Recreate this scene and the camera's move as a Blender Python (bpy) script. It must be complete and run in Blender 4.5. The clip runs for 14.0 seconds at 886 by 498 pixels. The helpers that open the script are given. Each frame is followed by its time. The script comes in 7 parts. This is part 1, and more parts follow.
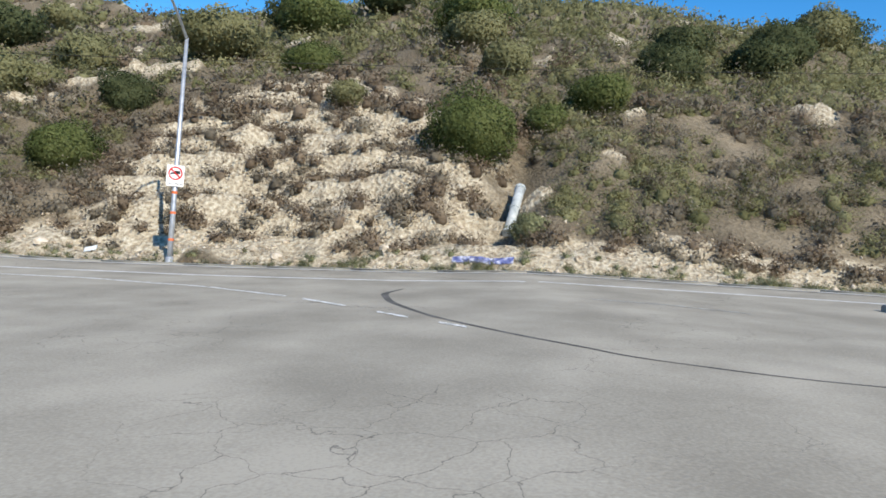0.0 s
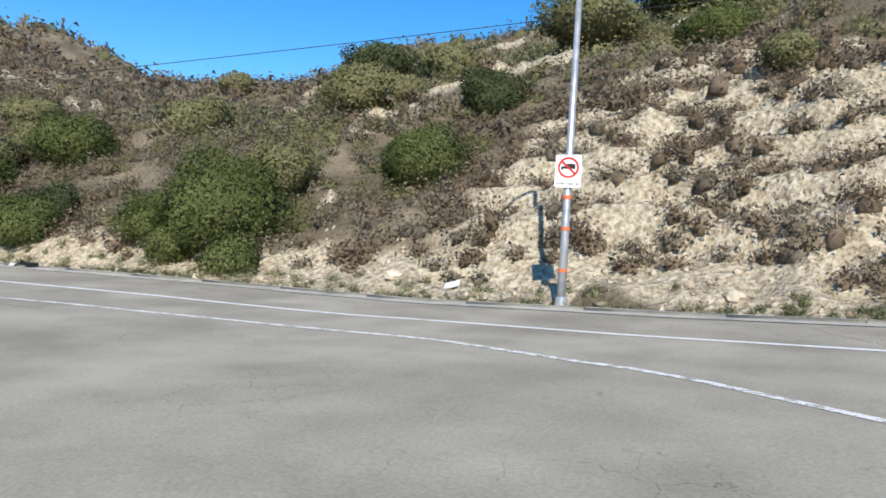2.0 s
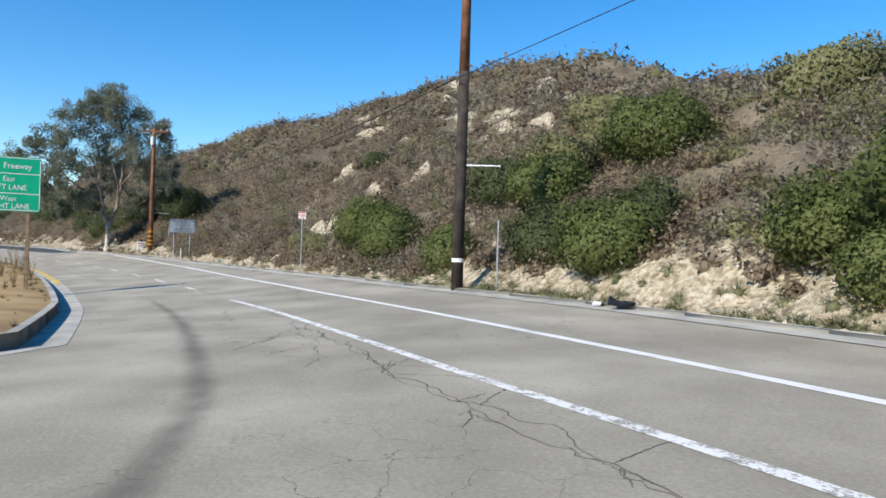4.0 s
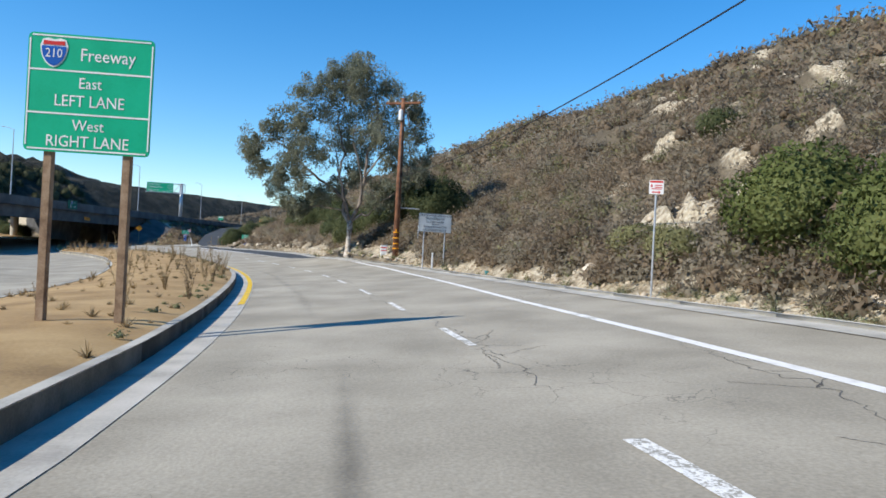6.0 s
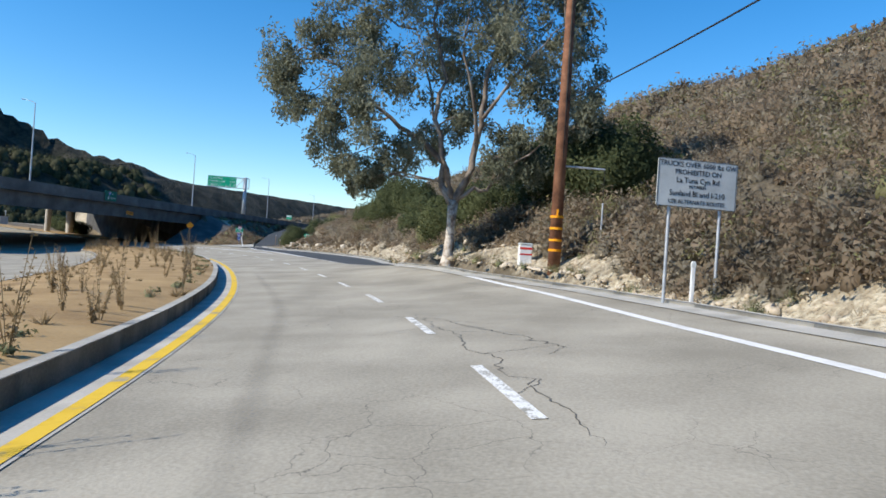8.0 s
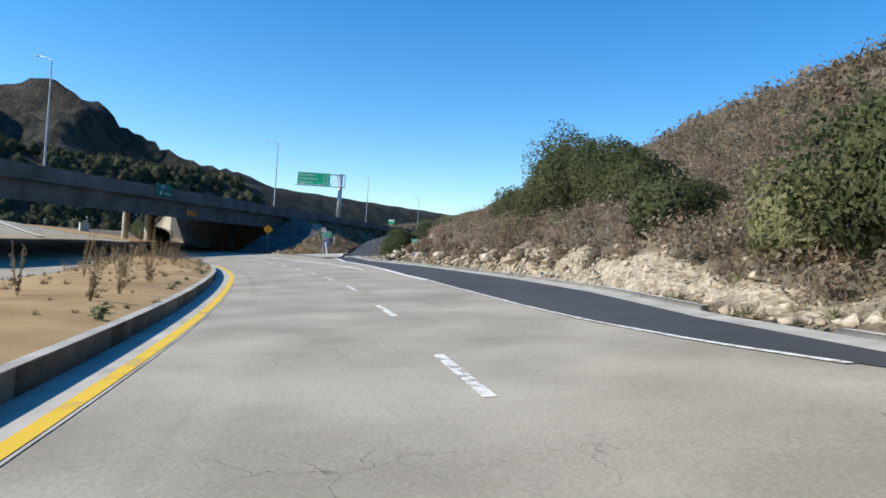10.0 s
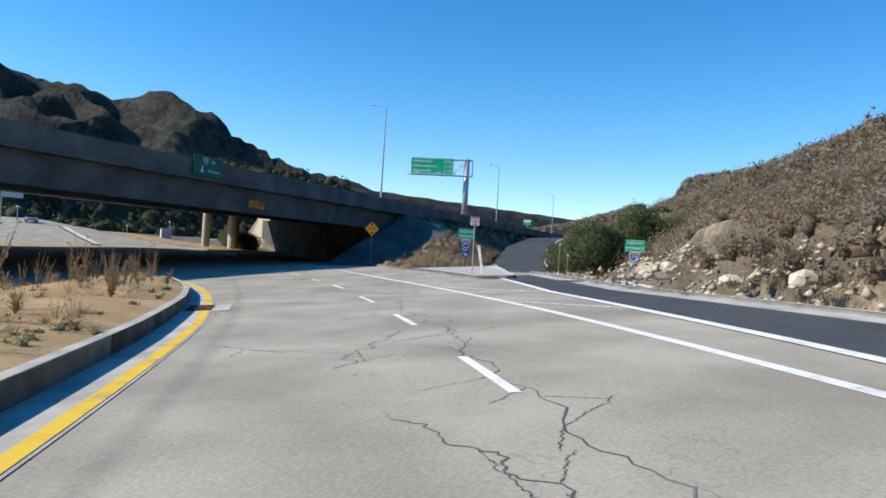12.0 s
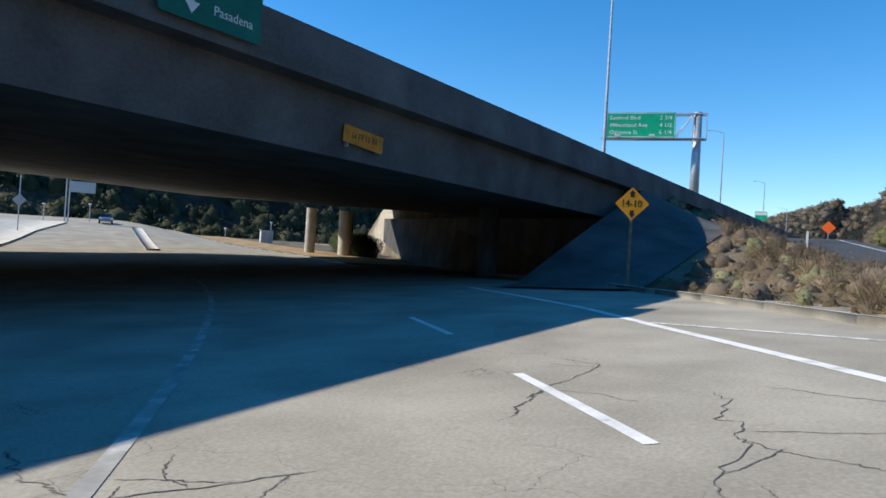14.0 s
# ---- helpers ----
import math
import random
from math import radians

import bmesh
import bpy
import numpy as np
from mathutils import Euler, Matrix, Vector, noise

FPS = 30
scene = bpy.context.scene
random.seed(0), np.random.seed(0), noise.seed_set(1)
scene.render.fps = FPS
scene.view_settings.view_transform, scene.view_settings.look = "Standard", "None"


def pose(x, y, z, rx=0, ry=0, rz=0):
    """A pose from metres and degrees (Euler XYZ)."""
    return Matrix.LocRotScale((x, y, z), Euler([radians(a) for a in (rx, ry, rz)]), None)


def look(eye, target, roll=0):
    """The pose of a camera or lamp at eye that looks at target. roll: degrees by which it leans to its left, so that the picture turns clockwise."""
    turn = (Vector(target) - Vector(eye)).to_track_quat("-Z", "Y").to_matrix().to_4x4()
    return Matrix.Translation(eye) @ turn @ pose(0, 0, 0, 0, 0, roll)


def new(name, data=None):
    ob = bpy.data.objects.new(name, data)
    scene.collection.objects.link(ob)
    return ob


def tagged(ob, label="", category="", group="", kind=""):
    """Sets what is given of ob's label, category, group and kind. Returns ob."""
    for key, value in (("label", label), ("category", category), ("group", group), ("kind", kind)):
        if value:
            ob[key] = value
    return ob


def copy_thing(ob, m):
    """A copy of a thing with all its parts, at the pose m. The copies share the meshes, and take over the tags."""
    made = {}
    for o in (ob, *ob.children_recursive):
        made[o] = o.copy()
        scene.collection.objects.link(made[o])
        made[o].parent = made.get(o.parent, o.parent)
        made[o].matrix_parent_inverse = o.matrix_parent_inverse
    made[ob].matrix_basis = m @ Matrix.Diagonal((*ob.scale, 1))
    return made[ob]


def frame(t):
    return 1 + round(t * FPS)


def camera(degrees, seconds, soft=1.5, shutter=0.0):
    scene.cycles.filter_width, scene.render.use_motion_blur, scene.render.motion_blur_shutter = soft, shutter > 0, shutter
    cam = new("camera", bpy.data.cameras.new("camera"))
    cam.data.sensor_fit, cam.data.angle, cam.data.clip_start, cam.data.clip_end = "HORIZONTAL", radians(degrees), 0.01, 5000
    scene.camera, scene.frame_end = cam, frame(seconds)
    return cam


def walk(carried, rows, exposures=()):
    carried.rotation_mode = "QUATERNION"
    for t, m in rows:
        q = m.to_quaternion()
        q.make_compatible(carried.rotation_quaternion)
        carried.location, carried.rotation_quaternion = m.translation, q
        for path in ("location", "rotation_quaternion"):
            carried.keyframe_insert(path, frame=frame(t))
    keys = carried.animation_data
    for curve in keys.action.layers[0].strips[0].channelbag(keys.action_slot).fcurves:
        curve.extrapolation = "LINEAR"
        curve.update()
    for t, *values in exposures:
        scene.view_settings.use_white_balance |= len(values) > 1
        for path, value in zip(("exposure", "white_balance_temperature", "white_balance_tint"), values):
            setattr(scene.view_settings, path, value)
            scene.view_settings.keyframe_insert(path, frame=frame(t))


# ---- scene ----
cam = camera(64.0, 14.0, soft=1.65)
PATH = [
    (0, (1.113, -1.811, 2.943), (1.029, 0.187, 2.93), 4.7),
    (0.5, (0.531, 0.059, 2.929), (0.359, 2.051, 2.929), 4.4),
    (1, (-0.37, 2.529, 2.794), (-0.777, 4.487, 2.809), 3.7),
    (1.5, (-1.946, 5.154, 2.679), (-2.637, 7.03, 2.696), 3.8),
    (2, (-4.074, 7.877, 2.631), (-5.075, 9.608, 2.631), 3.5),
    (2.5, (-6.729, 10.361, 2.524), (-8.03, 11.88, 2.527), 2.9),
    (3, (-9.624, 12.064, 2.367), (-11.177, 13.324, 2.371), 2.1),
    (3.5, (-12.765, 13.303, 2.258), (-14.52, 14.263, 2.258), 2.0),
    (4, (-16.318, 13.93, 2.222), (-18.216, 14.562, 2.224), 2.0),
    (6.5, (-38.895, 12.753, 1.615), (-40.893, 12.663, 1.628), 3.5),
    (7, (-44.561, 11.639, 1.528), (-46.556, 11.503, 1.545), 4.0),
    (7.5, (-50.311, 10.382, 1.491), (-52.303, 10.199, 1.507), 4.1),
    (8, (-56.115, 8.916, 1.511), (-58.1, 8.671, 1.524), 3.9),
    (8.5, (-62.114, 7.259, 1.492), (-64.089, 6.941, 1.513), 3.9),
    (11, (-97.402, -7.457, 1.463), (-99.291, -8.115, 1.473), 4.0),
    (11.5, (-104.293, -11.333, 1.477), (-106.155, -12.063, 1.489), 4.0),
    (12, (-111.284, -15.662, 1.373), (-113.115, -16.468, 1.393), 3.6),
    (12.5, (-118.173, -20.274, 1.328), (-119.965, -21.16, 1.353), 3.7),
    (13, (-124.985, -25.306, 1.235), (-126.737, -26.272, 1.257), 3.8),
    (13.5, (-131.673, -30.687, 1.143), (-133.382, -31.725, 1.159), 3.2),
    (14, (-138.162, -36.403, 1.027), (-139.831, -37.505, 1.048), 3.5),
]
walk(cam, [(t, look(eye, target, roll)) for t, eye, target, roll in PATH], [(0, 0.5), (14, 0.5)])

# ---- light ----
SUN_EL, SUN_AZ = radians(35.8), math.atan2(0.49, -0.872)
world = bpy.data.worlds.new("sky")
scene.world = world
world.use_nodes = True
wn = world.node_tree
sky = wn.nodes.new("ShaderNodeTexSky")
sky.sky_type = "NISHITA"
sky.sun_disc = False
sky.sun_elevation, sky.sun_rotation = SUN_EL, SUN_AZ
sky.air_density, sky.dust_density, sky.ozone_density = 1.0, 0.0, 4.0
hsv = wn.nodes.new("ShaderNodeHueSaturation")
hsv.inputs["Saturation"].default_value = 1.33
wn.links.new(sky.outputs[0], hsv.inputs["Color"])
wn.links.new(hsv.outputs[0], wn.nodes["Background"].inputs[0])
wn.nodes["Background"].inputs[1].default_value = 0.134
sun = new("sun", bpy.data.lights.new("sun", "SUN"))
sun.data.energy, sun.data.angle, sun.data.color = 4.3, radians(0.55), (1.0, 0.93, 0.82)
sun.matrix_world = look((0, 0, 60), (-0.49 * math.cos(SUN_EL), 0.872 * math.cos(SUN_EL), 60 - math.sin(SUN_EL)))


# ---- materials ----
def mat(name, cols, scale=1.0, rough=0.85, bump=0.15, fine=30.0, metal=0.0, island=0.0, obrand=0.0, spread=(0.3, 0.7), spec=0.3, bdist=0.05, grain=0.35):
    """Two scales of noise between the given colours, with fine relief."""
    m = bpy.data.materials.new(name)
    m.use_nodes = True
    nt = m.node_tree
    N, L = nt.nodes, nt.links
    b = N["Principled BSDF"]
    tc = N.new("ShaderNodeTexCoord")
    n1, n2 = N.new("ShaderNodeTexNoise"), N.new("ShaderNodeTexNoise")
    n1.inputs["Scale"].default_value, n2.inputs["Scale"].default_value = scale, fine
    n1.inputs["Detail"].default_value, n2.inputs["Detail"].default_value = 6, 5
    for n in (n1, n2):
        L.new(tc.outputs["Object"], n.inputs["Vector"])
    mx = N.new("ShaderNodeMath")
    mx.operation = "MULTIPLY_ADD"
    L.new(n2.outputs["Fac"], mx.inputs[0])
    mx.inputs[1].default_value = grain
    L.new(n1.outputs["Fac"], mx.inputs[2])
    src = mx.outputs[0]
    for amount, node, out in ((island, "ShaderNodeNewGeometry", "Random Per Island"), (obrand, "ShaderNodeObjectInfo", "Random")):
        if amount:
            g, a = N.new(node), N.new("ShaderNodeMath")
            a.operation = "MULTIPLY_ADD"
            L.new(g.outputs[out], a.inputs[0])
            a.inputs[1].default_value = amount
            L.new(src, a.inputs[2])
            s2 = N.new("ShaderNodeMath")
            s2.operation = "SUBTRACT"
            L.new(a.outputs[0], s2.inputs[0])
            s2.inputs[1].default_value = amount / 2
            src = s2.outputs[0]
    r = N.new("ShaderNodeValToRGB")
    e = r.color_ramp.elements
    while len(e) < len(cols):
        e.new(0.5)
    for k, c in enumerate(cols):
        e[k].position = grain / 2 + spread[0] + (spread[1] - spread[0]) * k / max(1, len(cols) - 1)
        e[k].color = (*c, 1)
    L.new(src, r.inputs["Fac"])
    L.new(r.outputs["Color"], b.inputs["Base Color"])
    b.inputs["Roughness"].default_value, b.inputs["Metallic"].default_value = rough, metal
    b.inputs["Specular IOR Level"].default_value = spec
    if bump:
        bp = N.new("ShaderNodeBump")
        bp.inputs["Strength"].default_value, bp.inputs["Distance"].default_value = bump, bdist
        L.new(src, bp.inputs["Height"])
        L.new(bp.outputs["Normal"], b.inputs["Normal"])
    return m


def leafy(name, cols, scale=0.5, through_light=0.25):
    """Foliage: colour by leaf, some light through the leaf."""
    m = mat(name, cols, scale=scale, rough=0.75, bump=0.0, fine=9.0, island=0.24, spec=0.12, grain=0.5)
    N, L = m.node_tree.nodes, m.node_tree.links
    b = N["Principled BSDF"]
    t, mix = N.new("ShaderNodeBsdfTranslucent"), N.new("ShaderNodeMixShader")
    col = b.inputs["Base Color"].links[0].from_socket
    L.new(col, t.inputs["Color"])
    mix.inputs[0].default_value = through_light
    L.new(b.outputs[0], mix.inputs[1])
    L.new(t.outputs[0], mix.inputs[2])
    L.new(mix.outputs[0], N["Material Output"].inputs["Surface"])
    return m


def pavement(name, cols, crack=(0.03, 0.03, 0.028), crack_amount=0.6, tracks=True, cell=1.9):
    """Worn road surface: blotches, aggregate, wheel tracks along the lanes and branching cracks."""
    m = mat(name, cols, scale=0.5, rough=0.88, bump=0.45, fine=30.0, spec=0.25, bdist=0.012, grain=0.6)
    N, L = m.node_tree.nodes, m.node_tree.links
    b = N["Principled BSDF"]
    tc = N.new("ShaderNodeTexCoord")

    def math_node(op, a, c, d=None):
        n = N.new("ShaderNodeMath")
        n.operation = op
        for k, v in enumerate((a, c, d)):
            if v is None:
                continue
            if isinstance(v, (int, float)):
                n.inputs[k].default_value = v
            else:
                L.new(v, n.inputs[k])
        return n.outputs[0]

    wob = N.new("ShaderNodeTexNoise")
    wob.inputs["Scale"].default_value, wob.inputs["Detail"].default_value = 2.2, 8
    L.new(tc.outputs["Object"], wob.inputs["Vector"])
    mixv = N.new("ShaderNodeMix")
    mixv.data_type = "VECTOR"
    mixv.inputs[0].default_value = 0.32
    L.new(tc.outputs["Object"], mixv.inputs[4])
    L.new(wob.outputs["Color"], mixv.inputs[5])
    vor = N.new("ShaderNodeTexVoronoi")
    vor.feature = "DISTANCE_TO_EDGE"
    vor.inputs["Scale"].default_value = cell
    L.new(mixv.outputs[1], vor.inputs["Vector"])
    line = N.new("ShaderNodeMapRange")
    line.inputs[1].default_value, line.inputs[2].default_value = 0.002, 0.007
    line.inputs[3].default_value, line.inputs[4].default_value = 1, 0
    L.new(vor.outputs["Distance"], line.inputs[0])
    where = N.new("ShaderNodeTexNoise")
    where.inputs["Scale"].default_value, where.inputs["Detail"].default_value = 0.3, 4
    L.new(tc.outputs["Object"], where.inputs["Vector"])
    wr = N.new("ShaderNodeMapRange")
    wr.inputs[1].default_value, wr.inputs[2].default_value = 0.52, 0.62
    L.new(where.outputs["Fac"], wr.inputs[0])
    cr = math_node("MULTIPLY", math_node("MULTIPLY", line.outputs[0], wr.outputs[0]), crack_amount)
    col = b.inputs["Base Color"].links[0].from_socket
    if tracks:
        uv = N.new("ShaderNodeUVMap")
        sep = N.new("ShaderNodeSeparateXYZ")
        L.new(uv.outputs[0], sep.inputs[0])
        ph = math_node("SINE", math_node("MULTIPLY", math_node("ADD", sep.outputs[1], 0.55), 3.55), 0.0)
        st = N.new("ShaderNodeTexNoise")
        st.inputs["Scale"].default_value, st.inputs["Detail"].default_value = 0.12, 4
        L.new(uv.outputs[0], st.inputs["Vector"])
        dark = math_node("MULTIPLY", math_node("MULTIPLY_ADD", ph, 0.5, 0.5), math_node("MULTIPLY_ADD", st.outputs["Fac"], 0.6, -0.2))
        hue = N.new("ShaderNodeMix")
        hue.data_type, hue.blend_type = "RGBA", "MULTIPLY"
        L.new(dark, hue.inputs[0])
        L.new(col, hue.inputs[6])
        hue.inputs[7].default_value = (0.78, 0.78, 0.78, 1)
        col = hue.outputs[2]
    mix = N.new("ShaderNodeMix")
    mix.data_type = "RGBA"
    L.new(cr, mix.inputs[0])
    L.new(col, mix.inputs[6])
    mix.inputs[7].default_value = (*crack, 1)
    L.new(mix.outputs[2], b.inputs["Base Color"])
    return m


ROAD = pavement("worn_pale_asphalt", [(0.26, 0.234, 0.182), (0.335, 0.303, 0.238), (0.415, 0.376, 0.298)])
TAR = pavement("fresh_asphalt", [(0.05, 0.053, 0.056), (0.062, 0.066, 0.069), (0.075, 0.078, 0.08)], crack_amount=0.0, tracks=False)
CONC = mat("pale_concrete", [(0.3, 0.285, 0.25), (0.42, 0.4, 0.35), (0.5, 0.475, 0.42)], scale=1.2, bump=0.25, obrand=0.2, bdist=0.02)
# Dirt, plus the shade on the kerb's road face put into the colour.
KERB = mat("dirty_shaded_kerb_concrete", [(0.09, 0.085, 0.075), (0.15, 0.142, 0.122), (0.24, 0.226, 0.195)], scale=1.6, bump=0.3, obrand=0.25, bdist=0.02)
# Concrete with the deep shade under the deck put into its colour.
CONC_SHADE = mat("shaded_concrete", [(0.05, 0.049, 0.047), (0.085, 0.083, 0.079), (0.125, 0.12, 0.113)], scale=0.5, bump=0.3, fine=12.0, bdist=0.03)
# Aged concrete, darkened further to carry the shade on the bridge's faces.
CONC_D = mat("aged_shaded_concrete", [(0.085, 0.081, 0.075), (0.13, 0.125, 0.117), (0.18, 0.173, 0.161)], scale=0.5, bump=0.3, fine=12.0, obrand=0.12, bdist=0.03)
LINE = mat("worn_white_paint", [(0.36, 0.35, 0.31), (0.62, 0.61, 0.57), (0.74, 0.73, 0.7)], scale=2.0, fine=14.0, bump=0.1, spread=(0.22, 0.5))
LINE_WORN = mat("flaking_white_paint", [(0.3, 0.285, 0.24), (0.34, 0.325, 0.28), (0.66, 0.65, 0.61), (0.74, 0.73, 0.69)], scale=6.0, fine=34.0, bump=0.1, spread=(0.3, 0.58), grain=0.9)
LINE_OLD = mat("old_white_paint", [(0.28, 0.27, 0.24), (0.36, 0.35, 0.31), (0.55, 0.54, 0.5)], scale=3.0, fine=10.0, bump=0.1)
YELLOW = mat("yellow_kerb_paint", [(0.34, 0.3, 0.2), (0.62, 0.4, 0.03), (0.68, 0.45, 0.04)], scale=1.6, fine=12.0, bump=0.1, spread=(0.3, 0.5))
DIRT = mat("tan_median_soil", [(0.25, 0.158, 0.068), (0.36, 0.237, 0.104), (0.44, 0.302, 0.142)], scale=0.6, bump=0.5, fine=18.0, bdist=0.04)


# ---- the lie of the land ----
# One reference line follows the driven lane: s runs along it, d to its right.
HK = [-120, -40, 0, 12, 24, 42, 62, 85, 112, 150, 175]
HV = [66, 89.5, 100.6, 103.2, 105.7, 113.3, 118.3, 124.4, 132.9, 148, 152]


def lay_line():
    origin = np.array([-38.89, 12.75])
    both = {}
    for sign, count in ((-1, 160), (1, 420)):
        p, out = origin, []
        for i in range(count):
            h = np.radians(np.interp(sign * (i + 0.5), HK, HV))
            p = p + sign * np.array([-np.sin(h), np.cos(h)])
            out.append(p)
        both[sign] = out
    return np.array(both[-1][::-1] + [origin] + both[1]), np.arange(-160, 421) * 1.0


RC, RS = lay_line()
RH = np.radians(np.interp(RS, HK, HV))
RT = np.stack([-np.sin(RH), np.cos(RH)], 1)


def to_sd(x, y):
    x, y = np.asarray(x, float).ravel(), np.asarray(y, float).ravel()
    s, d = np.empty(len(x)), np.empty(len(x))
    for a in range(0, len(x), 6000):
        q = np.stack([x[a : a + 6000], y[a : a + 6000]], 1)
        i = ((q[:, None] - RC[None]) ** 2).sum(-1).argmin(1)
        v = q - RC[i]
        s[a : a + 6000] = RS[i] + np.clip((v * RT[i]).sum(1), -1, 1)
        d[a : a + 6000] = v[:, 0] * RT[i, 1] - v[:, 1] * RT[i, 0]
    return s, d


def to_xy(s, d):
    s, d = np.asarray(s, float), np.asarray(d, float)
    h = np.radians(np.interp(s, HK, HV))
    return np.interp(s, RS, RC[:, 0]) + d * np.cos(h), np.interp(s, RS, RC[:, 1]) + d * np.sin(h)


def heading(s):
    return float(np.interp(s, HK, HV))


ZS = [-90, -60, -42, -38, -32, -26, -22.5, 0, 5.8, 11.7, 24, 62, 70, 78, 86.5, 95, 103.6, 112, 140, 180]
ZC = [2.9, 2.5, 2.0, 1.65, 1.27, 0.98, 0.87, 0.32, 0.23, 0.19, 0.19, 0.16, 0.16, 0.09, 0.03, -0.06, -0.16, -0.27, -0.5, -0.5]


def smooth(a, b, x):
    t = np.clip((x - a) / (b - a), 0, 1)
    return t * t * (3 - 2 * t)


def road_z(s, d):
    bank = np.interp(s, [-25, 5, 112, 140, 172], [0.03, 0.085, 0.085, 0.05, 0.012])
    swell = np.interp(s, [28, 37, 44, 49, 57], [0, 0.12, 0.31, 0.24, 0]) * np.clip((d - 2.5) / 3, 0, 1)
    climb = 4.3 * smooth(166, 250, s) * (1 - 0.45 * smooth(0, 14, d))
    return np.interp(s, ZS, ZC) + bank * np.clip(d, -14, 20) + swell + climb


def kerb_d(s):
    """The right-hand edge of the pavement."""
    return np.interp(s, [-60, -45, -36, -29, -20, -10, 0, 11, 23, 30, 34.5, 38, 41, 44, 49, 56, 63, 71, 77, 84, 97, 104, 110, 150, 175, 191, 209, 225, 286], [4.5, 6, 7.2, 7.7, 8.3, 8.4, 7.9, 7.5, 7.1, 6.9, 6.65, 6.25, 5.7, 5.55, 5.55, 6.8, 7.8, 8.2, 8.6, 9.0, 9.6, 11, 12.4, 12.4, 15.5, 15.5, 10.6, 8.5, 8])


def toe_d(s):
    """Where the hillside begins."""
    return np.interp(s, [-60, -40, -30, -10, 5, 25, 36, 45, 52, 62, 75, 90, 105, 120, 140, 170], [7, 8.0, 10.5, 9.5, 9, 8.2, 8.0, 7.6, 8.2, 9.6, 10.0, 11, 13, 18, 26, 34])


def hash_noise(x, y, seed=0):
    """Smooth value noise from 0 to 1."""
    xi, yi = np.floor(x), np.floor(y)
    u, v = x - xi, y - yi
    u, v = u * u * (3 - 2 * u), v * v * (3 - 2 * v)

    def rnd(a, b):
        r = np.sin(a * 127.1 + b * 311.7 + seed * 74.7) * 43758.5453
        return r - np.floor(r)

    return (rnd(xi, yi) * (1 - u) + rnd(xi + 1, yi) * u) * (1 - v) + (rnd(xi, yi + 1) * (1 - u) + rnd(xi + 1, yi + 1) * u) * v


def fbm(x, y, seed=0, octaves=4):
    total, amp = 0, 0.5
    for k in range(octaves):
        total = total + amp * hash_noise(x * 2**k, y * 2**k, seed + 3 * k)
        amp /= 2
    return total


# Hills north of the road: centre, height, half widths, turn.
HILLS = [(-0.6, 67.3, 20.4, 26.7, 41.6, 0.2), (52.6, 129.8, 39.3, 53.7, 40.4, -0.1), (-97, 41.4, 27.1, 26.6, 23, -0.2),
         (-128.8, 49, 41.7, 33.4, 9.1, 1.0), (-78.5, 124.1, 41.4, 34.1, 13.1, 0), (-50.3, 74.3, 13.5, 31.3, 9, 0.1),
         (-144.9, 11.1, 11.5, 9.1, 9.9, 0.2), (-196.8, 5.9, 6.2, 24.8, 27.3, 0.1), (-246, 2, 26, 34, 19, -0.2)]
DECK_N, DECK_S, DECK_TOP = -49.4, -99.6, 5.7


def deck_up(y):
    """The deck climbs towards its far side."""
    return 0.045 * np.maximum(DECK_N - y, 0)


def abutment_x(y):
    return -177.0 + (y + 52) * 0.869


def ramp_y(x):
    """Centre line of the freeway ramp west of the island."""
    return np.interp(x, [-330, -260, -235, -210, -190, -175, -155, -141.5, -131, -115, -105], [-50.5, -50, -47.5, -43, -39, -35, -28.2, -22.3, -17.6, -9.6, -5.6])


def ramp_z(x):
    return np.interp(x, [-330, -250, -215, -190, -175, -165, -155, -141, -131, -115], [9.0, 6.6, 4.9, 2.9, 1.25, 0.7, 0.5, 0.55, 0.6, 0.7])


SCARS = [(-60.7, 34.1, 4.5, 2.2), (-67.5, 34.6, 4.0, 1.8), (-71, 45, 4.5, 2.0), (-56, 42.4, 3.0, 2.0), (-72.5, 50.4, 3.5, 1.8), (-81, 31.6, 2.0, 1.0), (-77, 37.6, 5.0, 1.8), (-86, 47, 7.0, 2.2), (-83, 36, 3.0, 1.6), (-61.9, 24.6, 1.1, 0.6), (-64, 26.5, 1.1, 0.5), (-24, 38, 4.0, 2.4), (-92, 30, 2.0, 1.2)]


def scars(x, y):
    """Cream outcrops on the upper slopes."""
    w = 0
    for cx, cy, a, b in SCARS:
        w = w + np.exp(-((((x - cx) / a / 1.35) ** 2 + ((y - cy) / b / 1.35) ** 2) ** 2))
    speck = smooth(0.6, 0.68, fbm(x * 0.28, y * 0.28, 93, 3)) * smooth(6, 14, y + 0.25 * x + 8) * (y > 5)
    return np.clip(w * smooth(0.4, 0.54, fbm(x * 0.5, y * 0.9, 95, 3)) + speck, 0, 1)


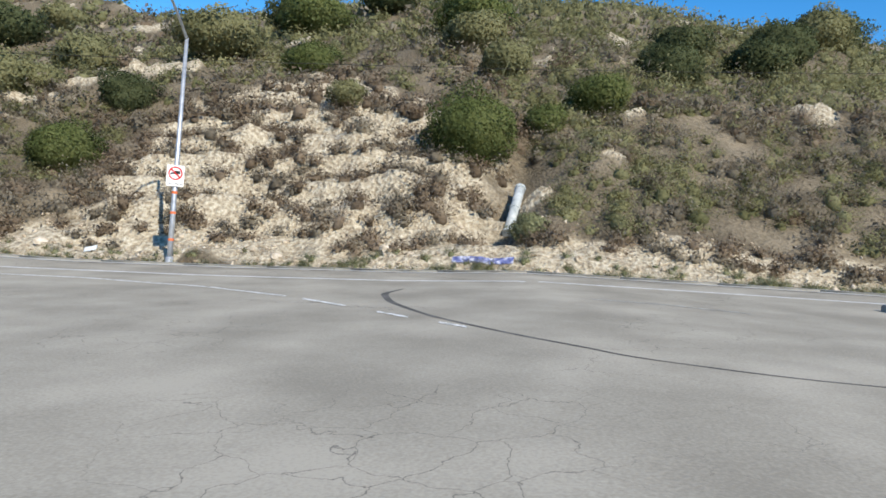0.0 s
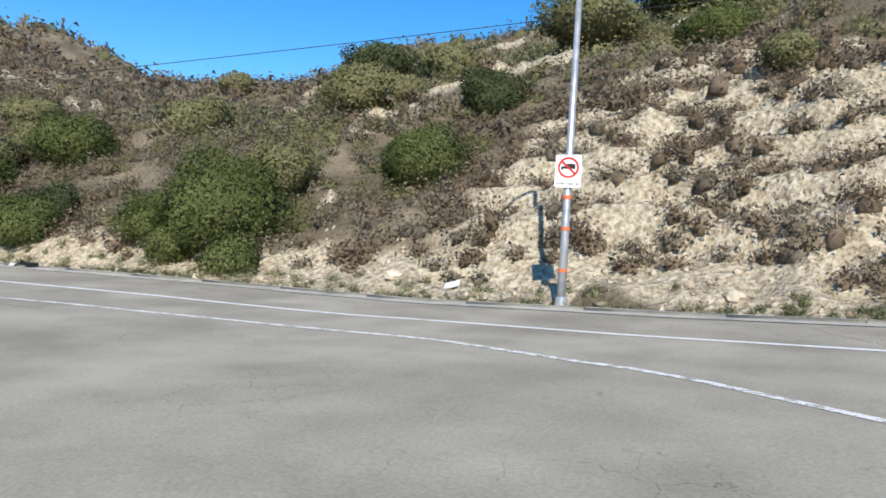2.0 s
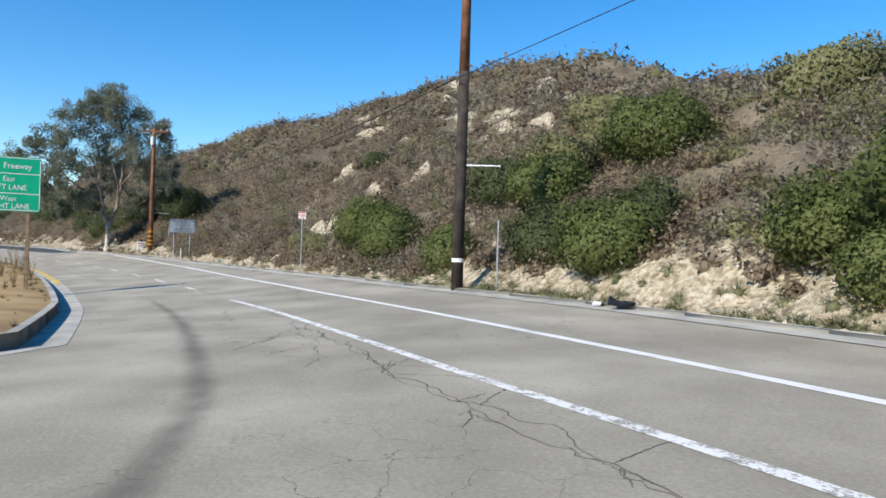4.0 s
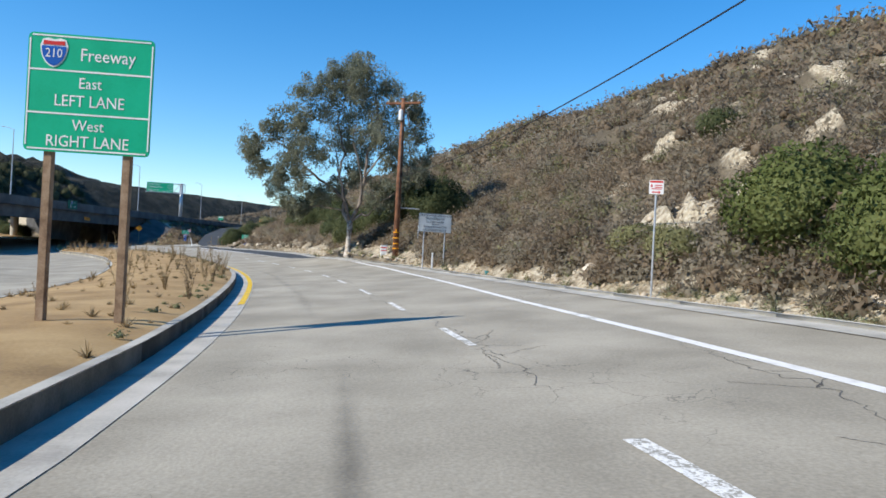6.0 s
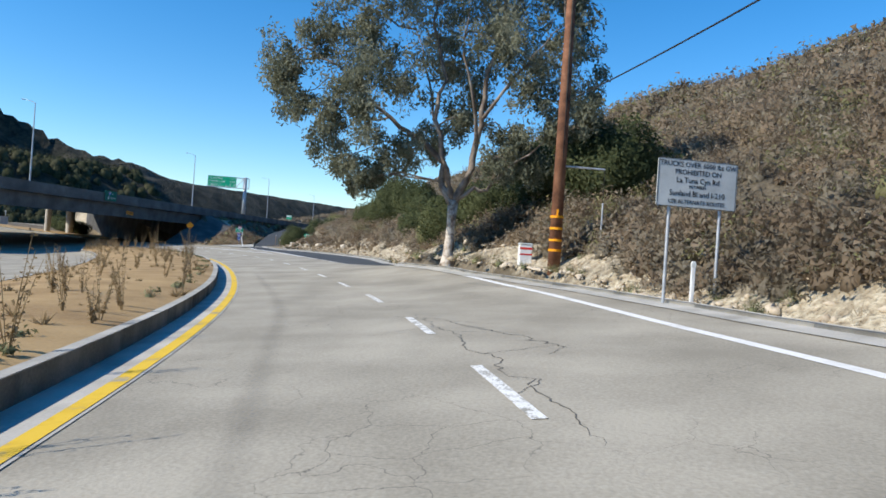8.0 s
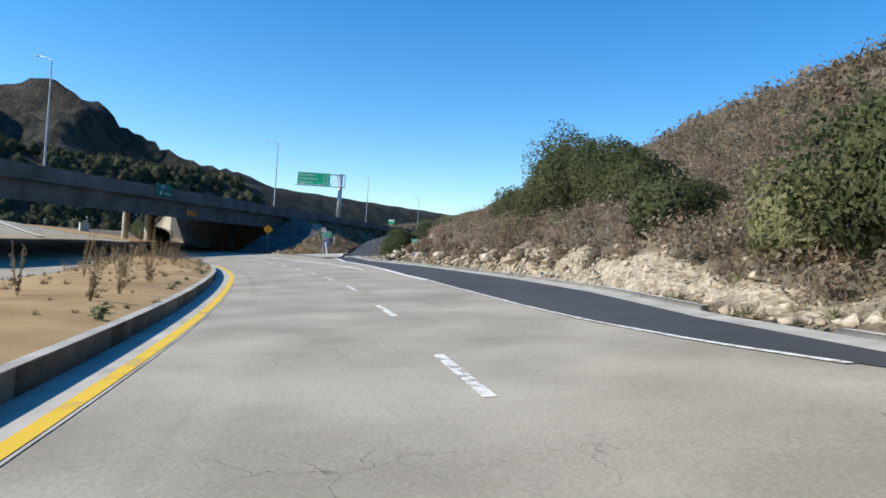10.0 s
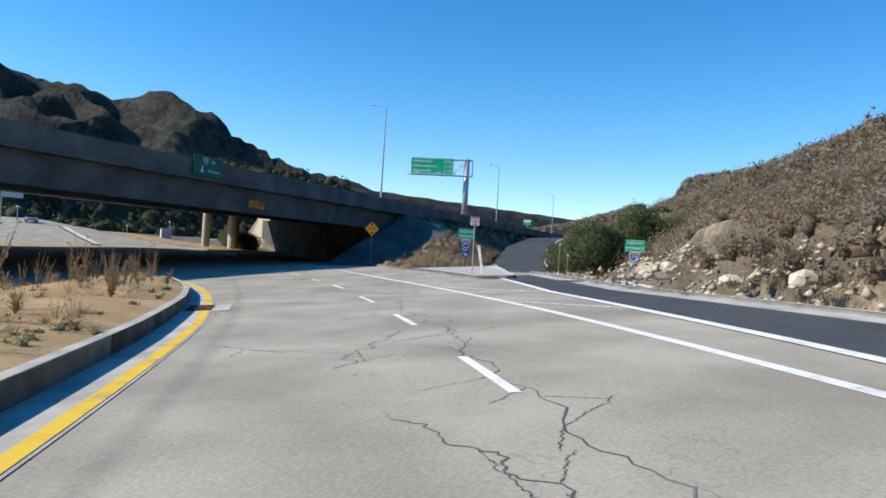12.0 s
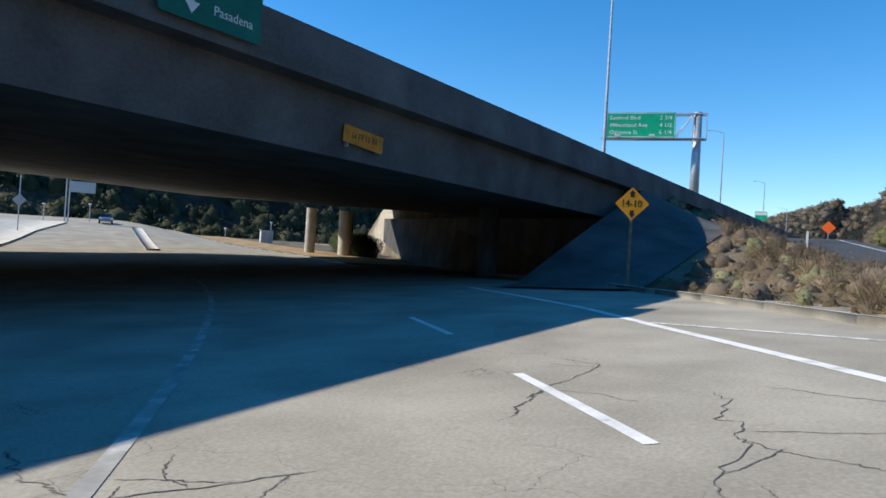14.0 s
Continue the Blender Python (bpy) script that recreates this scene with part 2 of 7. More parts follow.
def bare(x, y, s, d):
    """How bare of plants the pale rock and soil lie, 0 to 1."""
    up = d - toe_d(s)
    cut = smooth(-45, -37, s) * (1 - smooth(-27, -21, s)) * smooth(0.5, 2.0, up) * (1 - smooth(11.5, 17, up - 3 * np.sin(s * 0.35)))
    wide = np.interp(s, [-8, 4, 58, 72], [1, 0.5, 0.5, 1])
    foot = (1 - smooth(1.0, 2.3, np.abs(up + np.interp(wide, [0.5, 1], [0.6, 0.1])) / wide)) * (0.78 + 0.22 * smooth(0.4, 0.6, fbm(x * 0.25, y * 0.25, 77, 3)))
    foot = foot * np.interp(s, [-5, 12, 55, 68], [1, 0.85, 0.85, 1])
    scar = scars(x, y)
    scar = scar + 0.9 * np.exp(-(((s - 96) / 16) ** 2 + ((up - 0.8) / 1.3) ** 2))
    over = y - ramp_y(x) - 4.8
    scar = scar + 0.85 * smooth(-166, -156, x) * (1 - smooth(-142, -137, x)) * smooth(-0.6, 0.1, over) * (1 - smooth(1.3, 3.2, over + 1.6 * fbm(x * 0.3, y * 0.3, 63, 2)))
    return np.clip(np.maximum(np.maximum(cut, foot), scar), 0, 1)


def land(x, y):
    """Height of the ground."""
    x, y = np.asarray(x, float), np.asarray(y, float)
    shape = x.shape
    x, y = x.ravel(), y.ravel()
    s, d = to_sd(x, y)
    z = road_z(s, d)
    # western part: the ground follows the ramp up
    west = smooth(-150, -175, x) * smooth(-46, -38, y)
    z = z * (1 - west) + (ramp_z(x) - 0.15) * west
    cap = np.full_like(x, 2.0)
    for cx, cy, h, sx, sy, r in HILLS:
        c, n = math.cos(r), math.sin(r)
        u, v = ((x - cx) * c + (y - cy) * n) / sx, ((y - cy) * c - (x - cx) * n) / sy
        cap += h * np.exp(-0.5 * (u * u + v * v))
    up = np.maximum(d - toe_d(s), 0) * (1 - smooth(150, 230, s) * (d < 60))
    wb = smooth(-137, -150, x)
    up = up * (1 - wb) + np.maximum(y - ramp_y(x) - 4.8, 0) * wb
    k = np.interp(s, [-25, 5], [0.659, 0.498]) * up
    hill = k * cap / (k**3 + cap**3 + 1e-6) ** (1 / 3)
    b = bare(x, y, s, d)
    # rills, ledges and lumps
    rough = (fbm(x * 0.12, y * 0.12, 5) - 0.47) * 3.2 * smooth(2, 14, up) + (fbm(x * 0.9, y * 0.9, 9, 3) - 0.44) * 0.75 * smooth(0.3, 2.5, up)
    step = (hill + 0.9 * fbm(x * 0.22, y * 0.22, 2)) / 1.3 % 1
    ledge = (smooth(0.0, 0.3, step) - step) * 1.3 * b * smooth(1.2, 2.6, up)
    ledge = ledge + (fbm(x * 1.6, y * 1.6, 17, 3) - 0.45) * 0.7 * b * smooth(0.6, 2.0, up)
    bank = 0.6 * smooth(0.0, 0.9, d - kerb_d(s) - 0.6) * (1 - 0.5 * smooth(2, 6, up)) * smooth(-52, -46, s) * (1 - smooth(98, 106, s))
    bank = bank * (0.35 + 0.65 * smooth(0.3, 0.62, fbm(x * 0.5, y * 0.5, 31, 3)))
    # the drain's gully
    gully = -1.6 * np.exp(-(((x - 1.2 - 0.25 * (y - 24)) / 1.5) ** 2)) * smooth(23.5, 26, y) * (1 - smooth(31, 40, y))
    z = z + hill + rough + ledge + bank + gully * smooth(0.5, 2, up)
    z = z + 0.36 * smooth(-0.05, 0.35, d - kerb_d(s)) * smooth(32, 37, s) * (1 - smooth(51, 56, s)) * (1 - smooth(3, 8, up))
    # freeway embankment, west of the bridge: a slope up from the ramp and a rounded end beside the abutment
    foot = np.minimum(ramp_y(x) - 3.4, -39.0)
    climb = np.clip((foot - y) / np.maximum(foot + 49.3, 1.0), 0, 1) * np.clip((118 + y) / 15, 0, 1)
    nose = np.where(y > DECK_N - 0.3, np.clip((-163 - x) / 15, 0, 1), (x < abutment_x(y) - 0.6) * 1.0)
    emb_w = climb * nose
    z = z * (1 - emb_w) + (DECK_TOP - 0.3 + deck_up(y)) * emb_w
    emb_e = np.clip((-y - 36) / 14, 0, 1) * np.clip((120 + y) / 16, 0, 1) * smooth(-52, -44, x - (y + 52) * 0.869)
    z = z * (1 - emb_e) + (DECK_TOP - 0.3 + deck_up(y)) * emb_e
    # a low mound of weeds between the island and the ramp
    z = z + 1.0 * np.exp(-(((x + 169) / 10) ** 2) - ((y - ramp_y(x) + 7.5) / 2.4) ** 2)
    # mountains beyond the freeway
    vx, vy = x + 110, y + 20
    far, bearing = np.hypot(vx, vy), np.degrees(np.arctan2(-vx, vy)) % 360
    lift = np.interp(bearing, [60, 100, 108, 111, 113.3, 114.6, 117.5, 120.7, 124, 127.2, 128.6, 130.7, 132.7, 134, 136.4, 138.8, 141, 143.4, 147, 149, 152, 165, 185, 215, 300], [0.2, 0.1, 0.1, 0.7, 1.6, 2.9, 4.4, 5.3, 5.3, 6.0, 6.6, 7.3, 8.8, 9.2, 9.8, 9.3, 9.6, 9.8, 10.1, 10.6, 10.6, 10, 9, 6, 3])
    height = np.tan(np.radians(lift)) * 640
    ridge = smooth(390, 640, far) * (0.55 + 0.45 * np.exp(-(((far - 640) / 380) ** 2)))
    z = z + height * ridge * (0.96 + 0.2 * (fbm(x * 0.009, y * 0.009, 21, 5) - 0.42)) * np.where(np.abs(bearing - 150) < 140, 1, 0.4)
    ribs = np.abs(fbm(x * 0.011, y * 0.011, 33, 4) - 0.47)
    z = z + smooth(380, 520, far) * (1 - smooth(590, 640, far)) * (0.1 - np.minimum(ribs, 0.16)) * 190 * np.clip(lift / 8, 0, 1)
    z = z + smooth(400, 560, far) * (fbm(x * 0.045, y * 0.045, 39, 4) - 0.45) * 6
    # dry hill closing the valley to the west
    z = z + 27 * np.exp(-0.5 * (((x + 388) / 34) ** 2 + ((y + 20) / 44) ** 2)) * smooth(-326, -352, x)
    # wooded rise south of the bridge
    rise = -y - 196 - 0.35 * (x + 215)
    z = z + 28 * smooth(0, 50, rise) * (1 - smooth(85, 190, rise)) * smooth(-60, -110, x)
    return z.reshape(shape)


def part(name, bm, material, parent=None, label="", smooth_faces=False):
    """Links a bmesh as one mesh object."""
    me = bpy.data.meshes.new(name)
    bm.to_mesh(me)
    bm.free()
    me.materials.append(material)
    if smooth_faces:
        me.polygons.foreach_set("use_smooth", [True] * len(me.polygons))
    ob = new(name, me)
    if parent:
        ob.parent = parent
    return tagged(ob, label)


def soften(V, out, keep=0.35):
    """Triangles turned to face outwards, with normals that lean towards the crown's own."""
    T = V.reshape(-1, 3, 3)
    ng = np.cross(T[:, 1] - T[:, 0], T[:, 2] - T[:, 0])
    ng /= np.linalg.norm(ng, axis=1, keepdims=True) + 1e-12
    back = (ng * out).sum(1) < 0
    T = np.where(back[:, None, None], T[:, [0, 2, 1]], T)
    ng = np.where(back[:, None], -ng, ng)
    n = out * (1 - keep) + ng * keep
    n /= np.linalg.norm(n, axis=1, keepdims=True) + 1e-9
    return T.reshape(-1, 3), np.repeat(n, 3, 0)


def mesh_np(name, verts, faces, material, uv=None, smooth_faces=False, parent=None, normals=None):
    """One mesh from arrays; faces all of one size."""
    verts, faces = np.asarray(verts, np.float32), np.asarray(faces, np.int32)
    me = bpy.data.meshes.new(name)
    k = faces.shape[1]
    me.vertices.add(len(verts))
    me.vertices.foreach_set("co", verts.ravel())
    me.loops.add(faces.size)
    me.loops.foreach_set("vertex_index", faces.ravel())
    me.polygons.add(len(faces))
    me.polygons.foreach_set("loop_start", np.arange(0, faces.size, k, dtype=np.int32))
    if smooth_faces:
        me.polygons.foreach_set("use_smooth", np.ones(len(faces), bool))
    if uv is not None:
        layer = me.uv_layers.new(name="UVMap")
        layer.data.foreach_set("uv", np.asarray(uv, np.float32)[faces.ravel()].ravel())
    me.materials.append(material)
    me.update(calc_edges=True)
    me.validate()
    if normals is not None:
        me.polygons.foreach_set("use_smooth", np.ones(len(me.polygons), bool))
        at = me.attributes.new("custom_normal", "FLOAT_VECTOR", "POINT")
        at.data.foreach_set("vector", np.asarray(normals, np.float32).ravel())
    ob = new(name, me)
    if parent:
        ob.parent = parent
    return ob


def grid_faces(n, m):
    i = np.arange((n - 1) * (m - 1))
    a = i // (m - 1) * m + i % (m - 1)
    return np.stack([a, a + 1, a + m + 1, a + m], 1)


def axis_lines(*spans):
    out = []
    for a, b, step in spans:
        out += list(np.arange(a, b, step))
    return np.array(out)


def hillside():
    m = mat("dry_soil_and_rock", [(0.09, 0.073, 0.047), (0.145, 0.118, 0.078), (0.235, 0.193, 0.13)], scale=0.35, bump=1.0, fine=7.0, bdist=0.22, grain=0.6)
    N, L = m.node_tree.nodes, m.node_tree.links
    b = N["Principled BSDF"]
    col = b.inputs["Base Color"].links[0].from_socket
    at = N.new("ShaderNodeAttribute")
    at.attribute_name = "bare"
    tc, n1 = N.new("ShaderNodeTexCoord"), N.new("ShaderNodeTexNoise")
    n1.inputs["Scale"].default_value, n1.inputs["Detail"].default_value = 0.75, 7
    n1.inputs["Roughness"].default_value = 0.65
    L.new(tc.outputs["Object"], n1.inputs["Vector"])
    ad, mr = N.new("ShaderNodeMath"), N.new("ShaderNodeMapRange")
    ad.operation = "ADD"
    L.new(at.outputs["Fac"], ad.inputs[0])
    L.new(n1.outputs["Fac"], ad.inputs[1])
    mr.inputs[1].default_value, mr.inputs[2].default_value = 0.88, 1.2
    L.new(ad.outputs[0], mr.inputs[0])
    rock = N.new("ShaderNodeValToRGB")
    n2 = N.new("ShaderNodeTexNoise")
    n2.inputs["Scale"].default_value, n2.inputs["Detail"].default_value = 5.5, 9
    L.new(tc.outputs["Object"], n2.inputs["Vector"])
    L.new(n2.outputs["Fac"], rock.inputs["Fac"])
    e = rock.color_ramp.elements
    e[0].position, e[0].color = 0.34, (0.27, 0.215, 0.14, 1)
    e[1].position, e[1].color = 0.64, (0.58, 0.515, 0.385, 1)
    mid = e.new(0.52)
    mid.color = (0.46, 0.395, 0.28, 1)
    mix = N.new("ShaderNodeMix")
    mix.data_type = "RGBA"
    L.new(mr.outputs[0], mix.inputs[0])
    L.new(col, mix.inputs[6])
    L.new(rock.outputs["Color"], mix.inputs[7])
    # crumbling relief of the bare rock
    rb, rs = N.new("ShaderNodeBump"), N.new("ShaderNodeMath")
    rs.operation = "MULTIPLY"
    L.new(n2.outputs["Fac"], rs.inputs[0])
    L.new(mr.outputs[0], rs.inputs[1])
    rb.inputs["Strength"].default_value, rb.inputs["Distance"].default_value = 0.9, 0.16
    L.new(rs.outputs[0], rb.inputs["Height"])
    L.new(b.inputs["Normal"].links[0].from_socket, rb.inputs["Normal"])
    L.new(rb.outputs["Normal"], b.inputs["Normal"])
    # woods far off, their colour darkened for slopes in shade
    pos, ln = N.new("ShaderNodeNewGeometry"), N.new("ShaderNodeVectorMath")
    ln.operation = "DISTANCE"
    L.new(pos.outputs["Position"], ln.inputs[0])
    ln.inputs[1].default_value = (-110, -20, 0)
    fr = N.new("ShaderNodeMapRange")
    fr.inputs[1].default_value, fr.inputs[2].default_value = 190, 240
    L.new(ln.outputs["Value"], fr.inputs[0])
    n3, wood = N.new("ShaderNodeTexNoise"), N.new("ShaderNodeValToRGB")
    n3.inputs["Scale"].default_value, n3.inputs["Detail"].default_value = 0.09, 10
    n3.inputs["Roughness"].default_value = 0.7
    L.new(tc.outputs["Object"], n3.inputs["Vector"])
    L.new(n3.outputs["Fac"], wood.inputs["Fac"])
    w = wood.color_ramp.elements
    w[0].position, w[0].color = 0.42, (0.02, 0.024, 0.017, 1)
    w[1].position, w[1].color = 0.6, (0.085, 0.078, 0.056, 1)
    # woods stand up from the far slopes
    wb, ws = N.new("ShaderNodeBump"), N.new("ShaderNodeMath")
    ws.operation = "MULTIPLY"
    L.new(n3.outputs["Fac"], ws.inputs[0])
    L.new(fr.outputs[0], ws.inputs[1])
    wb.inputs["Strength"].default_value, wb.inputs["Distance"].default_value = 1.0, 14.0
    L.new(ws.outputs[0], wb.inputs["Height"])
    L.new(rb.outputs["Normal"], wb.inputs["Normal"])
    L.new(wb.outputs["Normal"], b.inputs["Normal"])
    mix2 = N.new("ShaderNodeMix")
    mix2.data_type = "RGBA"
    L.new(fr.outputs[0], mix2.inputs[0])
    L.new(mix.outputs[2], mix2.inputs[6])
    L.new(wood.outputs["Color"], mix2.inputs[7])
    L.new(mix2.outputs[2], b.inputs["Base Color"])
    return m


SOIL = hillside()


def build_ground():
    grow = np.cumsum(np.geomspace(2, 260, 40))
    xs = axis_lines((-420, -250, 5.0), (-250, -112, 1.5), (-112, -46, 0.9), (-46, -32, 0.42), (-32, 6, 0.26), (6, 18, 0.42), (18, 70, 1.6))
    ys = axis_lines((-120, -20, 1.8), (-20, 16, 0.7), (16, 23, 0.42), (23, 38, 0.26), (38, 44, 0.42), (44, 130, 1.2))
    xs = np.concatenate([(-740 - grow)[::-1], np.arange(-740, -420, 7.0), xs, xs[-1] + grow])
    ys = np.concatenate([(-720 - grow)[::-1], np.arange(-720, -120, 8.0), ys, ys[-1] + grow])
    X, Y = np.meshgrid(xs, ys, indexing="ij")
    Z = land(X, Y)
    s, d = (a.reshape(X.shape) for a in to_sd(X, Y))
    paved = (d > -25.5) & (d < kerb_d(s) + 0.4) & (s < 285) & (s > -150)
    onramp = (np.abs(Y - ramp_y(X)) < 4.2) & (X < -104) & (X > -330)
    low = np.where(paved, road_z(s, d) - 0.35, Z)
    low = np.where(onramp, np.minimum(low, ramp_z(X) - 0.35), low)
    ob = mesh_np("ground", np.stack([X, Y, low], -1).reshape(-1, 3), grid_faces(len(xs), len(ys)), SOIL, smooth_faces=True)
    at = ob.data.attributes.new("bare", "FLOAT", "POINT")
    at.data.foreach_set("value", bare(X.ravel(), Y.ravel(), s.ravel(), d.ravel()).astype(np.float32))
    return tagged(ob, "dry hillside and flats of tan soil and cream rock", "ground", kind="structure")


ground = build_ground()


def ribbon(name, s_list, d_left, d_right, material, lift=0.0, cols=2, thick=0.0):
    """A strip along the road from d_left(s) to d_right(s), lift above the pavement; thick gives it sides."""
    s_list = np.asarray(s_list, float)
    dl, dr = np.broadcast_to(d_left, s_list.shape), np.broadcast_to(d_right, s_list.shape)
    f = np.linspace(0, 1, cols)
    Dm = dl[:, None] + (dr - dl)[:, None] * f
    Sm = np.repeat(s_list[:, None], cols, 1)
    X, Y = to_xy(Sm, Dm)
    Z = road_z(Sm, Dm) + lift
    top = np.stack([X, Y, Z], -1).reshape(-1, 3)
    faces = grid_faces(len(s_list), cols)[:, ::-1]
    uv = np.stack([Sm, Dm], -1).reshape(-1, 2)
    if thick:
        n = len(s_list)
        ring = np.concatenate([np.arange(n) * cols, (n - 1) * cols + np.arange(1, cols), (np.arange(n - 1)[::-1]) * cols + cols - 1, np.arange(1, cols - 1)[::-1]])
        base = len(top)
        low = top[ring] - (0, 0, thick)
        k = np.arange(len(ring))
        nxt = (k + 1) % len(ring)
        side = np.stack([ring[k], ring[nxt], base + nxt, base + k], 1)
        top, faces, uv = np.concatenate([top, low]), np.concatenate([faces, side]), np.concatenate([uv, uv[ring]])
    return mesh_np(name, top, faces, material, uv)


span = np.arange(-150, 286.5, 1.0)
road = tagged(ribbon("road", span, -25, kerb_d(span), ROAD, cols=36), "worn pale grey asphalt road with cracks", "road", kind="structure")

# freeway ramp of fresh asphalt
rx = np.concatenate([np.arange(-106, -132, -1.0), np.arange(-132, -330, -2.0)])


def ramp_strip(name, off_a, off_b, material, lift, x_list=rx, cols=3, thick=0.0, follow=None):
    x_list = np.asarray(x_list, float)
    cy = ramp_y(x_list)
    tx, ty = np.gradient(x_list), np.gradient(cy)
    ln = np.hypot(tx, ty)
    nx, ny = ty / ln, -tx / ln
    a, b = np.broadcast_to(off_a, x_list.shape), np.broadcast_to(off_b, x_list.shape)
    f = np.linspace(0, 1, cols)
    O = a[:, None] + (b - a)[:, None] * f
    X, Y = x_list[:, None] + nx[:, None] * O, cy[:, None] + ny[:, None] * O
    s, d = (v.reshape(X.shape) for v in to_sd(X, Y))
    w = smooth(-136, -156, X)
    Z = road_z(s, d) * (1 - w) + ramp_z(X) * w + lift
    V, F = np.stack([X, Y, Z], -1).reshape(-1, 3), grid_faces(len(x_list), cols)[:, ::-1]
    if thick:
        n, base = len(x_list), len(V)
        V = np.concatenate([V, V - (0, 0, thick)])
        i = np.arange(n - 1)
        l, r = i * cols, i * cols + cols - 1
        F = np.concatenate([F, np.stack([l, l + cols, base + l + cols, base + l], 1), np.stack([r + cols, r, base + r, base + r + cols], 1)])
    return mesh_np(name, V, F, material, V[:, :2])


# the fresh lane: inside the old road first, then on its own way
fs_ = np.arange(50, 108.5, 0.5)
lane_l = np.interp(fs_, [50, 54, 60, 67, 75, 88, 97.5, 105, 108.5], [5.2, 4.7, 4.45, 4.6, 5.05, 6.4, 7.4, 9.0, 10.3])
lane_r = kerb_d(fs_) - 0.55
tagged(ribbon("ramp_lane", fs_, lane_l, lane_r, TAR, lift=0.012, cols=6), "fresh dark asphalt lane towards the freeway ramp", "road", kind="structure")
rx2 = np.concatenate([np.arange(-137, -160, -1.0), np.arange(-160, -330, -2.0)])
tagged(ramp_strip("ramp_road", -3.1, 2.7, TAR, 0.02, rx2, cols=5), "fresh dark asphalt freeway ramp", "road", kind="structure")
tagged(ramp_strip("ramp_line", 1.5, 1.63, LINE, 0.03, rx2, cols=2), "white edge line of the ramp", "road marking", kind="structure")


# ---- road markings ----
def stripe(name, s0, s1, d, width, material=LINE, label="worn white edge line painted on the road", lift=0.006):
    n = max(2, int((s1 - s0) / 0.8) + 1)
    ss = np.linspace(s0, s1, n)
    dd = np.interp(ss, d[0], d[1]) if isinstance(d, tuple) else np.full(n, d)
    return tagged(ribbon(name, ss, dd - width / 2, dd + width / 2, material, lift=lift), label, "road marking", kind="structure")


stripe("edge_line", -60, 45.4, ([-60, -48, -42, -35, -28, -20, 14, 25, 34, 42, 45.4], [0.9, 2.2, 2.7, 3.3, 4.0, 4.55, 4.93, 5.2, 5.4, 5.3, 5.42]), 0.2)
stripe("lane_line", -36, -0.5, ([-36.3, -33.2, -29.4, -25, -19.9, -15, -10, -5, 1], [-2.2, 0.1, 1.5, 1.95, 2.05, 1.85, 1.86, 1.92, 1.85]), 0.17, LINE_WORN, "worn white lane line with cracks along it")
for s0, s1 in ((-37.7, -36.5), (-39.2, -38.5), (-40.3, -39.8)):
    stripe("lane_line", s0, s1, ([-40.3, -38.9, -37.8, -36.3], [-6.7, -5.09, -3.73, -2.23]), 0.2, LINE_WORN, "broken worn white line in the junction")
stripe("lane_line", -46.2, -43, ([-46.2, -44.7, -43], [-3.0, -2.1, -1.75]), 0.12, LINE_OLD, "short worn white line in the junction")
stripe("old_lane_line", 52, 70.2, ([50, 54, 60, 67, 75], [5.15, 4.65, 4.4, 4.55, 5.0]), 0.1, LINE_WORN, "thin worn white line at the seam of the fresh asphalt", lift=0.016)
stripe("ramp_edge_line", 70.4, 106, ([57, 60, 67, 75, 88, 97.5, 106], [4.35, 4.3, 4.5, 4.95, 6.3, 7.28, 9.1]), 0.24, lift=0.018)
stripe("gore_line", 82, 137, ([66, 80, 92, 109, 118, 123.5, 127, 137], [4.1, 4.6, 4.93, 5.05, 5.5, 6.15, 6.75, 7.7]), 0.2)
for s0, d0, s1, d1 in ((91.6, 6.75, 94.6, 5.15), (97.6, 7.1, 101.8, 5.2), (108.6, 8.2, 114.6, 5.5), (119.6, 8.25, 123.6, 6.3)):
    stripe("gore_chevron", s0, s1, ([s0, s1], [d0, d1]), 0.16, LINE_WORN, "worn white diagonal stripe in the gore")
for s0, d0 in ((4.8, 1.88), (11.0, 1.76), (16.6, 1.63), (22.8, 1.52), (28.0, 1.47), (33.8, 1.4), (39.5, 1.32), (45.6, 1.34), (52, 1.42), (59, 1.55)):
    stripe("lane_dash", s0, s0 + 2.4, d0, 0.13, LINE_WORN, "worn white lane dash on cracked asphalt")
for s0, long in ((66.3, 2.4), (72.5, 2.5), (78.2, 2.5), (84.4, 2.2), (90.4, 2.2), (96.2, 2.4), (103.2, 2.6), (109.8, 2.2), (116.6, 2.8), (123, 3.0)):
    stripe("lane_dash", s0, s0 + long, float(np.interp(s0, [64, 78, 96, 103, 113, 122], [1.65, 1.74, 1.95, 2.1, 2.2, 2.5])), 0.12, LINE_WORN if s0 < 80 else LINE, "white lane dash painted on asphalt")
stripe("solid_line", 116, 150, ([116, 125, 140, 150], [-1.1, -1.3, -1.6, -1.8]), 0.14, LINE_OLD, "white line in the shade of the bridge")
tagged(ramp_strip("ramp_arrow", 0.1, 0.35, LINE, 0.03, np.arange(-133.4, -137.2, -0.4), cols=2), "white arrow shaft painted on fresh asphalt", "road marking", kind="structure")


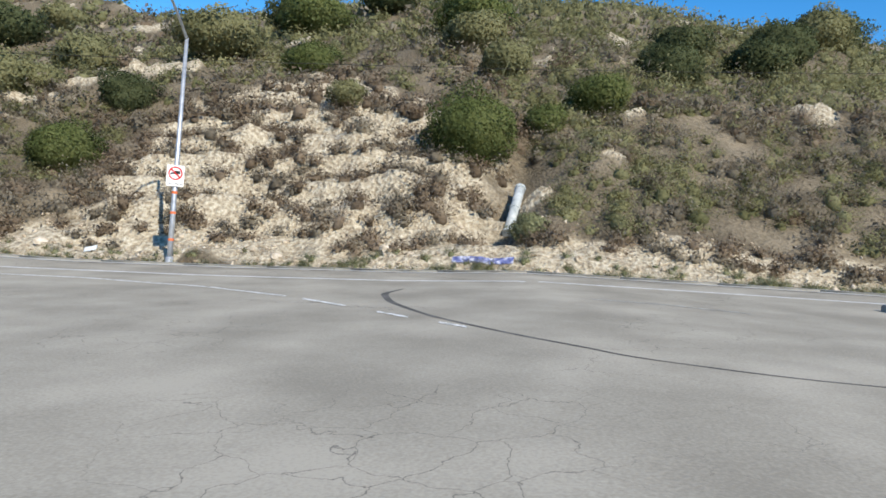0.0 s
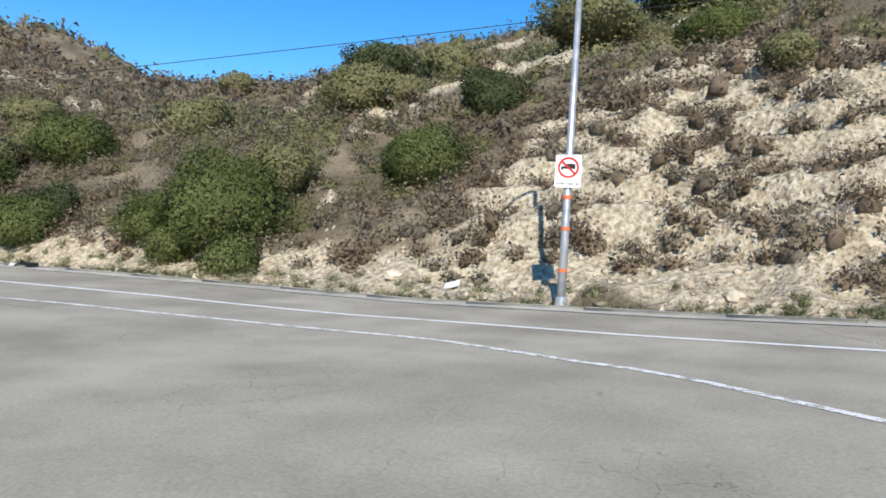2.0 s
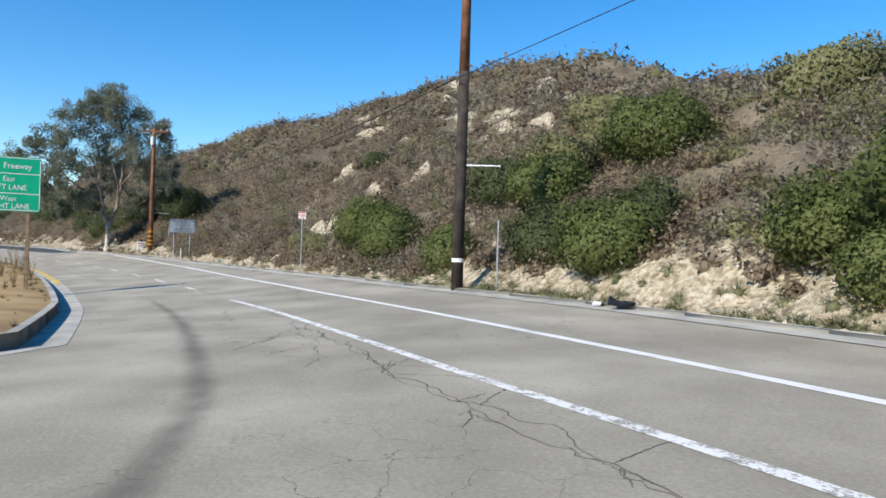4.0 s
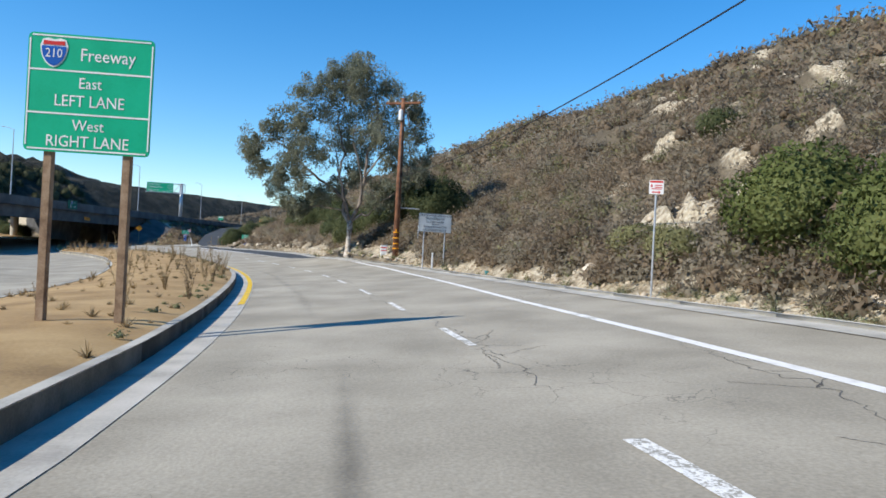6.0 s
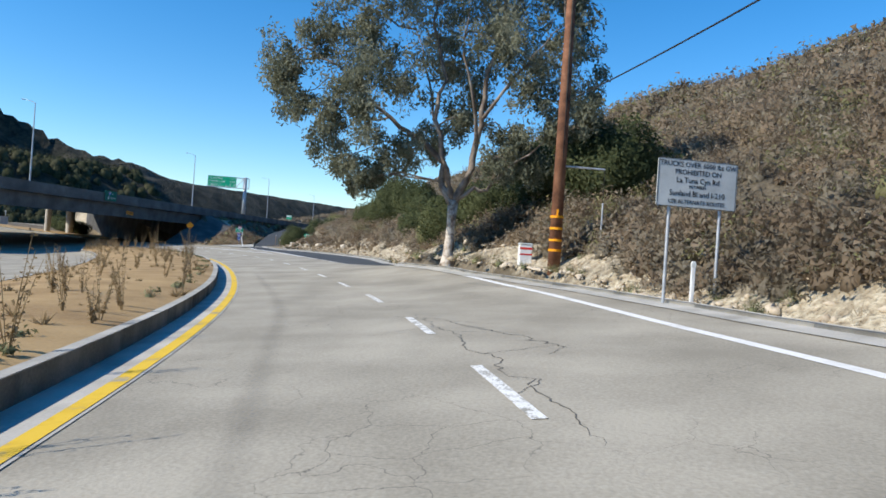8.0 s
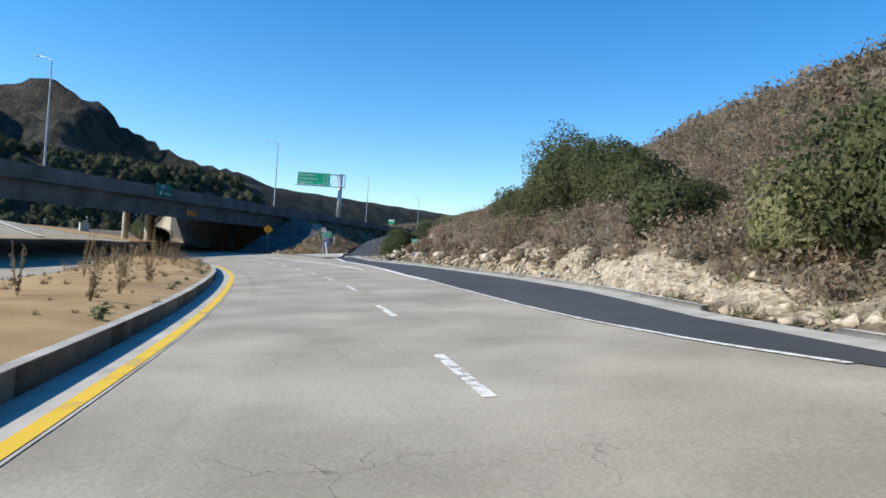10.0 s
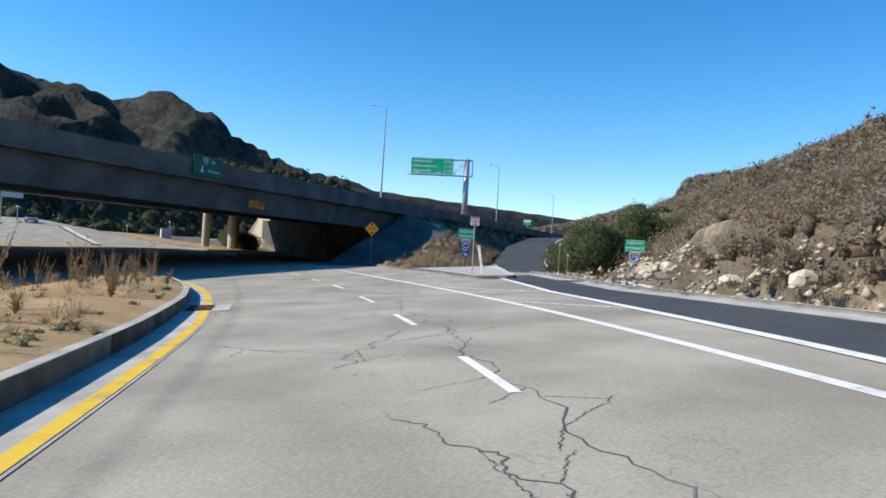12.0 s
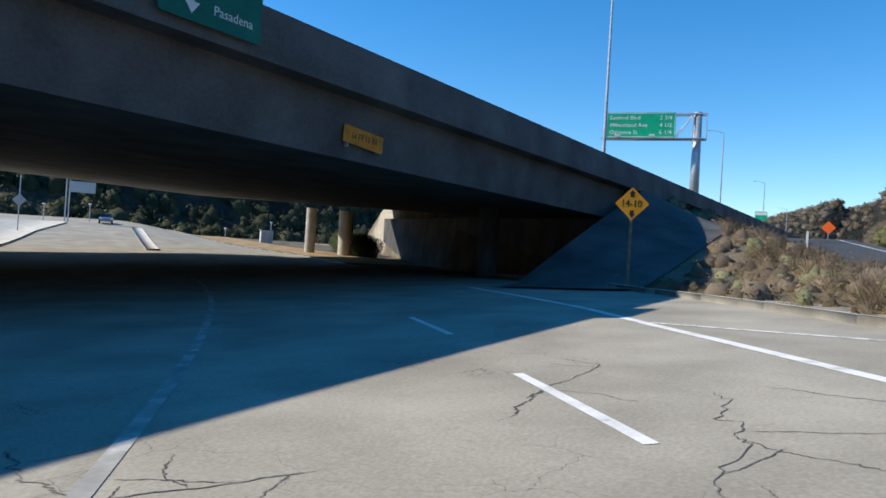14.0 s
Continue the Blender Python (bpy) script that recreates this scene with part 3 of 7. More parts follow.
# ---- kerbs, gutters and the median ----
def kerb_row(name, s0, s1, step, d_of, inward, height, width, material, gap=0.012, label=""):
    """Kerb stones end to end, one object each, under an empty."""
    root = tagged(new(name), label, "kerb", kind="structure")
    s = s0
    while s < s1 - 0.1:
        e = min(s + step, s1) - gap
        ss = np.linspace(s, e, 4)
        dd = d_of(ss)
        ob = ribbon("kerb_stone", ss, np.minimum(dd, dd + inward * width), np.maximum(dd, dd + inward * width), material, lift=height, thick=height + 0.12)
        ob.parent = root
        s += step
    return root


def med_d(s):
    return np.interp(s, [-11, -9, 0, 45, 68, 90, 97, 102, 107, 112, 116, 119], [-5.2, -3.2, -2.72, -2.68, -2.55, -2.48, -2.62, -2.9, -3.35, -3.9, -5.0, -6.9])


def gut_d(s):
    return np.interp(s, [-11, -9, 0, 10, 45, 60, 70, 80, 92, 98, 103, 108, 114, 120], [-4.5, -2.5, -2.1, -2.0, -1.95, -1.86, -1.82, -1.72, -1.76, -2.0, -2.3, -2.72, -3.4, -5.5])


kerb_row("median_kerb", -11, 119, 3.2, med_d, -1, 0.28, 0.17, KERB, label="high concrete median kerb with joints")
ms = np.arange(-11, 119.4, 0.5)
# Pale ribbon paints a sunlit top over the darkened kerb stones.
tagged(ribbon("kerb_top", ms, med_d(ms) - 0.19, med_d(ms) - 0.012, CONC, lift=0.286), "pale strip on the median kerb's top, coloured as sunlit", "kerb", kind="structure")
tagged(ribbon("gutter", ms, med_d(ms), gut_d(ms), CONC, lift=0.008), "pale concrete gutter along the median kerb", "gutter", kind="structure")
ys_ = np.arange(15, 116.6, 0.5)
tagged(ribbon("yellow_band", ys_, gut_d(ys_) - 0.22, gut_d(ys_) - 0.04, YELLOW, lift=0.014), "yellow paint along the gutter, worn off in places", "road marking", kind="structure")


def med_left(s):
    return np.interp(s, [-11, -8, 0, 104, 112, 119], [-6.4, -8.6, -9.5, -9.5, -8.5, -7.0])


def build_median():
    ss = np.arange(-11, 119.1, 0.6)
    a, b = med_left(ss) + 0.17, med_d(ss) - 0.17
    f = np.linspace(0, 1, 15)
    Dm = a[:, None] + (b - a)[:, None] * f
    Sm = np.repeat(ss[:, None], 15, 1)
    X, Y = to_xy(Sm, Dm)
    hump = 0.24 * np.sin(np.pi * f) ** 0.7
    Z = road_z(Sm, Dm) + 0.25 + hump + (fbm(X * 1.1, Y * 1.1, 41, 3) - 0.45) * 0.12 * np.sin(np.pi * f)
    ob = mesh_np("median", np.stack([X, Y, Z], -1).reshape(-1, 3), grid_faces(len(ss), 15)[:, ::-1], DIRT, smooth_faces=True)
    return tagged(ob, "raised median of bare tan soil", "median", kind="structure")


build_median()
kerb_row("median_back_kerb", -11, 119, 6.4, med_left, 1, 0.28, 0.17, CONC, label="concrete kerb on the median's far side")
rs_ = np.arange(-60, 110.5, 0.5)
tagged(ribbon("side_gutter", rs_, kerb_d(rs_) - 0.55, kerb_d(rs_), CONC, lift=0.016), "pale concrete gutter at the foot of the hill", "gutter", kind="structure")
kerb_row("side_kerb", -60, 54, 3.0, kerb_d, 1, 0.08, 0.16, CONC, label="low concrete kerb half buried in soil")
kerb_row("side_kerb", 58, 110, 3.0, kerb_d, 1, 0.1, 0.16, CONC, label="low concrete kerb along the fresh lane")


# ---- kerbs and islands beyond the bridge ----
kerb_row("far_kerb", 176, 250, 3.0, kerb_d, 1, 0.18, 0.2, CONC, label="pale concrete kerb beyond the bridge")
fs2 = np.arange(176, 262, 1.0)
tagged(ribbon("far_verge", fs2, kerb_d(fs2) + 0.2, kerb_d(fs2) + 9, DIRT, lift=0.12, cols=5), "bare tan soil behind the far kerb", "ground", kind="structure")
fm = np.arange(183, 216, 1.0)
tagged(ribbon("far_median", fm, np.interp(fm, [183, 214], [-1.1, 0.2]), np.interp(fm, [183, 214], [0.0, 1.5]), CONC, lift=0.18, thick=0.3), "narrow concrete median in the far road", "median", kind="structure")
fl2 = np.arange(178, 221, 1.0)
tagged(ribbon("far_island", fl2, -19, np.interp(fl2, [178, 201, 219], [-12.5, -10.4, -7.3]), CONC, lift=0.16, cols=4, thick=0.3), "pale concrete island beside the far road", "traffic island", kind="structure")


# ---- the concrete island at the ramp ----
def isl_l(s):
    return np.interp(s, [105.5, 106.3, 113, 122, 131, 136, 145, 160], [9.2, 7.9, 8.4, 9.2, 11.4, 12.6, 14.6, 16.2])


def isl_r(s):
    return np.interp(s, [105.5, 106.3, 108, 113, 117.6, 126], [9.4, 9.9, 10.4, 12.4, 14.4, 19.0])


is_ = np.arange(105.5, 119.2, 0.4)
tagged(ribbon("traffic_island", is_, isl_l(is_), isl_r(is_), CONC, lift=0.15, cols=8, thick=0.3), "bare pale concrete traffic island beside the ramp", "traffic island", kind="structure")
kerb_row("island_kerb", 119.2, 150, 3.0, isl_l, 1, 0.16, 0.17, CONC, label="concrete kerb under the bridge")
kerb_row("island_kerb", 119.2, 128, 3.0, isl_r, -1, 0.14, 0.17, CONC, label="concrete kerb along the ramp")


# ---- bridge ----
def box_bm(bm, x0, x1, y0, y1, z0, z1):
    v = [bm.verts.new(p) for p in ((x0, y0, z0), (x1, y0, z0), (x1, y1, z0), (x0, y1, z0), (x0, y0, z1), (x1, y0, z1), (x1, y1, z1), (x0, y1, z1))]
    for f in ((3, 2, 1, 0), (4, 5, 6, 7), (0, 1, 5, 4), (1, 2, 6, 5), (2, 3, 7, 6), (3, 0, 4, 7)):
        bm.faces.new([v[k] for k in f])
    return v


def box(x0, x1, y0, y1, z0, z1, bevel=0.0):
    bm = bmesh.new()
    box_bm(bm, x0, x1, y0, y1, z0, z1)
    if bevel:
        bmesh.ops.bevel(bm, geom=list(bm.edges), offset=bevel, segments=2, affect="EDGES", clamp_overlap=True)
    return bm


def extrude_x(profile, x0, x1, skew=0.0):
    """A profile in y and z drawn along x."""
    bm = bmesh.new()
    a = [bm.verts.new((x0 + skew * y, y, z)) for y, z in profile]
    b = [bm.verts.new((x1 + skew * y, y, z)) for y, z in profile]
    n = len(profile)
    for i in range(n):
        bm.faces.new((a[i], a[(i + 1) % n], b[(i + 1) % n], b[i]))
    bm.faces.new(a[::-1])
    bm.faces.new(b)
    bmesh.ops.recalc_face_normals(bm, faces=bm.faces)
    return bm


def build_bridge():
    br = tagged(new("freeway_bridge"), "grey concrete freeway overpass with solid parapets", "bridge")
    n, s, t = DECK_N, DECK_S, DECK_TOP
    xe, xw = -30.0, -186.0
    tilt = lambda pts: [(y, z + float(deck_up(y))) for y, z in pts]
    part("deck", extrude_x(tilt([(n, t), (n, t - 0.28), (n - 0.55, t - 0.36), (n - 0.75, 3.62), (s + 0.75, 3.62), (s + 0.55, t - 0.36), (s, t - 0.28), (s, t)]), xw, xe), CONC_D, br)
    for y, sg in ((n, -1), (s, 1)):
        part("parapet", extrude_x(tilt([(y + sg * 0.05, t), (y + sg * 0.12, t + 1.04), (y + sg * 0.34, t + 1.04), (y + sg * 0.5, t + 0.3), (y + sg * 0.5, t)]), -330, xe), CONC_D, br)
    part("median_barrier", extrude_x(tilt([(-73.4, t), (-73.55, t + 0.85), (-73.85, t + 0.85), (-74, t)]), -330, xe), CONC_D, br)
    # abutment walls along the road below
    for x_ref, sgn in ((-177.0, -1), (-54.0, 1)):
        bm = bmesh.new()
        pts = []
        for y in (n + 0.4, s - 0.4):
            x = x_ref + (y + 52) * 0.869
            pts.append([bm.verts.new((x + o * sgn, y, z)) for o, z in ((0, -1.2), (0, 3.66 + float(deck_up(y))), (1.2, 3.66 + float(deck_up(y))), (1.2, -1.2))])
        for k in range(4):
            bm.faces.new((pts[0][k], pts[0][(k + 1) % 4], pts[1][(k + 1) % 4], pts[1][k]))
        bm.faces.new(pts[0][::-1])
        bm.faces.new(pts[1])
        bmesh.ops.recalc_face_normals(bm, faces=bm.faces)
        part("abutment", bm, CONC_SHADE, br)
    for x, y, r, ztop in ((-202.4, -92.87, 0.8, 5.7), (-200.86, -97.13, 0.62, 5.9), (-173.2, -56.5, 0.6, 4.0)):
        bm = bmesh.new()
        bmesh.ops.create_cone(bm, cap_ends=True, segments=20, radius1=r, radius2=r * (1.0 if r < 0.8 else 1.15), depth=ztop + 0.9, matrix=Matrix.Translation((x, y, (ztop - 0.9) / 2)))
        # Far columns get the pale copy as sunlit, near ones the shaded copy.
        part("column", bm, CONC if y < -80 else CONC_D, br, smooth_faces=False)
    return br


bridge = build_bridge()


def shaded_paving():
    """Dark sheet added on the embankment's nose; its colour paints the bridge's shadow."""
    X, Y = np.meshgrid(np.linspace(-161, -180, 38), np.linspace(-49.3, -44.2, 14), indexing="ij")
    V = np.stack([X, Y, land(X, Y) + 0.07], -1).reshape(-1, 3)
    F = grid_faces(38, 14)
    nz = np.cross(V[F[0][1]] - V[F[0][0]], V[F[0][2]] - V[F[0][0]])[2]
    part_ob = mesh_np("shaded_paving", V, F if nz > 0 else F[:, ::-1], CONC_SHADE)
    return tagged(part_ob, "dark paving sheet on the slope, coloured for the bridge's shadow", "slope paving", kind="structure")


shaded_paving()
freeway = tagged(part("freeway_road", extrude_x([(y, DECK_TOP + o + float(deck_up(y))) for y, o in ((DECK_N - 0.5, 0.02), (DECK_N - 0.5, -0.25), (DECK_S + 0.5, -0.25), (DECK_S + 0.5, 0.02))], -330, -30), TAR), "freeway roadway on the bridge and embankment", "road", kind="structure")


# ---- things: shared shapes ----
GALV = mat("galvanised_steel", [(0.36, 0.38, 0.4), (0.46, 0.48, 0.5), (0.55, 0.57, 0.58)], scale=6.0, rough=0.45, metal=0.55, bump=0.08, fine=60.0)
BACKING = mat("aluminium_sheet", [(0.4, 0.41, 0.42), (0.5, 0.51, 0.52)], scale=4.0, rough=0.5, metal=0.5, bump=0.05)
WOOD_RED = mat("reddish_creosoted_wood", [(0.1, 0.046, 0.026), (0.18, 0.08, 0.042), (0.26, 0.125, 0.068)], scale=3.0, fine=26.0, bump=0.4, bdist=0.02)
WOOD_DARK = mat("tarred_wood", [(0.022, 0.018, 0.016), (0.045, 0.036, 0.03), (0.075, 0.06, 0.05)], scale=3.0, fine=26.0, bump=0.4, bdist=0.02)
WOOD_POST = mat("weathered_post_wood", [(0.16, 0.1, 0.06), (0.27, 0.18, 0.11), (0.36, 0.26, 0.17)], scale=4.0, fine=30.0, bump=0.35, bdist=0.015)
GREEN_S = mat("green_sign_sheet", [(0.0, 0.34, 0.17), (0.002, 0.39, 0.2), (0.004, 0.42, 0.22)], scale=1.5, rough=0.4, bump=0.02)
# Copy of the green sheet with the north face's shade in its colour.
GREEN_SHADE = mat("shaded_green_sign_sheet", [(0.0, 0.1, 0.065), (0.002, 0.13, 0.085), (0.004, 0.15, 0.1)], scale=1.5, rough=0.5, bump=0.02)
WHITE_S = mat("white_sign_sheet", [(0.66, 0.66, 0.64), (0.76, 0.76, 0.74), (0.82, 0.82, 0.8)], scale=2.0, rough=0.45, bump=0.02)
GREY_S = mat("faded_sign_sheet", [(0.5, 0.52, 0.5), (0.58, 0.6, 0.58), (0.66, 0.68, 0.65)], scale=2.0, rough=0.5, bump=0.02)
YELLOW_S = mat("amber_sign_sheet", [(0.72, 0.27, 0.008), (0.8, 0.32, 0.01), (0.85, 0.36, 0.015)], scale=2.0, rough=0.4, bump=0.02)
AMBER_S = mat("weathered_orange_sheet", [(0.5, 0.16, 0.006), (0.7, 0.24, 0.008), (0.8, 0.3, 0.012)], scale=3.0, rough=0.5, bump=0.02)
ORANGE_S = mat("orange_sign_sheet", [(0.8, 0.12, 0.02), (0.9, 0.15, 0.02)], scale=2.0, rough=0.4, bump=0.02)
BLUE_S = mat("blue_sign_sheet", [(0.005, 0.08, 0.36), (0.01, 0.11, 0.45)], scale=2.0, rough=0.4, bump=0.02)
RED_S = mat("red_sign_sheet", [(0.5, 0.02, 0.02), (0.62, 0.035, 0.03)], scale=2.0, rough=0.45, bump=0.02)
BLACK_S = mat("black_print", [(0.012, 0.012, 0.013), (0.025, 0.025, 0.026)], scale=3.0, rough=0.5, bump=0.02)
ORANGE_BAND = mat("orange_reflective_band", [(0.6, 0.14, 0.05), (0.75, 0.2, 0.08)], scale=5.0, rough=0.5)
OLD_PIPE = mat("weathered_drain_pipe", [(0.24, 0.27, 0.27), (0.4, 0.43, 0.42), (0.55, 0.57, 0.55)], scale=1.6, fine=9.0, bump=0.3, bdist=0.03)
CABLE = mat("black_cable", [(0.015, 0.015, 0.016), (0.03, 0.03, 0.03)], scale=3.0, rough=0.6)
TARP = mat("blue_printed_tarp", [(0.04, 0.055, 0.16), (0.16, 0.18, 0.36), (0.68, 0.68, 0.7)], scale=4.5, rough=0.45, bump=0.2)


def tube(points, radii, segments=10):
    """A tapered round tube along points."""
    bm = bmesh.new()
    pts = [Vector(p) for p in points]
    rings = []
    for i, p in enumerate(pts):
        way = (pts[min(i + 1, len(pts) - 1)] - pts[max(i - 1, 0)]).normalized()
        side = way.cross((0, 0, 1) if abs(way.z) < 0.95 else (1, 0, 0)).normalized()
        up = way.cross(side)
        r = radii[i] if isinstance(radii, (list, tuple)) else radii
        rings.append([bm.verts.new(p + (side * math.cos(a) + up * math.sin(a)) * r) for a in (2 * math.pi * k / segments for k in range(segments))])
    for a, b in zip(rings, rings[1:]):
        for k in range(segments):
            bm.faces.new((a[k], a[(k + 1) % segments], b[(k + 1) % segments], b[k]))
    bm.faces.new(rings[0][::-1])
    bm.faces.new(rings[-1])
    bmesh.ops.recalc_face_normals(bm, faces=bm.faces)
    return bm


def plate(w, h, t=0.006, radius=0.03, corner=4):
    """An upright sheet with rounded corners, in x and z round the origin, its face towards -y."""
    bm = bmesh.new()
    ring = []
    for cx, cz, a0 in ((w / 2 - radius, h / 2 - radius, 0), (-w / 2 + radius, h / 2 - radius, 90), (-w / 2 + radius, -h / 2 + radius, 180), (w / 2 - radius, -h / 2 + radius, 270)):
        for k in range(corner + 1):
            a = radians(a0 + 90 * k / corner)
            ring.append((cx + radius * math.cos(a), cz + radius * math.sin(a)))
    return prism(ring, t)


def prism(outline, t):
    """An outline in x and z, thickened along y."""
    bm = bmesh.new()
    f = [bm.verts.new((x, -t / 2, z)) for x, z in outline]
    b = [bm.verts.new((x, t / 2, z)) for x, z in outline]
    n = len(outline)
    bm.faces.new(f)
    bm.faces.new(b[::-1])
    for k in range(n):
        bm.faces.new((f[k], b[k], b[(k + 1) % n], f[(k + 1) % n]))
    bmesh.ops.recalc_face_normals(bm, faces=bm.faces)
    return bm


def ring_bm(r0, r1, t, n=32):
    bm = bmesh.new()
    rows = []
    for y in (-t / 2, t / 2):
        rows.append([[bm.verts.new((r * math.cos(2 * math.pi * k / n), y, r * math.sin(2 * math.pi * k / n))) for k in range(n)] for r in (r0, r1)])
    for k in range(n):
        j = (k + 1) % n
        bm.faces.new((rows[0][0][k], rows[0][1][k], rows[0][1][j], rows[0][0][j]))
        bm.faces.new((rows[1][0][j], rows[1][1][j], rows[1][1][k], rows[1][0][k]))
        bm.faces.new((rows[0][1][k], rows[1][1][k], rows[1][1][j], rows[0][1][j]))
        bm.faces.new((rows[0][0][j], rows[1][0][j], rows[1][0][k], rows[0][0][k]))
    bmesh.ops.recalc_face_normals(bm, faces=bm.faces)
    return bm


def shifted(bm, x=0, y=0, z=0, rx=0, ry=0, rz=0):
    bmesh.ops.transform(bm, matrix=pose(x, y, z, rx, ry, rz), verts=bm.verts)
    return bm


def word_mesh(body, size):
    cu = bpy.data.curves.new("lettering", "FONT")
    cu.body, cu.size, cu.align_y, cu.extrude, cu.resolution_u = body, size, "CENTER", 0.002, 2
    tmp = bpy.data.objects.new("lettering", cu)
    me = bpy.data.meshes.new_from_object(tmp)
    bpy.data.objects.remove(tmp)
    bpy.data.curves.remove(cu)
    return me


def words(body, size, material, parent, x, z, y=-0.012, align="CENTER", name="lettering", wide=1.0):
    """Raised letters standing in x and z, one mesh a word."""
    made, at = [], 0.0
    for w in body.split():
        me = word_mesh(w, size)
        right = max(v.co.x for v in me.vertices)
        made.append((me, at))
        at += right + 0.3 * size
    total = (at - 0.3 * size) * wide
    left = x - total / 2 if align == "CENTER" else x if align == "LEFT" else x - total
    for me, off in made:
        me.transform(pose(left + off * wide, y, z, 90, 0, 0) @ Matrix.Diagonal((wide, 1, 1, 1)))
        me.materials.clear()
        me.materials.append(material)
        new(name, me).parent = parent


def stand(name, x, y, h, label, category, group="", z=None, kind=""):
    """An empty on the ground, turned to face traffic that comes with heading h."""
    ob = tagged(new(name), label, category, group, kind)
    ob.matrix_basis = pose(x, y, float(land(np.array([x]), np.array([y]))[0]) - 0.05 if z is None else z, 0, 0, h)
    return ob


def arrow_outline(length, width, head):
    l, w = length / 2, width / 2
    return [(-w, -l), (w, -l), (w, l - head), (head * 0.75, l - head), (0, l), (-head * 0.75, l - head), (-w, l - head)]


def shield_outline(w, h):
    pts = [(0, -h / 2)]
    for k in range(1, 7):
        a = k / 6
        pts.append((w / 2 * math.sin(a * math.pi / 2) ** 0.8, -h / 2 + h * 0.72 * a**1.4))
    pts += [(w * 0.42, h * 0.42), (w * 0.22, h * 0.47), (0, h * 0.42)]
    return pts + [(-x, z) for x, z in pts[-2:0:-1]]


def route_shield(parent, x, z, w, y=-0.012):
    back = part("route_shield", shifted(prism(shield_outline(w, w), 0.006), x, y, z), WHITE_S, parent, "white-edged route shield")
    blue = part("shield_field", shifted(prism([(a * 0.9, b * 0.9 if b < 0.2 * w else 0.2 * w) for a, b in shield_outline(w, w)], 0.006), x, y - 0.007, z), BLUE_S, back)
    part("shield_crown", shifted(prism([(-w * 0.4, 0.24 * w), (w * 0.4, 0.24 * w), (w * 0.37, 0.38 * w), (0, 0.36 * w), (-w * 0.37, 0.38 * w)], 0.006), x, y - 0.007, z), RED_S, back)
    words("210", w * 0.42, WHITE_S, back, x, z - 0.04 * w, y - 0.013)
    return back


def post(parent, x, z0, z1, r=0.03, material=None, y=0.04, name="post"):
    return part(name, tube([(x, y, z0), (x, y, z1)], r, 10), material or GALV, parent)


def wood_post(parent, x, z0, z1, w=0.14, y=0.1):
    return part("post", box(x - w / 2, x + w / 2, y - w / 2, y + w / 2, z0, z1, bevel=0.008), WOOD_POST, parent, "weathered wooden post")


# ---- lamp post with the truck sign ----
def build_lamp():
    lamp = stand("street_lamp", -10.08, 24.05, 15, "galvanised street lamp with orange bands and a truck sign", "street lamp", z=1.5)
    part("pole", tube([(0, 0, -0.3), (0, 0, 1.5), (0, 0, 8.3)], [0.105, 0.1, 0.065], 16), GALV, lamp, smooth_faces=True)
    part("base_collar", tube([(0, 0, -0.2), (0, 0, 0.12), (0, 0, 0.16)], [0.15, 0.15, 0.11], 16), GALV, lamp)
    part("arm", tube([(0, 0, 8.25), (-0.12, -0.6, 8.6), (-0.3, -1.6, 9.05), (-0.5, -2.8, 9.3)], [0.055, 0.05, 0.045, 0.035], 10), GALV, lamp)
    head = box(-0.16, 0.16, -0.42, 0.42, -0.07, 0.07, bevel=0.05)
    part("luminaire", shifted(head, -0.55, -3.1, 9.3), GALV, lamp)
    for z in (0.75, 1.75, 2.5):
        part("band", tube([(0, 0, z), (0, 0, z + 0.09)], 0.107, 16), ORANGE_BAND, lamp, "orange reflective band")
    sign = part("sign_board", shifted(plate(0.62, 0.78, radius=0.04), 0, -0.13, 3.16), WHITE_S, lamp, "white sign with a red prohibition ring")
    part("ring", shifted(ring_bm(0.2, 0.25, 0.004), 0, -0.137, 3.25), RED_S, sign)
    part("bar", shifted(prism([(-0.22, -0.025), (0.22, -0.025), (0.22, 0.025), (-0.22, 0.025)], 0.004), 0, -0.141, 3.25, ry=42), RED_S, sign)
    part("truck_mark", shifted(prism([(-0.17, -0.07), (-0.13, -0.07), (-0.13, -0.03), (0.16, -0.03), (0.16, 0.09), (-0.05, 0.09), (-0.05, 0.03), (-0.17, 0.02)], 0.003), 0, -0.1365, 3.25), BLACK_S, sign)
    words("OVER 14000 LBS", 0.085, BLACK_S, sign, 0, 2.86, -0.137, wide=0.9)
    return lamp


build_lamp()


# ---- utility poles ----
def guy_strut(parent, z, away, length, z_foot):
    dx, dy = away
    tip = (dx * length, dy * length, z)
    part("strut", tube([(0, 0, z + 0.03), tip], 0.03, 8), GALV, parent, "galvanised guy strut")
    part("guy_wire", tube([tip, (dx * length, dy * length, z_foot + 1.9)], 0.008, 6), CABLE, parent)
    part("guy_guard", tube([(dx * length, dy * length, z_foot + 2.0), (dx * length, dy * length, z_foot - 0.3)], 0.028, 8), GALV, parent, "pale sleeve over the guy wire")


up1 = tagged(new("utility_pole"), "tall wooden utility pole, dark and tarred below", "utility pole", "utility poles")
up1.matrix_basis = pose(-37.2, 21.38, 1.0)
part("lower_shaft", tube([(0, 0, -0.3), (0, 0, 6.8)], [0.19, 0.165], 14), WOOD_DARK, up1, "tarred lower shaft", smooth_faces=True)
part("upper_shaft", tube([(0, 0, 6.8), (0, 0, 12.0)], [0.164, 0.12], 14), WOOD_RED, up1, smooth_faces=True)
part("tag", tube([(0, 0, 0.85), (0, 0, 0.97)], 0.193, 14), WHITE_S, up1, "white tag band")
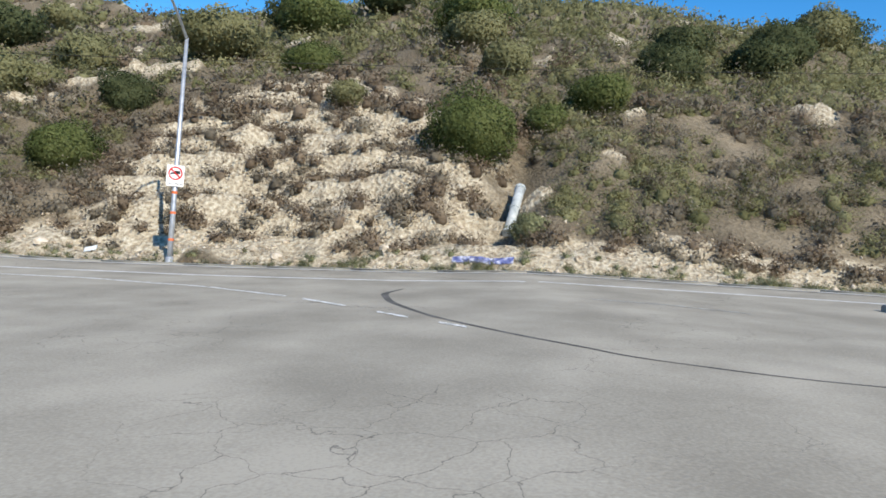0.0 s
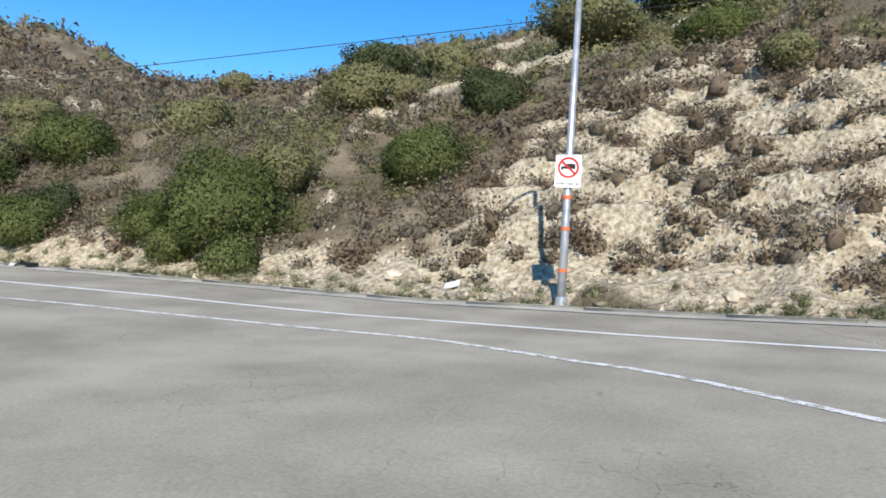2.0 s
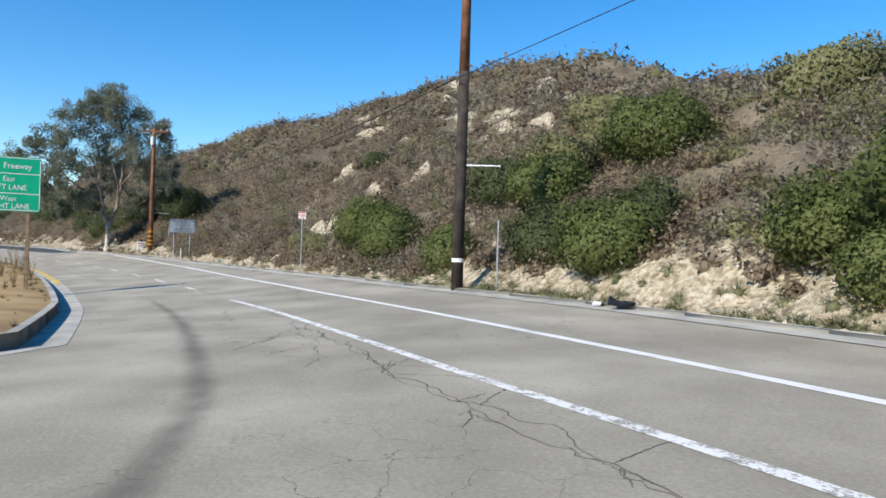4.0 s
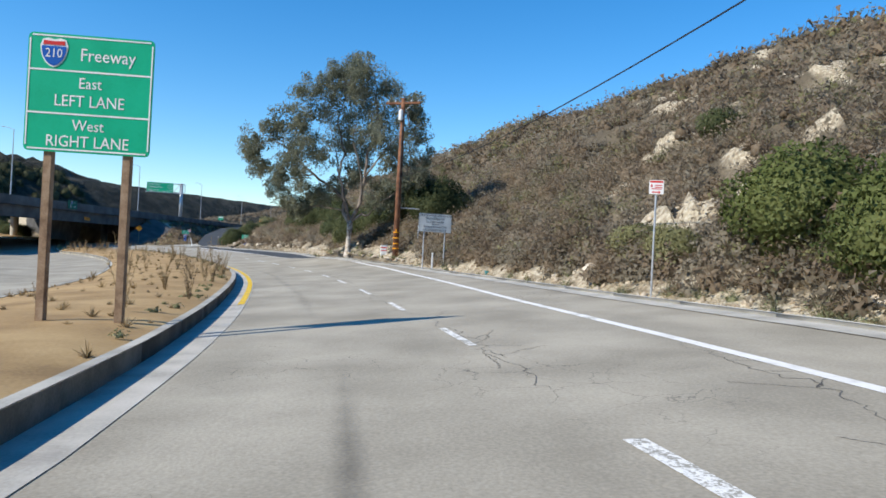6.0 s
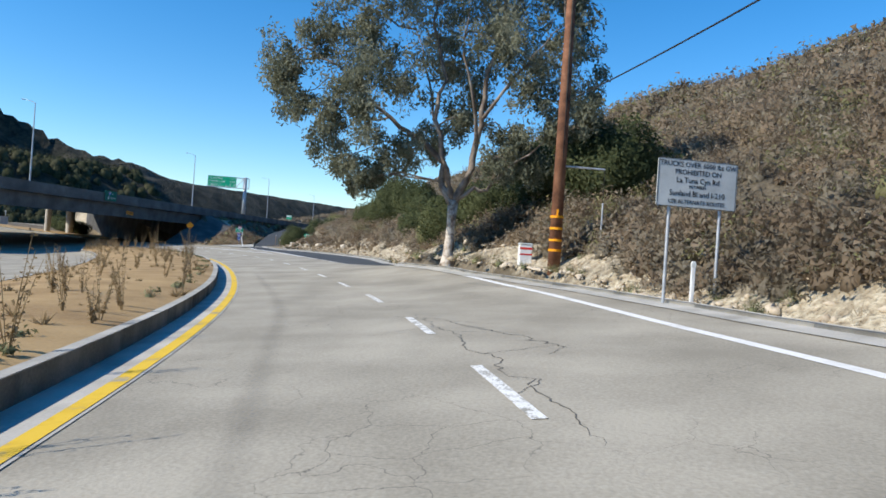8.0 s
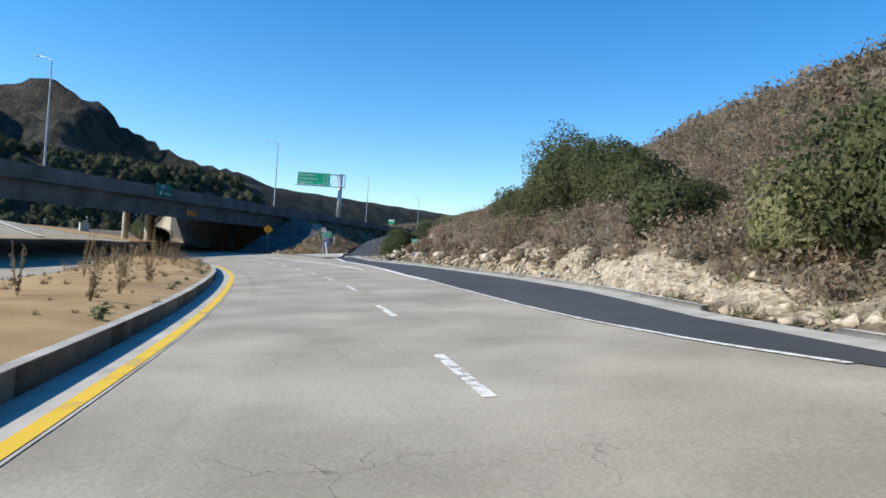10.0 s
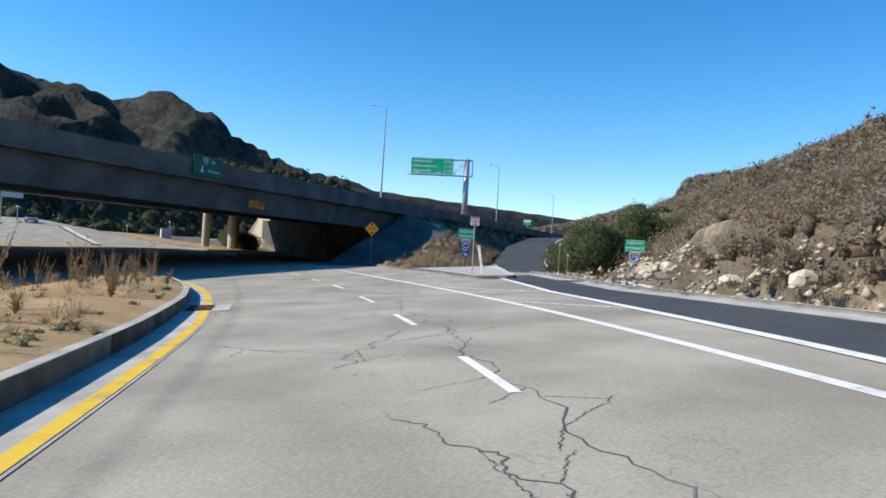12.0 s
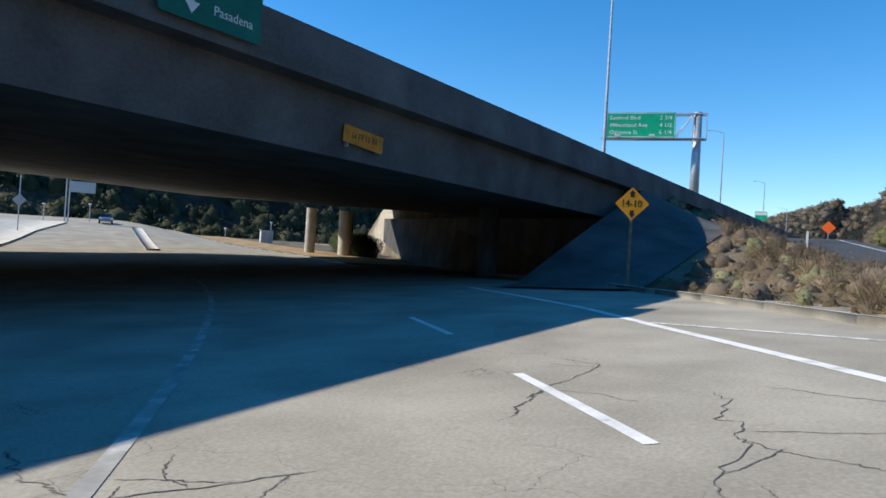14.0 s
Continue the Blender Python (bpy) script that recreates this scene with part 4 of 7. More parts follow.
guy_strut(up1, 3.85, (0.55, 0.84), 1.25, 0.2)
part("crossarm", box(-1.2, 1.2, -0.28, -0.14, 11.2, 11.34, bevel=0.01), WOOD_RED, up1)

up2 = tagged(new("utility_pole"), "tall reddish wooden utility pole with crossarm and yellow bands", "utility pole", "utility poles")
up2.matrix_basis = pose(-77.65, 9.63, 1.05)
part("shaft", tube([(0.1, 0, -0.3), (0.05, 0, 5), (-0.05, 0, 10.15)], [0.19, 0.165, 0.12], 14), WOOD_RED, up2, smooth_faces=True)
part("crossarm", shifted(box(-1.15, 1.15, -0.07, 0.07, -0.07, 0.07, bevel=0.01), -0.05, 0.0, 9.85, rz=72), WOOD_RED, up2)
part("brace", tube([(-0.05, 0.02, 9.3), (-0.25, -0.55, 9.8)], 0.018, 6), GALV, up2)
part("brace", tube([(-0.05, 0.02, 9.3), (0.15, 0.6, 9.8)], 0.018, 6), GALV, up2)
for k, o in enumerate((-1.0, -0.55, 0.55, 1.0)):
    part("insulator", tube([(-0.05 + 0.31 * o, 0.95 * o, 9.9), (-0.05 + 0.31 * o, 0.95 * o, 10.0), (-0.05 + 0.31 * o, 0.95 * o, 10.05)], [0.035, 0.055, 0.03], 10), GREY_S, up2)
part("cable_terminal", tube([(0.12, -0.1, 8.75), (0.12, -0.1, 9.35), (0.12, -0.1, 9.42)], [0.14, 0.14, 0.06], 14), WHITE_S, up2, "white cable terminal can")
part("riser", tube([(0.21, 0.05, 0.0), (0.16, 0.05, 8.8)], 0.035, 8), WOOD_DARK, up2, "dark riser conduit")
for z in (0.75, 1.05, 1.4, 1.75):
    part("band", tube([(0.09, 0, z), (0.09, 0, z + 0.07)], 0.196, 14), YELLOW_S, up2, "yellow reflective band")
part("marker", box(0.28, 0.3, -0.03, 0.03, 1.75, 2.0), YELLOW_S, up2, "yellow vertical marker")
guy_strut(up2, 3.3, (-0.1, 0.99), 1.35, 0.3)


def hung(a, b, sag, n=24):
    a, b = Vector(a), Vector(b)
    return [a.lerp(b, k / n) - Vector((0, 0, sag * 4 * (k / n) * (1 - k / n))) for k in range(n + 1)]


w1 = part("overhead_cable", tube(hung((-77.65, 9.75, 6.35), (-37.3, 21.0, 7.5), 0.82), 0.018, 6), CABLE)
tagged(w1, "black overhead cable between two wooden poles", "cable")
w2 = tagged(part("overhead_cable", tube(hung((-37.3, 21.0, 7.5), (52, 48.7, 19.3), 0.9), 0.012, 6), CABLE), "thin black cable running up over the hill", "cable")
loop = [(-63.2 + 0.4 * math.cos(a), 13.75 + 0.11 * math.cos(a), 6.02 + 0.1 * math.sin(a)) for a in (2 * math.pi * k / 18 for k in range(19))]
tagged(part("cable_coil", tube(loop, 0.013, 6), CABLE), "coil of spare cable on the overhead line", "cable coil")


# ---- roadside signs ----
def build_truck_notice():
    s = stand("notice_sign", -71.1, 12.2, 110, "large faded white truck prohibition sign on two posts", "road sign", z=0.85)
    b = part("board", shifted(plate(1.82, 0.98, 0.012, 0.05), 0, 0, 2.42), GREY_S, s)
    for x0, x1, z0, z1 in ((-0.89, 0.89, 2.895, 2.905), (-0.89, 0.89, 1.935, 1.945), (-0.895, -0.885, 1.94, 2.9), (0.885, 0.895, 1.94, 2.9)):
        part("border", box(x0, x1, -0.0105, -0.007, z0, z1), BLACK_S, b)
    for body, z, size in (("TRUCKS OVER 6000 lbs GW", 2.8, 0.15), ("PROHIBITED ON", 2.645, 0.15), ("La Tuna Cyn Rd", 2.48, 0.16), ("BETWEEN", 2.355, 0.09), ("Sunland Bl and I-210", 2.21, 0.165), ("USE ALTERNATE ROUTES", 2.04, 0.12)):
        words(body, size, BLACK_S, b, 0, z, -0.009, wide=0.95)
    for x in (-0.58, 0.58):
        post(s, x, -0.2, 2.85, 0.035, y=0.045)
    return s


build_truck_notice()


def build_guide_sign():
    s = stand("guide_sign", -45.25, 7.15, 97, "green freeway guide sign on two wooden posts in the median", "road sign", z=0.24)
    s.scale = (0.87, 1, 1)
    b = part("board", shifted(plate(2.3, 1.95, 0.02, 0.09), 0, 0, 3.8), GREEN_S, s)
    for z in (4.17, 3.46):
        part("divider", box(-1.13, 1.13, -0.016, -0.011, z - 0.014, z + 0.014), WHITE_S, b)
    for x0, x1, z0, z1 in ((-1.08, 1.08, 4.72, 4.745), (-1.08, 1.08, 2.855, 2.88), (-1.125, -1.1, 2.92, 4.68), (1.1, 1.125, 2.92, 4.68)):
        part("border", box(x0, x1, -0.016, -0.011, z0, z1), WHITE_S, b)
    route_shield(b, -0.68, 4.46, 0.5, -0.016)
    words("Freeway", 0.3, WHITE_S, b, 0.3, 4.44, -0.014)
    words("East", 0.26, WHITE_S, b, 0, 3.97, -0.014)
    words("LEFT LANE", 0.27, WHITE_S, b, 0, 3.67, -0.014)
    words("West", 0.26, WHITE_S, b, 0, 3.27, -0.014)
    words("RIGHT LANE", 0.27, WHITE_S, b, 0, 3.0, -0.014)
    for x in (-0.72, 0.72):
        wood_post(s, x, -0.3, 4.6, 0.15)
    return s


build_guide_sign()


def no_parking(x, y, h, top, label, z=None, w=0.34):
    s = stand("parking_sign", x, y, h, label, "road sign", "parking signs", z=z)
    b = part("board", shifted(plate(w, w * 0.98, 0.005, 0.03), 0, 0, top - w / 2), WHITE_S, s)
    part("header", shifted(plate(w * 0.9, w * 0.13, 0.003, 0.02), 0, -0.005, top - w * 0.12), RED_S, b)
    for k, zz in enumerate((0.36, 0.5, 0.62)):
        part("print_bar", shifted(plate(w * (0.5 if k < 2 else 0.7), w * 0.06, 0.003, 0.005), w * (0.14 if k < 2 else 0), -0.005, top - w * zz), RED_S, b)
    part("print_mark", shifted(plate(w * 0.12, w * 0.2, 0.003, 0.02), -w * 0.34, -0.005, top - w * 0.42), RED_S, b)
    part("arrow", shifted(prism(arrow_outline(w * 0.6, w * 0.08, w * 0.16), 0.003), 0, -0.005, top - w * 0.85, ry=90), RED_S, b)
    post(s, 0, -0.25, top - 0.02, 0.027, y=0.03)
    return s


no_parking(-51.62, 18.33, 82, 2.75, "small white and red parking sign on a tall thin post", z=1.1, w=0.36)
no_parking(-140.85, -27.2, 112, 2.72, "small red and white parking sign on the concrete island", z=0.5, w=0.4)


def entrance_sign(x, y, h, z, base, label):
    s = stand("entrance_sign", x, y, h, label, "road sign", "freeway entrance signs", z=base)
    b = part("board", shifted(plate(1.08, 0.66, 0.01, 0.05), 0, 0, z - base), GREEN_S, s)
    words("FREEWAY", 0.2, WHITE_S, b, 0, z - base + 0.14, -0.009)
    words("ENTRANCE", 0.19, WHITE_S, b, 0, z - base - 0.14, -0.009)
    part("border", box(-0.5, 0.5, -0.0085, -0.006, z - base + 0.285, z - base + 0.3), WHITE_S, b)
    part("border", box(-0.5, 0.5, -0.0085, -0.006, z - base - 0.3, z - base - 0.285), WHITE_S, b)
    route_shield(s, 0, z - base - 0.6, 0.58, -0.004)
    p = part("direction_plate", shifted(plate(0.45, 0.2, 0.006, 0.03), 0, 0, z - base - 1.02), BLUE_S, s)
    words("WEST", 0.16, WHITE_S, p, 0, z - base - 1.02, -0.007)
    q = part("arrow_plate", shifted(plate(0.42, 0.32, 0.006, 0.03), 0, 0, z - base - 1.3), BLUE_S, s)
    part("arrow", shifted(prism(arrow_outline(0.28, 0.05, 0.12), 0.003), 0, -0.006, z - base - 1.3, ry=-125 if y > -25 else 125), WHITE_S, q)
    wood_post(s, 0, -0.3, z - base + 0.3, 0.1, 0.07)
    return s


entrance_sign(-151.3, -21.75, 100, 2.6, 1.0, "green freeway entrance sign with route shield beside cut rock")
entrance_sign(-153.55, -32.68, 112, 2.88, 0.35, "green freeway entrance sign with route shield among dry weeds")


def build_clearance():
    s = stand("clearance_sign", -162.2, -44.55, 112, "amber diamond clearance sign on a wooden post", "road sign", z=0.2)
    b = part("board", shifted(plate(0.82, 0.82, 0.008, 0.05), 0, 0, 3.05, ry=45), YELLOW_S, s)
    words("14-10", 0.36, BLACK_S, b, -0.03, 3.05, -0.008, wide=0.85)
    for sg in (1, -1):
        part("arrow", shifted(prism([(a, c * sg) for a, c in arrow_outline(0.26, 0.13, 0.14)], 0.003), 0, -0.0065, 3.05 + sg * 0.36), BLACK_S, b)
    wood_post(s, 0, -0.3, 2.9, 0.1, 0.07)
    return s


build_clearance()

# panels fixed to the bridge
pas = stand("lane_sign", -148.05, -49.28, 180, "green lane sign with a down arrow fixed to the parapet", "road sign", z=5.72)
pb = part("board", shifted(plate(2.7, 1.35, 0.03, 0.1), 0, 0, 0.62), GREEN_SHADE, pas)
route_shield(pb, -0.25, 0.95, 0.5, -0.02)
words("East", 0.24, WHITE_S, pb, 0.45, 0.95, -0.018)
words("Pasadena", 0.3, WHITE_S, pb, 0.55, 0.33, -0.018)
part("arrow", shifted(prism(arrow_outline(0.5, 0.1, 0.26), 0.004), -0.55, -0.019, 0.35, ry=180), WHITE_S, pb)
for x in (-1.0, 1.0):
    part("bracket", box(x - 0.04, x + 0.04, 0.02, 0.12, 0.1, 1.2), GALV, pas)
cp = stand("height_limit_sign", -154.15, -49.98, 180, "weathered orange clearance panel fixed to the bridge girder", "road sign", z=3.9)
cb = part("board", shifted(plate(1.8, 0.5, 0.02, 0.03), 0, 0, 0.42, ry=4), AMBER_S, cp)
words("14 FT 10 IN", 0.28, BLACK_S, cb, 0, 0.42, -0.013, wide=0.85)
for x in (-0.7, 0.7):
    part("bracket", box(x - 0.03, x + 0.03, 0.0, 0.16, 0.1, 0.6), GALV, cp)


# ---- overhead sign on the freeway ----
def build_gantry():
    g = stand("overhead_sign", -200.9, -52.3, 104.6, "green overhead distance sign on a single steel column", "road sign", z=5.5)
    part("column", tube([(0, 0, -0.3), (0, 0, 9.3)], [0.42, 0.34], 18), GALV, g, smooth_faces=True)
    part("base_plate", tube([(0, 0, -0.2), (0, 0, 0.25)], 0.6, 18), CONC_D, g)
    zb, zt = 6.95, 9.1
    for y in (-0.35, 0.35):
        for z in (zb, zt):
            part("chord", tube([(-7.9 if z == zb else -1.9, y, z), (0.75, y, z)], 0.06, 8), GALV, g)
        for x0, x1 in ((-1.9, -0.4), (0.75, 0.75), (-0.4, -0.4)):
            part("lattice", tube([(x0, y, zb), (x1, y, zt)], 0.04, 8), GALV, g)
    b = part("board", shifted(plate(5.9, 2.2, 0.05, 0.15), -4.75, -0.45, 8.12), GREEN_S, g)
    for x0, x1, z0, z1 in ((-7.55, -1.95, 9.13, 9.17), (-7.55, -1.95, 7.07, 7.11), (-7.65, -7.61, 7.2, 9.05), (-1.89, -1.85, 7.2, 9.05)):
        part("border", box(x0, x1, -0.482, -0.476, z0, z1), WHITE_S, b)
    for a, c, z in (("Sunland Blvd", "2 3/4", 8.75), ("Wheatland Ave", "4 1/2", 8.1), ("Osborne St", "6 1/4", 7.47)):
        words(a, 0.52, WHITE_S, b, -7.4, z, -0.48, "LEFT")
        words(c, 0.52, WHITE_S, b, -2.1, z, -0.48, "RIGHT")
    part("catwalk", box(-8.0, 0.6, -1.1, -0.5, 6.84, 6.9), GALV, g)
    for x in (-6.6, -3.7):
        part("sign_light", box(x - 0.25, x + 0.25, -1.2, -1.0, 6.95, 7.2, bevel=0.04), GREY_S, g)
    for x in (-6.9, -5, -3, -1.2):
        part("catwalk_bracket", tube([(x, -1.1, 6.82), (x, 0.35, 6.9)], 0.035, 6), GALV, g)
    return g


build_gantry()


def tall_lamp(x, y, z0, z1, arm, label):
    s = tagged(new("freeway_lamp"), label, "street lamp", "freeway lamps")
    s.matrix_basis = pose(x, y, z0)
    h = z1 - z0
    part("pole", tube([(0, 0, -0.3), (0, 0, h)], [0.1, 0.05], 10), GALV, s)
    part("arm", tube([(0, 0, h - 0.05), (arm[0] * 0.5, arm[1] * 0.5, h + 0.25), (arm[0], arm[1], h + 0.35)], [0.035, 0.028, 0.02], 8), GALV, s)
    part("luminaire", shifted(box(-0.09, 0.09, -0.22, 0.22, -0.045, 0.045, bevel=0.03), arm[0], arm[1], h + 0.33), GALV, s)


for x, y, z0, z1 in ((-132.4, -49.62, 6.7, 15.9), (-172.7, -49.75, 6.7, 15.6), (-218.8, -54.0, 5.6, 16.3), (-264, -57, 5.6, 16.3), (-312, -60, 5.6, 16.2)):
    tall_lamp(x, y, z0, z1, (0.1, -1.5), "slender galvanised freeway lamp behind the parapet")


def guard_rail():
    g = tagged(new("guard_rail"), "galvanised guard rail on short posts at the bridge end", "guard rail")
    a, b = Vector((-186.2, -49.7, 0)), Vector((-214, -51.2, 0))
    zs = lambda q: float(land(np.array([q.x]), np.array([q.y]))[0])
    top = [a.lerp(b, k / 14) for k in range(15)]
    for q in top:
        part("post", box(q.x - 0.08, q.x + 0.08, q.y - 0.09, q.y + 0.09, zs(q) - 0.3, zs(q) + 0.78), WOOD_POST, g)
    bm = bmesh.new()
    prof = ((0.02, 0.45), (0.1, 0.5), (0.02, 0.58), (0.02, 0.63), (0.1, 0.7), (0.02, 0.76))
    rows = [[bm.verts.new((q.x, q.y + 0.1 + o, zs(q) + h)) for o, h in prof] + [bm.verts.new((q.x, q.y + 0.085 + o, zs(q) + h)) for o, h in prof[::-1]] for q in top]
    for r0, r1 in zip(rows, rows[1:]):
        for k in range(12):
            bm.faces.new((r0[k], r0[(k + 1) % 12], r1[(k + 1) % 12], r1[k]))
    bmesh.ops.recalc_face_normals(bm, faces=bm.faces)
    part("beam", bm, GALV, g)


guard_rail()


# ---- small roadside things ----
def build_cabinet():
    s = stand("utility_cabinet", -79.15, 8.74, 100, "white utility pedestal with two red stripes", "utility box", z=1.0)
    part("body", box(-0.2, 0.2, -0.2, 0.2, 0, 0.97, bevel=0.02), WHITE_S, s)
    part("lid", box(-0.215, 0.215, -0.215, 0.215, 0.97, 1.03, bevel=0.02), GREY_S, s)
    part("stripe", box(-0.202, 0.202, -0.205, -0.2, 0.82, 0.89), RED_S, s)
    part("stripe", box(-0.202, 0.202, -0.205, -0.2, 0.64, 0.69), RED_S, s)
    part("foot_pad", box(-0.3, 0.3, -0.3, 0.3, -0.2, 0.03, bevel=0.01), CONC, s)


build_cabinet()


def marker_post(x, y, h, label, lean=0.0, w=0.1, z=None, material=None, group="marker posts"):
    s = stand("marker_post", x, y, 100, label, "post", group, z=z)
    s.matrix_basis = s.matrix_basis @ pose(0, 0, 0, 0, lean, 0)
    part("blade", box(-w / 2, w / 2, -0.03, 0.03, -0.2, h, bevel=0.012), material or WHITE_S, s)
    part("cap", box(-w / 2 - 0.004, w / 2 + 0.004, -0.034, 0.034, h - 0.12, h - 0.03), GREY_S, s)


marker_post(-70.75, 12.15, 0.95, "white marker post in front of the notice sign", z=0.75, w=0.08)
marker_post(-140.55, -26.55, 1.42, "leaning white marker post on the concrete island", lean=-11, w=0.12, z=0.55)
marker_post(-147.6, -25.0, 1.5, "pale wooden stake beside the ramp", w=0.07, material=WOOD_POST)
marker_post(-149.4, -25.0, 0.9, "short wooden stake beside the ramp", w=0.08, material=WOOD_POST)
marker_post(-172.5, -40.2, 1.3, "white marker post among dry weeds", w=0.09)
marker_post(-206, -38.5, 1.2, "white marker post beside the ramp", w=0.1)
marker_post(-50.2, 61, 3.0, "pale stake on the upper slope", w=0.12, material=WOOD_POST)
marker_post(-49.2, 61.6, 3.4, "pale stake on the upper slope", w=0.12, material=WOOD_POST)

og = stand("work_sign", -250, -46.2, 97, "orange diamond road work sign on a post", "road sign", z=6.2)
part("board", shifted(plate(1.3, 1.3, 0.01, 0.06), 0, 0, 2.1, ry=45), ORANGE_S, og)
post(og, 0, -0.3, 2.4, 0.04)
fg = stand("exit_sign", -226, -51, 100, "small green sign on the embankment", "road sign", z=5.2)
part("board", shifted(plate(1.3, 1.0, 0.01, 0.05), 0, 0, 2.7), GREEN_S, fg)
part("header", shifted(plate(1.2, 0.35, 0.004, 0.03), 0, -0.008, 2.95), WHITE_S, fg)
post(fg, 0, -0.3, 3.1, 0.05)

# signs beyond the bridge
bs = stand("guide_sign", -190.0, -132.3, 148, "grey guide sign on two tall posts beyond the bridge", "road sign")
part("board", shifted(plate(3.1, 1.5, 0.03, 0.08), 2.0, 0, 4.9), BACKING, bs)
for x in (0.0, 0.4):
    post(bs, x, -0.3, 6.0, 0.09, y=0.06)
part("arm", tube([(0, 0.05, 5.3), (3.2, 0.05, 5.3)], 0.05, 8), GALV, bs)
part("arm", tube([(0, 0.05, 4.5), (3.2, 0.05, 4.5)], 0.05, 8), GALV, bs)
ds = stand("warning_sign", -175.7, -114.9, 148, "bare metal back of a diamond sign on a post", "road sign")
part("board", shifted(plate(0.95, 0.95, 0.008, 0.05), 0, 0, 3.4, ry=45), BACKING, ds)
post(ds, 0, -0.3, 6.0, 0.06, y=0.05)
for x, y, h in ((-193.3, -132.0, 2.6), (-217.8, -133.2, 1.7), (-186.5, -131.0, 2.4), (-213.5, -117.6, 3.2)):
    fl = stand("light_post", x, y, 0, "slim grey light post beside the far road", "lamp post", "far light posts")
    post(fl, 0, -0.3, h, 0.06, y=0)
    part("lamp_head", shifted(box(-0.2, 0.2, -0.15, 0.15, -0.1, 0.1, bevel=0.04), 0, 0, h), WHITE_S, fl)
hut = stand("equipment_cabinet", -212.2, -117.1, 148, "pale grey equipment cabinet behind the far kerb", "utility box")
part("body", box(-0.9, 0.9, -0.5, 0.5, -0.2, 1.9, bevel=0.03), GREY_S, hut)
part("roof", box(-1.0, 1.0, -0.6, 0.6, 1.9, 2.0, bevel=0.02), GALV, hut)
part("door", box(-0.75, -0.05, -0.53, -0.5, 0.05, 1.75, bevel=0.01), BACKING, hut)
part("door", box(0.05, 0.75, -0.53, -0.5, 0.05, 1.75, bevel=0.01), BACKING, hut)


def build_car(x, y, h):
    """A small saloon far up the road, its front towards the bridge."""
    PAINT = mat("pale_blue_car_paint", [(0.3, 0.36, 0.44), (0.36, 0.42, 0.5)], scale=2.0, rough=0.25, metal=0.5, bump=0.0)
    DARK = mat("dark_car_glass", [(0.012, 0.014, 0.016), (0.02, 0.022, 0.025)], scale=2.0, rough=0.08, bump=0.0, spec=0.5)
    RUBBER = mat("tyre_rubber", [(0.015, 0.015, 0.015), (0.03, 0.03, 0.03)], scale=8.0, rough=0.9, bump=0.1)
    car = stand("car", x, y, h, "pale blue saloon car on the road beyond the bridge", "car")
    side = [(-2.2, 0.35), (-2.2, 0.75), (-1.2, 0.92), (2.1, 0.95), (2.25, 0.7), (2.25, 0.35)]
    cabin = [(-1.25, 0.9), (-0.55, 1.42), (1.0, 1.45), (1.75, 0.93)]

    def hull(points, half, top_half):
        bm = bmesh.new()
        rows = [[bm.verts.new((sg * (half if z < 1.2 else top_half), a, z)) for a, z in points] for sg in (-1, 1)]
        bm.faces.new(rows[0])
        bm.faces.new(rows[1][::-1])
        for k in range(len(points)):
            q = (k + 1) % len(points)
            bm.faces.new((rows[0][k], rows[1][k], rows[1][q], rows[0][q]))
        bmesh.ops.recalc_face_normals(bm, faces=bm.faces)
        bmesh.ops.bevel(bm, geom=bm.edges[:], offset=0.06, segments=2, affect="EDGES")
        return bm

    part("body", hull(side, 0.88, 0.88), PAINT, car)
    part("cabin", hull(cabin, 0.78, 0.62), DARK, car, "dark glass of the cabin")
    part("roof", box(-0.6, 0.6, -0.5, 0.95, 1.41, 1.47, bevel=0.02), PAINT, car)
    for sx in (-0.8, 0.8):
        for a in (-1.4, 1.4):
            wheel = part("wheel", tube([(sx - 0.1, a, 0.32), (sx + 0.1, a, 0.32)], 0.32, 18), RUBBER, car)
            part("rim", tube([(sx - 0.105, a, 0.32), (sx + 0.105, a, 0.32)], 0.19, 14), GALV, wheel)
        part("headlight", box(sx * 0.8 - 0.16, sx * 0.8 + 0.16, -2.23, -2.15, 0.6, 0.74, bevel=0.02), WHITE_S, car)


build_car(-195.1, -131.0, 150)

# drain pipe in the gully
dp = tagged(new("drain_pipe"), "weathered grey drain pipe lying down the gully", "pipe")
dp.matrix_basis = pose(0, 0, 0)
pa, pb_ = Vector((2.5, 27.4, 3.6)), Vector((3.0, 30.0, 5.75))
part("barrel", tube([pa, pa.lerp(pb_, 0.5), pb_], 0.22, 18), OLD_PIPE, dp, smooth_faces=True)
for f in (0.02, 0.52, 0.97):
    c = pa.lerp(pb_, f)
    w = (pb_ - pa).normalized() * 0.09
    part("joint_collar", tube([c - w, c + w], 0.245, 18), OLD_PIPE, dp)


